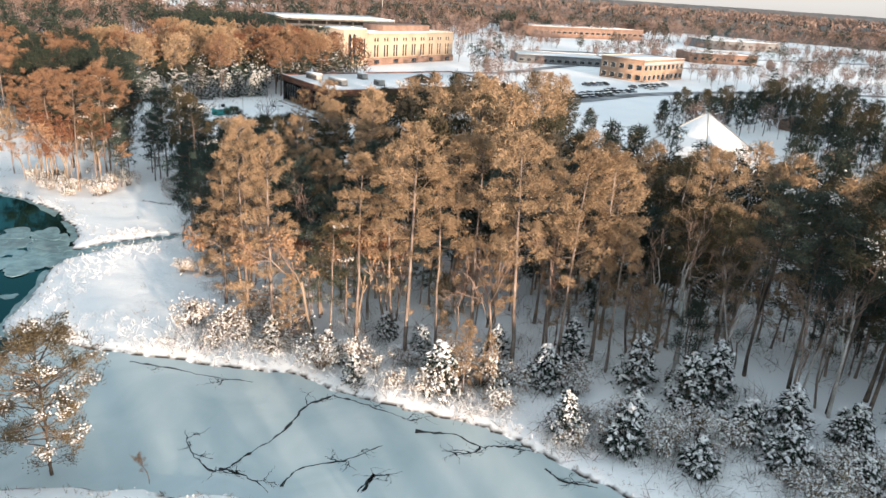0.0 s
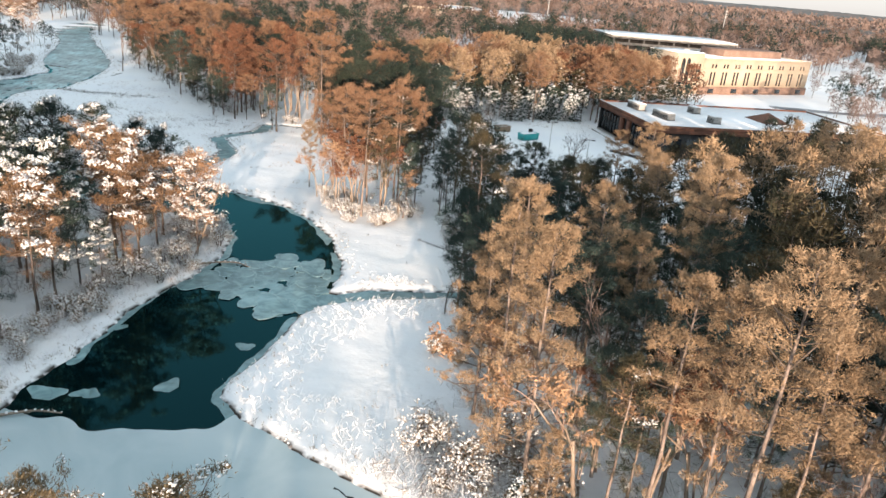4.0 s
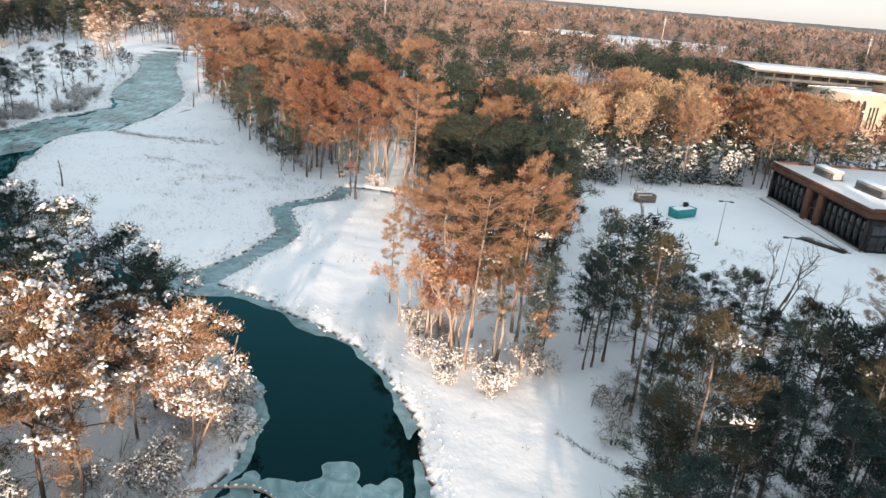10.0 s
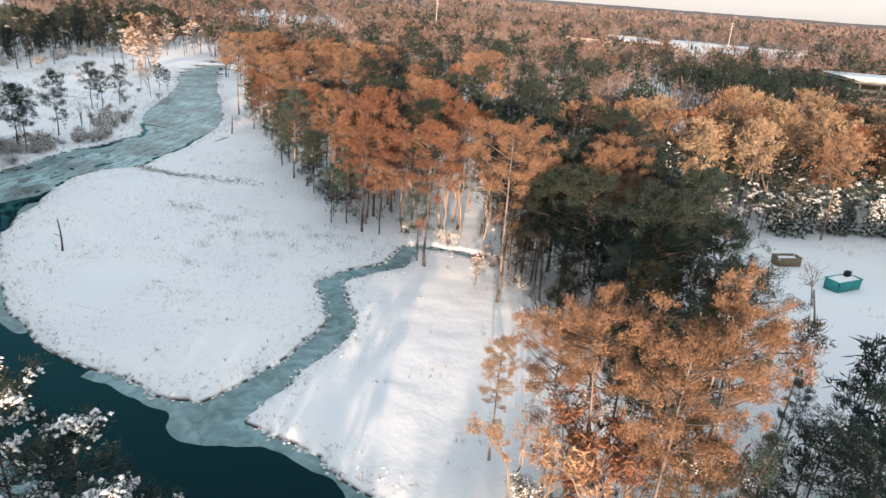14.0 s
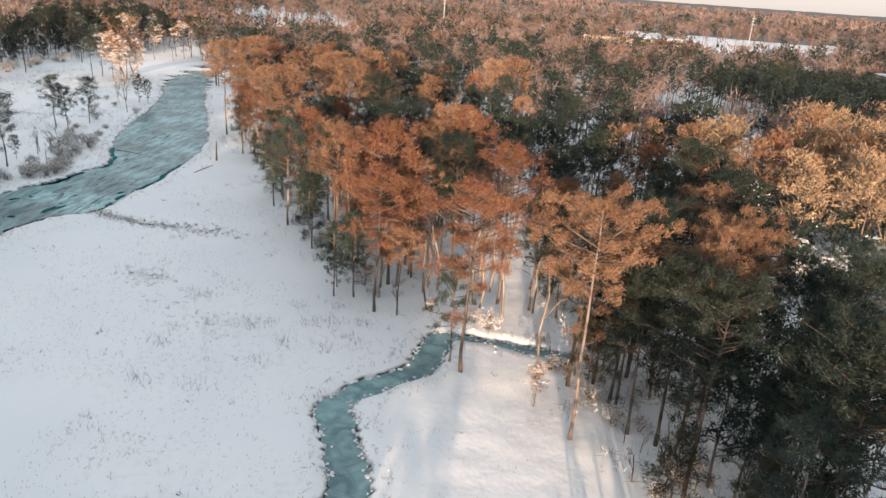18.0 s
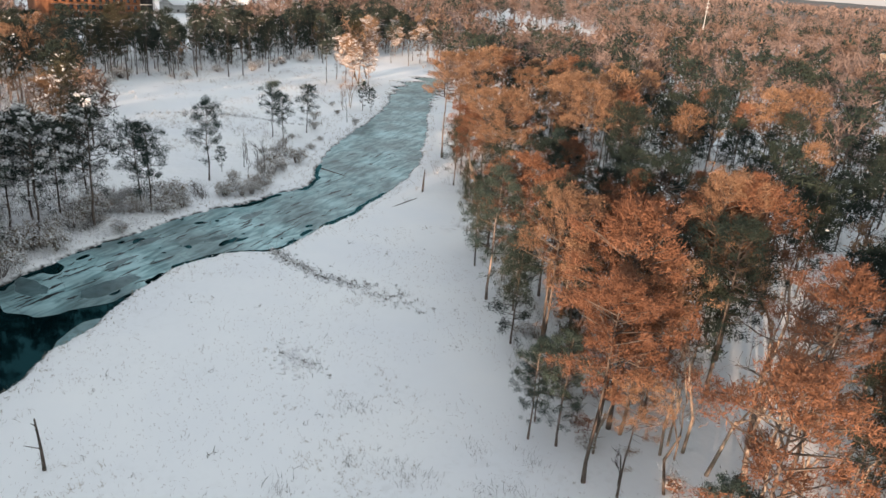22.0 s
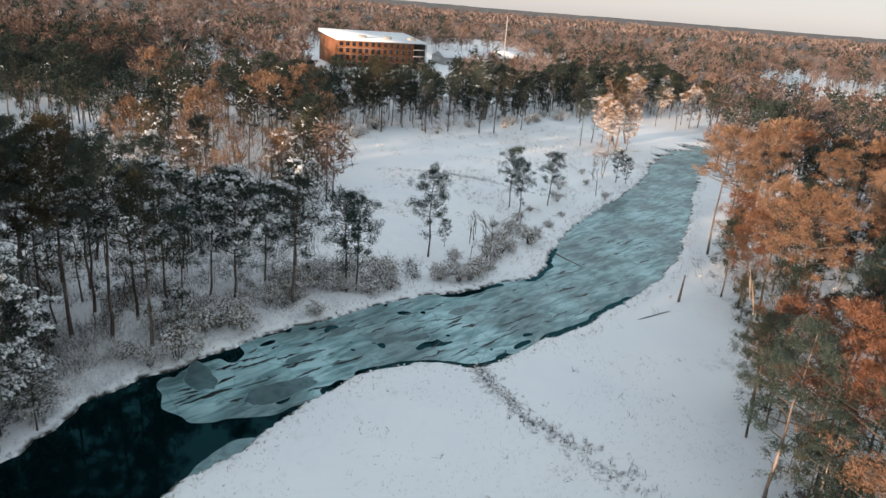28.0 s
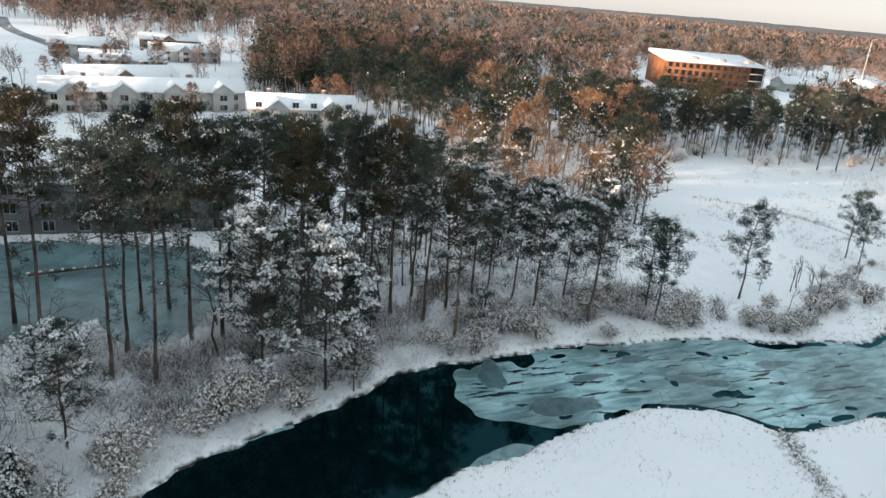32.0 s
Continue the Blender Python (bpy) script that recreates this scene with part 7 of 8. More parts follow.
# ---------------------------------------------------------------- the car park
def open_box(parent, L, W, H, t, m, rib):
    """A steel waste box: four walls leaning outwards, a floor, a rolled rim and upright ribs."""
    def wall(p, q, out):
        p, q, o = np.array(p, float), np.array(q, float), np.array(out, float)
        lo, hi = np.array([0, 0, 0.12]), np.array([0, 0, H]) + o * 0.12
        V = np.array([p + lo, q + lo, q + hi, p + hi, p + lo + o * t, q + lo + o * t, q + hi + o * t, p + hi + o * t])
        F = np.array([(0, 1, 2), (0, 2, 3), (5, 4, 7), (5, 7, 6), (3, 2, 6), (3, 6, 7), (1, 0, 4), (1, 4, 5), (0, 3, 7), (0, 7, 4), (2, 1, 5), (2, 5, 6)])
        return V, F
    x, y = L / 2, W / 2
    for p, q, o in (((-x, -y, 0), (x, -y, 0), (0, -1, 0)), ((x, y, 0), (-x, y, 0), (0, 1, 0)), ((x, -y, 0), (x, y, 0), (1, 0, 0)), ((-x, y, 0), (-x, -y, 0), (-1, 0, 0))):
        part("wall", wall(p, q, o), m, parent)
    part("bottom", box(-x, x, -y, y, 0.06, 0.16), M_DARK, parent)
    r, k = 0.05, 0.14
    for p, q in (((-x - k, -y - k, H), (x + k, -y - k, H)), ((-x - k, y + k, H), (x + k, y + k, H)), ((-x - k, -y - k, H), (-x - k, y + k, H)), ((x + k, -y - k, H), (x + k, y + k, H))):
        part("rim", tube([p, q], [r, r], 6), m, parent)
    for i in range(rib):
        u = -x + L * (i + 0.5) / rib
        for sd in (-1, 1):
            part("rib", tube([(u, sd * (y + 0.05), 0.15), (u, sd * (y + 0.16), H - 0.05)], [0.05, 0.05], 4), m, parent)


def snow_heap(L, W, z, rise, seed):
    """A mound of settled snow, lumpy on top."""
    xs, ys = np.linspace(-L / 2, L / 2, 13), np.linspace(-W / 2, W / 2, 7)
    X, Y = np.meshgrid(xs, ys, indexing="ij")
    Z = z + rise * (1 - (2 * X / L) ** 4) * (1 - (2 * Y / W) ** 4) * (1 + 0.35 * vnoise(X, Y, 0.8, seed))
    k = np.arange(X.size).reshape(X.shape)
    q = [k[:-1, :-1].ravel(), k[1:, :-1].ravel(), k[1:, 1:].ravel(), k[:-1, 1:].ravel()]
    return np.stack([X, Y, Z], -1).reshape(-1, 3), np.concatenate([np.stack([q[0], q[1], q[2]], 1), np.stack([q[0], q[2], q[3]], 1)])


def teal_skip():
    b = new("dumpster")
    b.matrix_basis = pose(-59.5, 196, zat(-59.5, 196), 0, 0, 62)
    open_box(b, 5.0, 2.2, 1.75, 0.06, M_TEAL, 5)
    part("snow_fill", snow_heap(5.05, 2.25, 1.62, 0.38, 5), M_ROOFSNOW, b)
    part("dark_crate", box(0.3, 1.2, -0.2, 0.5, 1.8, 2.75, 0.05), M_DARK, b, "dark crate on the snow")
    return tagged(b, "teal metal dumpster heaped with snow on the car park", "dumpster")


teal_skip()


def skip():
    b = new("dumpster")
    b.matrix_basis = pose(-68.3, 200.4, zat(-68.3, 200.4), 0, 0, 46) @ Matrix.Scale(0.85, 4)
    open_box(b, 4.6, 2.2, 1.75, 0.06, M_TANSTEEL, 5)
    part("snow_fill", snow_heap(4.65, 2.25, 1.25, 0.3, 6), M_ROOFSNOW, b)
    return tagged(b, "tan metal dumpster filled with snow", "dumpster")


skip()


def light_pole(x, y, turn):
    b = new("street_lamp")
    b.matrix_basis = pose(x, y, zat(x, y), 0, 0, turn)
    part("pole", tube([(0, 0, -0.3), (0, 0, 4), (0, 0, 8)], [0.08, 0.07, 0.05], 8), M_CONCRETE, b)
    part("base", tube([(0, 0, -0.3), (0, 0, 0.6)], [0.28, 0.26], 10), M_CONCRETE, b)
    part("arm", join([box(-0.9, 0.9, -0.04, 0.04, 7.85, 7.95)]), M_DARK, b)
    for s in (-1, 1):
        part("lamp_head", box(s * 0.9 - 0.35, s * 0.9 + 0.35, -0.2, 0.2, 7.75, 7.95, 0.04), M_DARK, b)
    return tagged(b, "dark car park lamp post with two heads", "street lamp", "street lamps")


light_pole(-50, 183, 30)
light_pole(-38, 170, 30)


def car(x, y, turn, paint):
    b = new("car")
    b.matrix_basis = pose(x, y, zat(x, y), 0, 0, turn)
    V, T = box(-2.2, 2.2, -0.9, 0.9, 0.3, 0.95, 0.12)
    part("body", (V, T), paint, b)
    c = box(-1.3, 1.0, -0.78, 0.78, 0.95, 1.5, 0.0)
    cv = c[0].copy()
    top = cv[:, 2] > 1.2
    cv[top, 0] *= 0.72
    cv[top, 1] *= 0.85
    part("cabin", (cv, c[1]), M_GLASS, b)
    part("snow_cap", box(-0.95, 0.72, -0.66, 0.66, 1.5, 1.66, 0.06), M_ROOFSNOW, b)
    part("bonnet_snow", box(1.05, 2.1, -0.8, 0.8, 0.95, 1.05, 0.04), M_ROOFSNOW, b)
    for wx in (-1.35, 1.35):
        for wy in (-0.82, 0.82):
            w = part("wheel", tube([(wx, wy - 0.1, 0.32), (wx, wy + 0.1, 0.32)], [0.32, 0.32], 12), M_TYRE, b)
            part("rim", tube([(wx, wy - 0.11, 0.32), (wx, wy + 0.11, 0.32)], [0.17, 0.17], 8), M_CONCRETE, w)
    return tagged(b, "parked car with snow on its roof and bonnet", "car", "parked cars")


cars = [car(60, 300, 40, p) for p in M_CARS]
crng = np.random.default_rng(3)
for i, c in enumerate(cars):
    c.matrix_basis = pose(66 + 3.2 * i, 316 + 2.2 * i, zat(66, 316), 0, 0, 128)
for i in range(34):
    row = i // 9
    x, y = 45 + 3.1 * (i % 9) + 14 * row + crng.normal(0, 0.4), 268 + 2.4 * (i % 9) + 17 * row
    if crng.uniform() < 0.75:
        copy_thing(cars[crng.integers(4)], pose(x, y, zat(x, y), 0, 0, 128 + 180 * crng.integers(2)))


# ---------------------------------------------------------------- roads, verges and clutter of the lots
def road(name, pts, w, label):
    """A slushy lane laid on the snow."""
    P = smooth_line([(a, b_, 0) for a, b_ in pts], 6)[:, :2]
    d = np.gradient(P, axis=0)
    nm = np.stack([-d[:, 1], d[:, 0]], 1) / np.linalg.norm(d, axis=1)[:, None]
    cols = [P + nm * w * f for f in (-0.5, -0.17, 0.17, 0.5)]
    V = np.concatenate([np.column_stack([q, height(q[:, 0], q[:, 1]) + 0.12]) for q in cols])
    k = len(P)
    i = np.arange(k - 1)
    T = np.concatenate([np.concatenate([np.stack([i + k * j, i + 1 + k * j, i + k + k * j], 1), np.stack([i + 1 + k * j, i + k + 1 + k * j, i + k + k * j], 1)]) for j in range(3)])
    return tagged(new(name, mesh_of(name, V, T, M_ASPHALT)), label, "road", kind="structure")


road("road_lots", [(15, 240), (48, 262), (90, 300), (150, 330), (230, 350), (330, 360)], 7, "slushy grey access road through snow")
road("road_front", [(-5, 330), (30, 345), (60, 385), (100, 425), (180, 440)], 7, "slushy grey road before the offices")
road("road_north", [(60, 500), (160, 520), (300, 560), (420, 600)], 8, "slushy grey road beyond the lots")
road("road_houses", [(-300, -20), (-345, -45), (-400, -95), (-470, -190), (-540, -260)], 7, "slushy lane past the houses")
road("road_apartments", [(-236, -30), (-248, 10), (-262, 40), (-285, 75), (-318, 96)], 6, "slushy lane between the apartment houses")
for i in range(16):
    q = i / 15
    x, y = -241 - 34 * q ** 1.2 + crng.normal(0, 0.5), -18 + 84 * q
    if crng.uniform() < 0.8:
        copy_thing(cars[crng.integers(4)], pose(x, y, zat(x, y), 0, 0, 20 + crng.normal(0, 4)))
lot_rng = np.random.default_rng(21)
lx, ly = lot_rng.uniform(10, 360, 1500), lot_rng.uniform(190, 620, 1500)
ok = (vnoise(lx, ly, 40, 71) > 0.0) & inside(OPEN[0], lx, ly)
for rd in ([(15, 240), (48, 262), (90, 300), (150, 330), (230, 350), (330, 360)], [(-5, 330), (30, 345), (60, 385), (100, 425), (180, 440)]):
    ok &= seg_dist(lx, ly, np.array(rd, float)) > 5
for rc in (rect((98, 343), (37, 37), 40, 24), rect((44, 403), (54, 4), 52, 26), rect((168, 480), (80, 8), 46, 26), rect((-33, 340), (40, 50), 64, 34), GROVE_P, GROVE_Q, GROVE_N):
    ok &= ~inside(np.asarray(rc), lx, ly)
ok &= ~((lx > 38) & (lx < 125) & (ly > 258) & (ly < 335))
woods("lot_trees", f_near[3:] * 2 + f_near[1:2], lx[ok], ly[ok], lot_rng, "bare trees dotted over the snowy lots", 0.42, 0.75)

hx_, hy_ = scatter(OPEN[-3], 11, lot_rng)
ok = seg_dist(hx_, hy_, np.array([(-236, -30), (-248, 10), (-262, 40), (-285, 75), (-318, 96)], float)) > 8
for o_, u_, l_ in (((-186, 30), (-13, 24), 58), ((-288, 46.5), (-14, 24.5), 29), ((-279, -9), (-34, 40), 54), ((-308, -24), (-24, 22), 33), ((-350, -52), (-18, 24), 30)):
    ok &= ~inside(np.asarray(rect(np.array(o_, float) - np.array(u_) * 0.1, u_, l_ + 6, 17)), hx_, hy_)
woods("garden_trees", w_bare * 2 + w_young + w_redd[1:2], hx_[ok], hy_[ok], lot_rng, "bare and green garden trees round the houses", 0.45, 0.75)

vx_, vy_ = scatter(OPEN[-1], 15, lot_rng)
ok = seg_dist(vx_, vy_, np.array([(-300, -20), (-345, -45), (-400, -95), (-470, -190), (-540, -260)], float)) > 8
for o_, u_, l_ in (((-308, -24), (-24, 22), 33), ((-350, -52), (-18, 24), 30), ((-385, -95), (-8, 28), 26)):
    ok &= ~inside(np.asarray(rect(np.array(o_, float) - np.array(u_) * 0.15, u_, l_ + 8, 18)), vx_, vy_)
ok &= vnoise(vx_, vy_, 30, 73) > -0.2
woods("garden_trees_far", f_near[3:] * 2 + f_wood[2:4], vx_[ok], vy_[ok], lot_rng, "bare and russet trees between the far houses", 0.6, 0.95)


def boat():
    """A small white boat laid up on the snow among the trees."""
    b = new("boat")
    b.matrix_basis = pose(-177.6, 238.8, zat(-177.6, 238.8), 0, 0, 150)
    k = 9
    x = np.linspace(-2.6, 2.8, k)
    w = 0.95 * np.sqrt(np.clip(1 - (np.clip(x, 0, 3) / 2.85) ** 2, 0.0, 1))
    V, T = [], []
    for xi, wi in zip(x, w):
        V += [(xi, -wi, 0.85 + 0.05 * xi), (xi, -wi * 0.6, 0.2), (xi, wi * 0.6, 0.2), (xi, wi, 0.85 + 0.05 * xi)]
    for i in range(k - 1):
        for j in range(3):
            p = 4 * i + j
            T += [(p, p + 4, p + 5), (p, p + 5, p + 1)]
    T += [(0, 1, 2), (0, 2, 3)]
    part("hull", (np.array(V), np.array(T)), M_SIDING, b)
    part("deck_snow", (np.array([(xi, s_ * wi * 0.92, 0.84 + 0.05 * xi) for xi, wi in zip(x, w) for s_ in (-1, 1)]),
                       np.array([t for i in range(k - 1) for t in ((2 * i, 2 * i + 2, 2 * i + 1), (2 * i + 1, 2 * i + 2, 2 * i + 3))])), M_ROOFSNOW, b)
    part("cradle", join([box(-1.6, -1.4, -0.7, 0.7, -0.1, 0.25), box(1.2, 1.4, -0.6, 0.6, -0.1, 0.25)]), M_BARK, b)
    part("windscreen", box(0.2, 0.3, -0.6, 0.6, 0.95, 1.4), M_GLASS, b)
    return tagged(b, "small white boat under snow among the trees", "boat")


boat()


# ---------------------------------------------------------------- banks, undergrowth and small things
def log(name, pts, r, label, m=M_PALEBARK, snow=True, branches=3, seed=1):
    """A fallen or standing dead stem with stubs."""
    g = np.random.default_rng(seed)
    P = smooth_line(pts, 4)
    b = new(name)
    b.matrix_basis = pose(*P[0])
    P = P - P[0]
    part("stem", tube(P, np.linspace(r, r * 0.4, len(P)), 7), m, b, smooth=True)
    for i in range(branches):
        j = g.integers(len(P) // 2, len(P) - 1)
        d = g.normal(0, 1, 3)
        d[2] = abs(d[2])
        d /= np.linalg.norm(d)
        part("branch", tube([P[j], P[j] + d * g.uniform(0.5, 1.4)], [r * 0.35, r * 0.12], 4), m, b)
    if snow:
        part("snow_load", blobs(P + [0, 0, r * 0.9], np.linspace(r * 1.3, r * 0.5, len(P)), 0.5, g), M_TREESNOW, b)
    return tagged(b, label, "dead tree" if "standing" in label or "stump" in label else "log")


log("fallen_log", [(-68.5, 87.5, 0.5), (-66.5, 90, 0.55), (-64.5, 92, 0.35), (-62.4, 92.3, 0.05)], 0.16, "snow-covered fallen trunk lying from the bank into the water", seed=2)
log("fallen_log", [(-58.5, 55.5, 0.25), (-56.5, 57.5, 0.3), (-54.5, 58.5, 0.2)], 0.14, "snow-covered fallen branch at the water's edge", seed=3)
log("leaning_tree", [(-69.8, 90, 0.3), (-69.2, 91.6, 4.0), (-68.6, 93.2, 8.0), (-68.2, 94.0, 11.5)], 0.12, "pale leaning bare trunk standing on the bank", M_PALEBARK, False, 6, 4)
log("dead_snag", [(-146.9, 124.7, 0.2), (-146.8, 124.7, 2.6), (-147.1, 124.6, 5.2)], 0.16, "weathered dead snag standing on the snowy meadow", M_BARK, False, 3, 5)
log("dead_snag", [(-197.9, 192.6, 0.2), (-197.9, 192.7, 2.4), (-197.7, 192.7, 4.6)], 0.22, "broken dead stump standing on the bank", M_BARK, False, 0, 6)
log("fallen_log", [(-187, 66, 0.7), (-190.5, 70, 0.75), (-194, 74, 0.7)], 0.25, "fallen trunk lying among the pines", M_BARK, True, 2, 7)
log("fallen_log", [(-192.4, 182.6, 0.25), (-193.4, 185.6, 0.4), (-194.6, 189.2, 0.5)], 0.11, "thin fallen trunk lying on the snowy bank", M_BARK, False, 3, 8)
log("fallen_log", [(-218, 181.5, 0.5), (-215, 182.5, 0.5), (-212.5, 184, 0.2)], 0.12, "thin fallen trunk reaching over the ice", M_BARK, False, 2, 9)

srng = np.random.default_rng(15)


def along(line, n, off, spread):
    """Places beside a line."""
    L = smooth_line([(a, b, 0) for a, b in line], 6)[:, :2]
    d = np.gradient(L, axis=0)
    nm = np.stack([-d[:, 1], d[:, 0]], 1) / np.linalg.norm(d, axis=1)[:, None]
    i = srng.integers(0, len(L), n)
    P = L[i] + nm[i] * (off + srng.normal(0, spread, (n, 1))) + srng.normal(0, 0.6, (n, 2))
    ok = shore(P[:, 0], P[:, 1]) > 0.7
    return P[ok]


POND_FRONT = [(-24, 73), (-20, 69), (-12, 66), (-2, 61.5), (8, 60), (18, 56), (28, 51), (40, 46)]
for x, y in along(POND_FRONT, 64, 0, 2.0):
    shrubs[srng.integers(3)].place(x, y, srng.uniform(0.8, 1.35), srng.uniform(0, 360))
for x, y, s in ((2, 60, 1.1), (7, 61, 0.8), (12.5, 61.5, 1.0), (13.2, 53.2, 0.75), (18.2, 51.3, 1.0), (26, 58.5, 1.0), (-6.5, 60, 0.55), (24, 49, 0.9), (32, 50, 1.1), (30, 54, 0.9), (-10, 66, 0.7), (37, 47, 0.9), (-16, 66.5, 0.6)):
    cedars[srng.integers(3)].place(x, y, s, srng.uniform(0, 360))
for x, y in along([(-63, 52), (-68, 66), (-70, 78), (-70.5, 88), (-75, 98.5), (-90, 97)], 70, 0, 2.0):
    shrubs[srng.integers(3)].place(x, y, srng.uniform(0.6, 1.2), srng.uniform(0, 360))
for x, y in along([(-150, 99), (-163, 104), (-178, 114), (-190, 121), (-202, 138), (-207, 156), (-214, 168), (-232, 178)], 80, 0, 2.2):
    shrubs[srng.integers(3)].place(x, y, srng.uniform(0.7, 1.5), srng.uniform(0, 360))
for x, y in along([(-212, 164), (-222, 170), (-230, 178), (-272, 216)], 26, 0, 2.5):
    (sapling + shrubs)[srng.integers(5)].place(x, y, srng.uniform(0.5, 1.0), srng.uniform(0, 360))
for x, y in along([(-310, 150), (-330, 172), (-340, 205), (-362, 240)], 30, 0, 3.0):
    (shrubs * 2 + sapling)[srng.integers(8)].place(x, y, srng.uniform(0.8, 1.6), srng.uniform(0, 360))
for x, y in along([(-76, 126), (-68, 121), (-60, 117.5), (-54, 124)], 22, 0, 1.8):
    shrubs[srng.integers(3)].place(x, y, srng.uniform(0.6, 1.2), srng.uniform(0, 360))
for x, y in along([(-170, 187), (-153, 179), (-133, 166), (-122, 165), (-106, 170), (-94, 160), (-82, 153)], 40, 0, 1.6):
    (shrubs + sapling * 2)[srng.integers(7)].place(x, y, srng.uniform(0.4, 0.9), srng.uniform(0, 360))
for x, y in along([(-48, 124), (-41, 117), (-36, 108), (-32, 96), (-30, 86)], 40, 0, 1.8):
    (shrubs + sapling[:1])[srng.integers(4)].place(x, y, srng.uniform(0.5, 1.1), srng.uniform(0, 360))
for x, y, s in ((-150, 97, 0.8), (-152, 95, 1.0), (-166, 104, 0.7)):
    cedars[srng.integers(3)].place(x, y, s * 0.7, srng.uniform(0, 360))
for x, y, h in ((-104, 166, 0.8), (-110, 175, 0.9), (-101, 171, 0.75), (-115, 170, 0.8), (-106, 184, 0.9), (-119, 184, 0.85)):
    bare[srng.integers(3)].place(x, y, h, srng.uniform(0, 360))
bare[0].place(-112, 171, 0.95, 40, label="pale leafless tree lit by the sun at the grove's edge")
bare[2].place(-108, 180, 0.9, 140)
bare[1].place(-38, 155, 0.95, 10)
bare[1].place(-30, 150, 0.85, 200)
bare[0].place(-60, 172, 0.8, 300)


def grass(name, X, Y, k, length, width, m, label, up=0.9):
    Z = height(X, Y)
    C = np.stack([X, Y, Z + 0.05], 1)
    V, T = tufts(C, np.zeros_like(C), k, length, width, srng, up)
    return tagged(new(name, mesh_of(name, V, T, m)), label, "grass", kind="stuff")


def near_bank(lo, hi, n, box_, density=None):
    X, Y = srng.uniform(box_[0], box_[1], n), srng.uniform(box_[2], box_[3], n)
    D = shore(X, Y)
    ok = (D > lo) & (D < hi)
    if density:
        ok &= density(X, Y)
    return X[ok], Y[ok]


bx, by = near_bank(0.2, 2.4, 90000, (-300, 45, 40, 260))
grass("bank_grass", bx, by, 4, 0.34, 0.05, M_REED, "dry grass along the snowy banks")
sx, sy = near_bank(0.4, 3.6, 30000, (-260, 45, 40, 240))
ok = (seg_dist(sx, sy, CREEK) > 7) & (seg_dist(sx, sy, CREEK2) > 3)
sx, sy = sx[ok], sy[ok]
sz = height(sx, sy)
V, T = snow_tufts(np.stack([sx, sy, sz], 1), srng, 0.15)
tagged(new("snow_hummocks", mesh_of("snow_hummocks", V, T, M_TREESNOW)), "snow-covered grass hummocks along the banks", "snow", kind="stuff")
ux, uy = near_bank(0.25, 2.2, 26000, (-262, 45, 40, 240))
V, T = blobs(np.column_stack([ux, uy, height(ux, uy) + 0.05]), srng.uniform(0.06, 0.19, len(ux)), 0.6, srng)
tagged(new("snow_tussocks", mesh_of("snow_tussocks", V, T, M_TREESNOW)), "small snow-capped tussocks along the water's edge", "snow", kind="stuff")
ex, ey = near_bank(-0.15, 0.5, 24000, (-262, 45, 40, 240), lambda X, Y: vnoise(X, Y, 2.0, 64) + 0.5 * vnoise(X, Y, 9.0, 65) > 0.0)
grass("edge_grass", ex, ey, 6, 0.34, 0.07, M_BARK, "dark wet grass at the water's edge", 0.6)
mx, my = near_bank(2, 90, 60000, (-340, -30, 66, 260), lambda X, Y: (vnoise(X, Y, 9, 61) + 0.6 * vnoise(X, Y, 2.5, 62) + 0.35 * (X < -205) > 0.78) & ~inside(GROVE_A, X, Y))
grass("meadow_grass", mx, my, 5, 0.42, 0.035, M_REED, "sparse dry grass poking through the meadow snow")


def undergrowth(name, poly, gap, label):
    X, Y = scatter(poly, gap, srng, 0.8)
    C = np.stack([X, Y, height(X, Y) + 0.4], 1)
    V, T = tufts(C, np.zeros_like(C), 16, 1.7, 0.05, srng, 0.9)
    V2, T2 = tufts(np.repeat(C, 2, 0) + srng.normal(0, 0.5, (2 * len(C), 3)) * [1, 1, 0.5], np.zeros((2 * len(C), 3)), 4, 0.5, 0.14, srng, 0.3)
    n = len(T)
    V, T = join([(V, T), (V2, T2)])
    tagged(new(name, mesh_of(name, V, T, [M_TWIG, M_TREESNOW], np.arange(len(T)) >= n)), label, "undergrowth", kind="stuff")


# The far bank's gap is tight so its twigs darken the shaded floor.
for nm, pl, gp in (("undergrowth_pond", GROVE_A, 2.6), ("undergrowth_far_bank", GROVE_F, 1.9), ("undergrowth_west_bank", GROVE_E, 2.0), ("undergrowth_meadow", GROVE_C, 3.4),
                   ("undergrowth_creek", GROVE_BC, 2.6), ("undergrowth_bend", GROVE_B, 2.4), ("undergrowth_upriver", GROVE_H, 4.0)):
    undergrowth(nm, pl, gp, "twiggy grey undergrowth dusted with snow")


# the grassy ditch across the meadow, and dark specks of dead stalks
t_ = srng.uniform(0, 1, 260) ** 1.3
L_ = np.stack([np.interp(t_, np.linspace(0, 1, len(DITCH)), DITCH[:, j]) for j in range(2)], 1) + srng.normal(0, 0.6, (260, 2)) * (0.5 + 1.6 * t_[:, None])
grass("ditch_grass", L_[:, 0], L_[:, 1], 6, 0.45, 0.06, M_TWIG, "dark dead grass along the meadow ditch")
V, T = snow_tufts(np.column_stack([L_[:160] + srng.normal(0, 0.5, (160, 2)), height(L_[:160, 0], L_[:160, 1])]), srng, 0.4)
tagged(new("ditch_snow", mesh_of("ditch_snow", V, T, M_TREESNOW)), "snowy tussocks along the meadow ditch", "snow", kind="stuff")
px, py = srng.uniform(-185, -40, 260), srng.uniform(70, 180, 260)
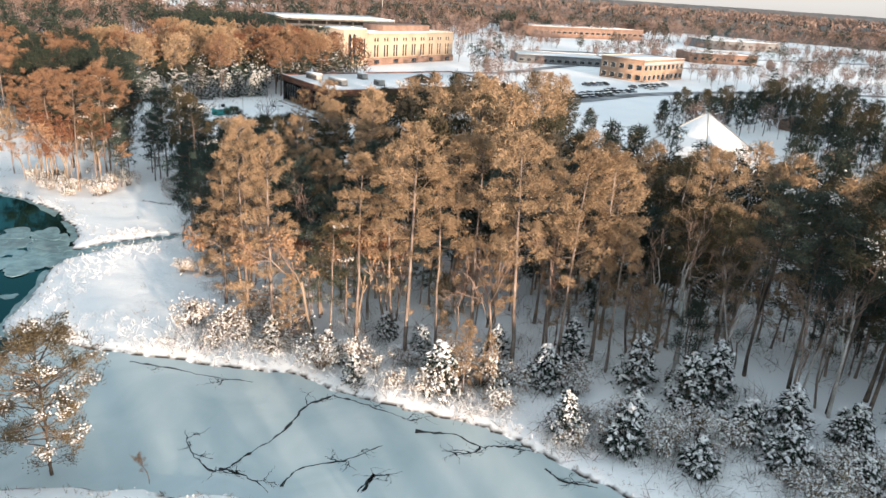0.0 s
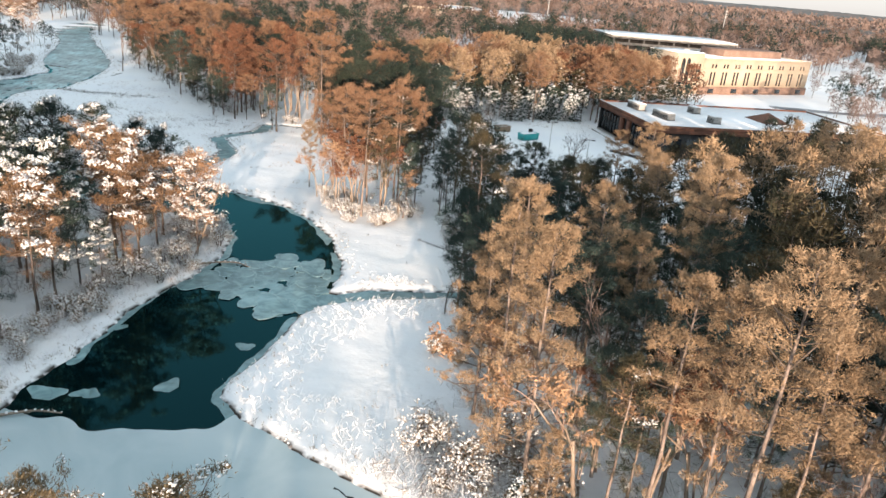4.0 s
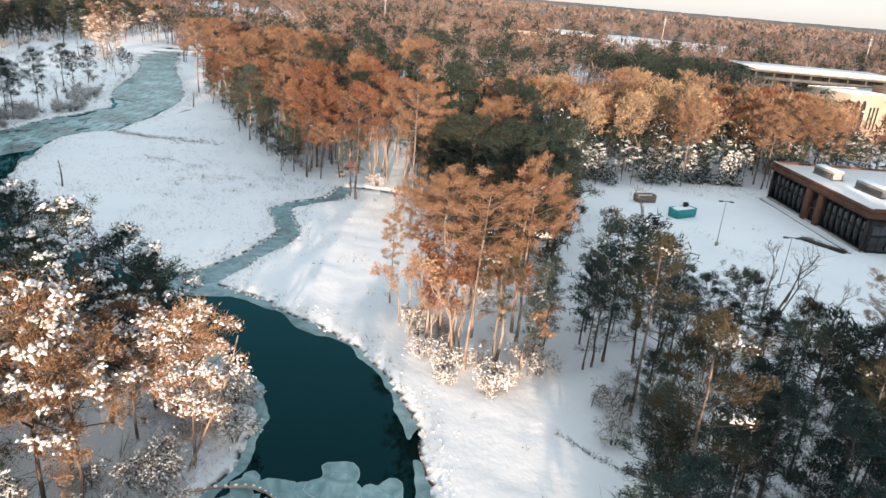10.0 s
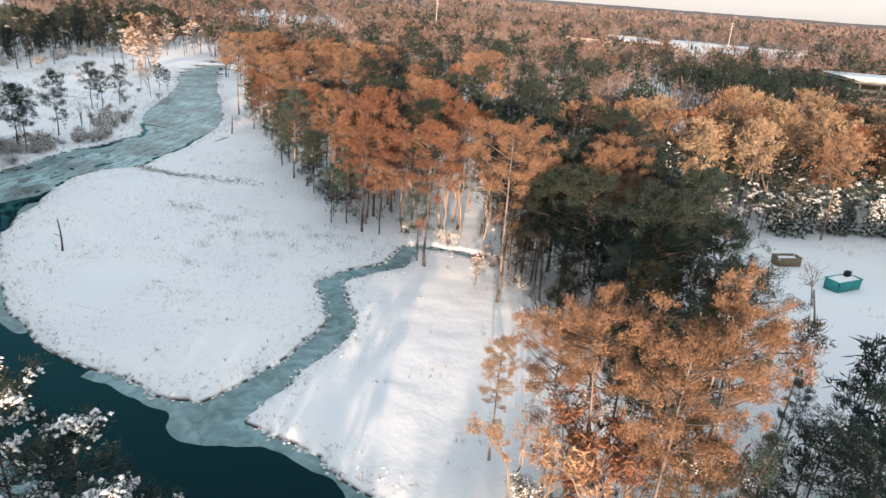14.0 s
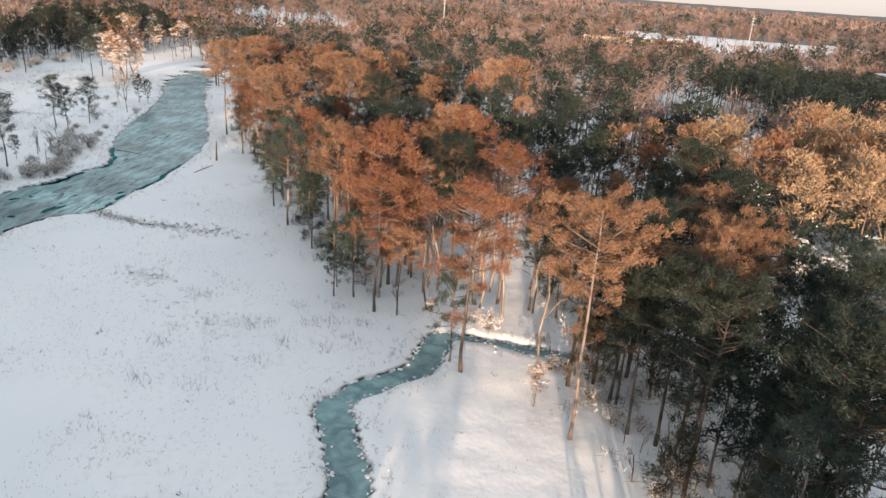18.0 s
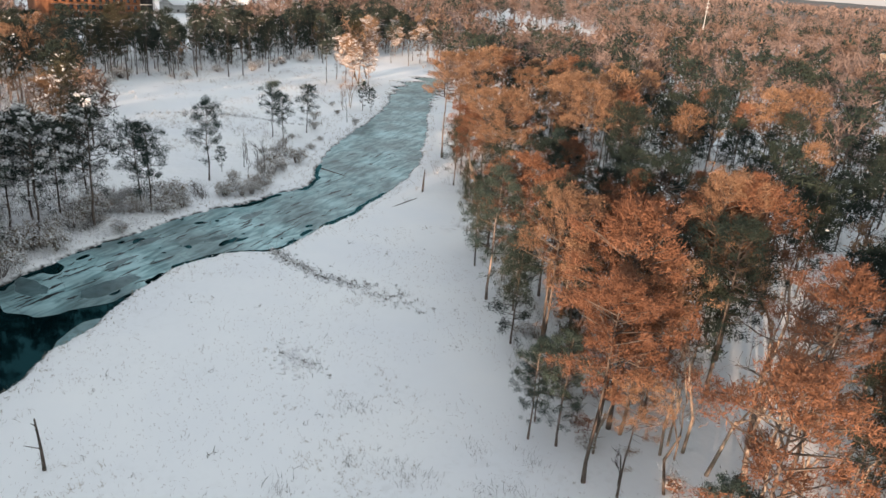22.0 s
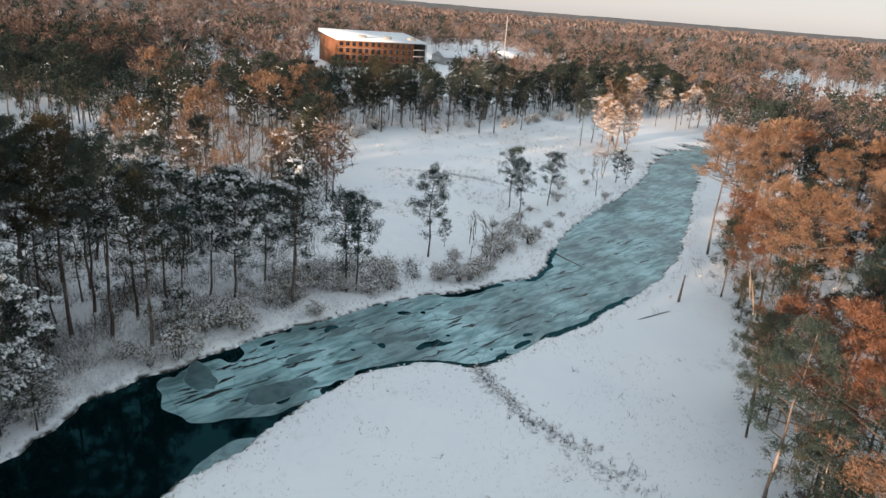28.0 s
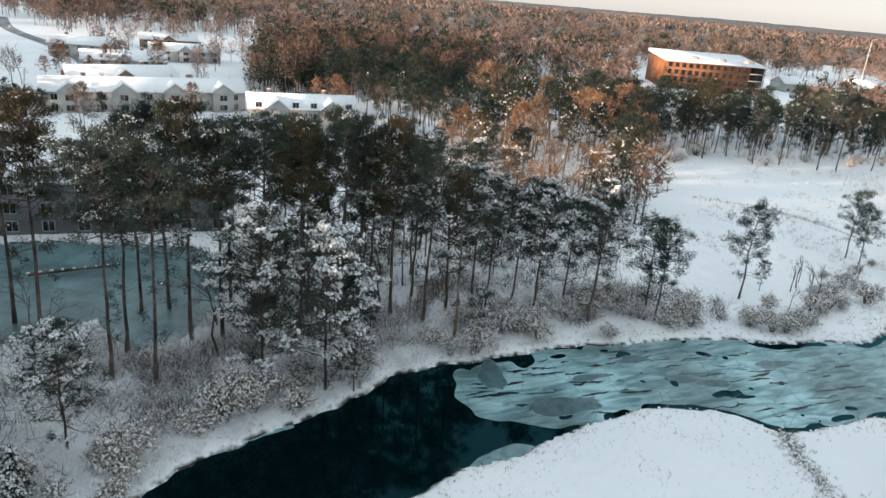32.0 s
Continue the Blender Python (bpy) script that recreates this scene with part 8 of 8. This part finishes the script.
ok = (shore(px, py) > 1.5) & ~inside(GROVE_A, px, py)
grass("dead_stalks", px[ok], py[ok], 7, 0.5, 0.06, M_BARK, "dark dead stalks standing in the meadow snow")

# Dark brush that helps the shade on the far bank's floor.
dx_, dy_ = scatter([(-150, 62), (-158, 84), (-170, 92), (-178, 104), (-188, 116), (-200, 130), (-205, 142), (-214, 138), (-206, 118), (-196, 100), (-180, 84), (-168, 62)], 1.0, srng, 0.5)
grass("shade_brush", dx_, dy_, 10, 1.5, 0.05, M_TWIG, "dark leafless brush under the far bank pines", 0.8)
hx, hy = near_bank(0.5, 8.0, 26000, (-215, -60, 50, 150), lambda X, Y: inside([(-150, 80), (-230, 100), (-225, 165), (-205, 150), (-190, 125), (-172, 112), (-150, 104), (-110, 99), (-78, 102), (-66, 90), (-60, 50), (-85, 45), (-120, 80)], X, Y))
grass("frosted_grass", hx, hy, 9, 0.75, 0.05, M_TREESNOW, "long frosted grass bowed on the banks", 0.7)
kx, ky = near_bank(0.8, 7.0, 5000, (-48, 20, 52, 100), lambda X, Y: ~inside(GROVE_A, X, Y))
grass("frosted_grass_pond", kx, ky, 6, 0.6, 0.07, M_TREESNOW, "frosted grass on the pond's bank", 0.7)
gx, gy = near_bank(0.6, 16.0, 27000, (-216, -140, 84, 156), lambda X, Y: (Y < 150 + 0.1 * X + 14) & (X < -142) & (vnoise(X, Y, 3.0, 66) > -0.25) & (Y < 0.0 + 100 + (-150 - X) * 1.0))
grass("frosted_brush", gx, gy, 8, 0.95, 0.06, M_TREESNOW, "long frosted grass and brush under the pines", 0.6)
# More dark brush, thickened where the shaded ground came out too bright.
tx, ty = near_bank(4.0, 22.0, 18000, (-216, -140, 84, 156), lambda X, Y: (X < -142) & (Y < 100 + (-150 - X) * 1.0) & (vnoise(X, Y, 4.0, 67) > 0.0))
grass("dead_brush", tx, ty, 9, 1.3, 0.045, M_TWIG, "dark leafless brush under the pines", 0.8)
cx_, cy_ = near_bank(-0.35, 0.3, 13000, (-132, -78, 112, 178))
V, T = snow_tufts(np.column_stack([cx_, cy_, np.full(len(cx_), 0.02)]), srng, 0.24)
tagged(new("creek_snow", mesh_of("creek_snow", V, T, M_TREESNOW)), "ragged snow along the creek's edges", "snow", kind="stuff")
ax, ay = srng.uniform(-28, 52, 9000), srng.uniform(44, 84, 9000)
ok = (shore(ax, ay) > 0.8) & (seg_dist(ax, ay, np.array(POND_FRONT, float)) < 12) & (vnoise(ax, ay, 3.0, 68) > -0.1)
grass("frosted_brush_pond", ax[ok], ay[ok], 8, 1.0, 0.06, M_TREESNOW, "frosted brush at the foot of the pond wood", 0.6)
grass("dead_brush_pond", ax[ok][::3], ay[ok][::3], 9, 1.5, 0.05, M_TWIG, "leafless brush at the foot of the pond wood", 0.8)
for x, y, s in ((22, 62, 1.0), (16, 66, 0.9), (29, 60, 1.1), (35, 56, 1.0), (8, 67, 0.8), (40, 54, 1.1), (0, 66, 0.8), (45, 50, 1.0), (20, 55, 0.8), (-4, 70, 0.7)):
    cedars[srng.integers(3)].place(x, y, s, srng.uniform(0, 360))
for x, y, k in ((-164, 219, 0.6), (-168, 226, 0.65), (-160, 222, 0.55)):
    bare[srng.integers(3)].place(x, y, k, srng.uniform(0, 360))


def plant_bed():
    """A low dark bed of clipped twigs at the car park's edge."""
    b = new("plant_bed")
    b.matrix_basis = pose(-35, 198.2, zat(-35, 198.2), 0, 0, -22)
    part("soil", box(-4.2, 4.2, -0.8, 0.8, -0.2, 0.22, 0.08), M_MUD, b)
    C = np.column_stack([srng.uniform(-4, 4, 150), srng.uniform(-0.7, 0.7, 150), np.full(150, 0.25)])
    part("twigs", tufts(C, np.zeros_like(C), 8, 0.5, 0.04, srng, 0.8), M_TWIG, b)
    return tagged(b, "dark bed of bare twigs beside the snowy car park", "plant bed")


plant_bed()
for i in range(15):
    q = i / 14
    x, y = np.interp(q, [0, 0.35, 0.6, 0.8, 1], [-166, -137, -121, -106, -90]) + srng.normal(0, 2), np.interp(q, [0, 0.35, 0.6, 0.8, 1], [186, 167, 169, 176, 160]) + srng.uniform(1, 9)
    bare[srng.integers(3)].place(x, y, srng.uniform(0.8, 1.05), srng.uniform(0, 360), label="pale leafless tree among russet pines")
MARSH = [(-225, 160), (-300, 152), (-335, 215), (-360, 250), (-282, 232), (-246, 196)]
wx, wy = srng.uniform(-365, -220, 16000), srng.uniform(150, 255, 16000)
ok = inside(np.asarray(MARSH, float), wx, wy) & (shore(wx, wy) > 1) & (vnoise(wx, wy, 13, 81) + 0.7 * vnoise(wx, wy, 4, 82) > 0.25)
wx, wy = wx[ok], wy[ok]
grass("marsh_brush", wx[::2], wy[::2], 7, 0.8, 0.07, M_TREESNOW, "frosted brush on the snowy marsh", 0.6)
grass("marsh_reeds", wx[1::3], wy[1::3], 6, 0.7, 0.05, M_REED, "dry reeds on the snowy marsh", 0.8)
q_ = np.linspace(0, 1, 130)
L2 = np.column_stack([np.interp(q_, [0, 0.3, 0.7, 1], [-276, -274, -266, -252]), np.interp(q_, [0, 0.3, 0.7, 1], [160, 175.5, 184.5, 195])]) + srng.normal(0, 0.35, (130, 2))
grass("marsh_track", L2[:, 0], L2[:, 1], 6, 0.5, 0.07, M_TWIG, "line of dark dead grass across the marsh", 0.7)

# stalk groups on the meadow and a dark seam in the snow by the bend
def stalks(name, groups, n, spread, label):
    G = np.repeat(np.asarray(groups, float), n, 0) + srng.normal(0, spread, (n * len(groups), 2)) * [1.6, 1.0]
    grass(name, G[:, 0], G[:, 1], 3, 0.75, 0.035, M_TWIG, label, 2.2)


stalks("meadow_stalks", [(-150.6, 149.2), (-143.7, 148.9), (-142.9, 150.1), (-136.3, 145.9), (-134.3, 148.4), (-131.6, 150.2), (-132.0, 148.5), (-131.6, 156.0), (-128.6, 159.5), (-122.8, 157.6), (-126.4, 148.6), (-135.9, 139.5), (-130.7, 134.1), (-122.5, 150.5), (-123.5, 154.4), (-126.0, 136.5), (-125.1, 143.8), (-127.3, 153.5), (-126.4, 155.7), (-121.0, 154.1)], 16, 0.55, "groups of thin grey stalks standing in the meadow snow")
q_ = srng.uniform(0, 1, 170)
SEAM = np.array([(-48.6, 113.9), (-45.2, 112.9), (-42.5, 112.7), (-40, 112.6), (-38, 113.9), (-35.9, 113.4)])
L3 = np.column_stack([np.interp(q_, np.linspace(0, 1, 6), SEAM[:, j]) for j in range(2)]) + srng.normal(0, 0.16, (170, 2))
grass("seam_grass", L3[:, 0], L3[:, 1], 5, 0.3, 0.05, M_BARK, "dark wet grass in a narrow seam of the snow", 0.5)

# snow thrown up in lumps on the meadow, with broken twigs
lx, ly = srng.normal(-153.6, 1.9, 130), srng.normal(148.6, 1.3, 130)
V, T = blobs(np.column_stack([lx, ly, height(lx, ly) + 0.04]), srng.uniform(0.08, 0.30, 130), 0.55, srng)
tagged(new("snow_lumps", mesh_of("snow_lumps", V, T, M_TREESNOW)), "lumps of churned snow on the meadow", "snow", kind="stuff")
grass("broken_twigs", np.array([-152.6, -152.2, -151.8, -153.4, -151.5, -154.9]), np.array([148.9, 149.2, 149.4, 148.2, 149.8, 147.6]), 9, 0.55, 0.06, M_BARK, "dark broken twigs lying on the churned snow", 0.4)
nx_, ny_ = near_bank(1.5, 60, 16000, (-200, -95, 108, 180), lambda X, Y: ~inside(GROVE_C, X, Y) & (vnoise(X, Y, 6.0, 91) > -0.35))
grass("snow_stubble", nx_, ny_, 2, 0.22, 0.03, M_PALETWIG, "pale grass tips just showing through the meadow snow", 1.4)

vx, vy = near_bank(0.8, 9.0, 15000, (-96, -58, 46, 101), lambda X, Y: inside([(-58, 46), (-64, 60), (-68, 76), (-66, 92), (-74, 101), (-96, 100), (-96, 90), (-82, 88), (-78, 70), (-72, 50)], X, Y))
grass("bank_brush", vx[::9], vy[::9], 6, 1.0, 0.04, M_TWIG, "leafless brush on the west bank", 0.8)
grass("bank_brush_frosted", vx[1::2], vy[1::2], 8, 0.9, 0.05, M_TREESNOW, "frosted brush on the west bank", 0.7)
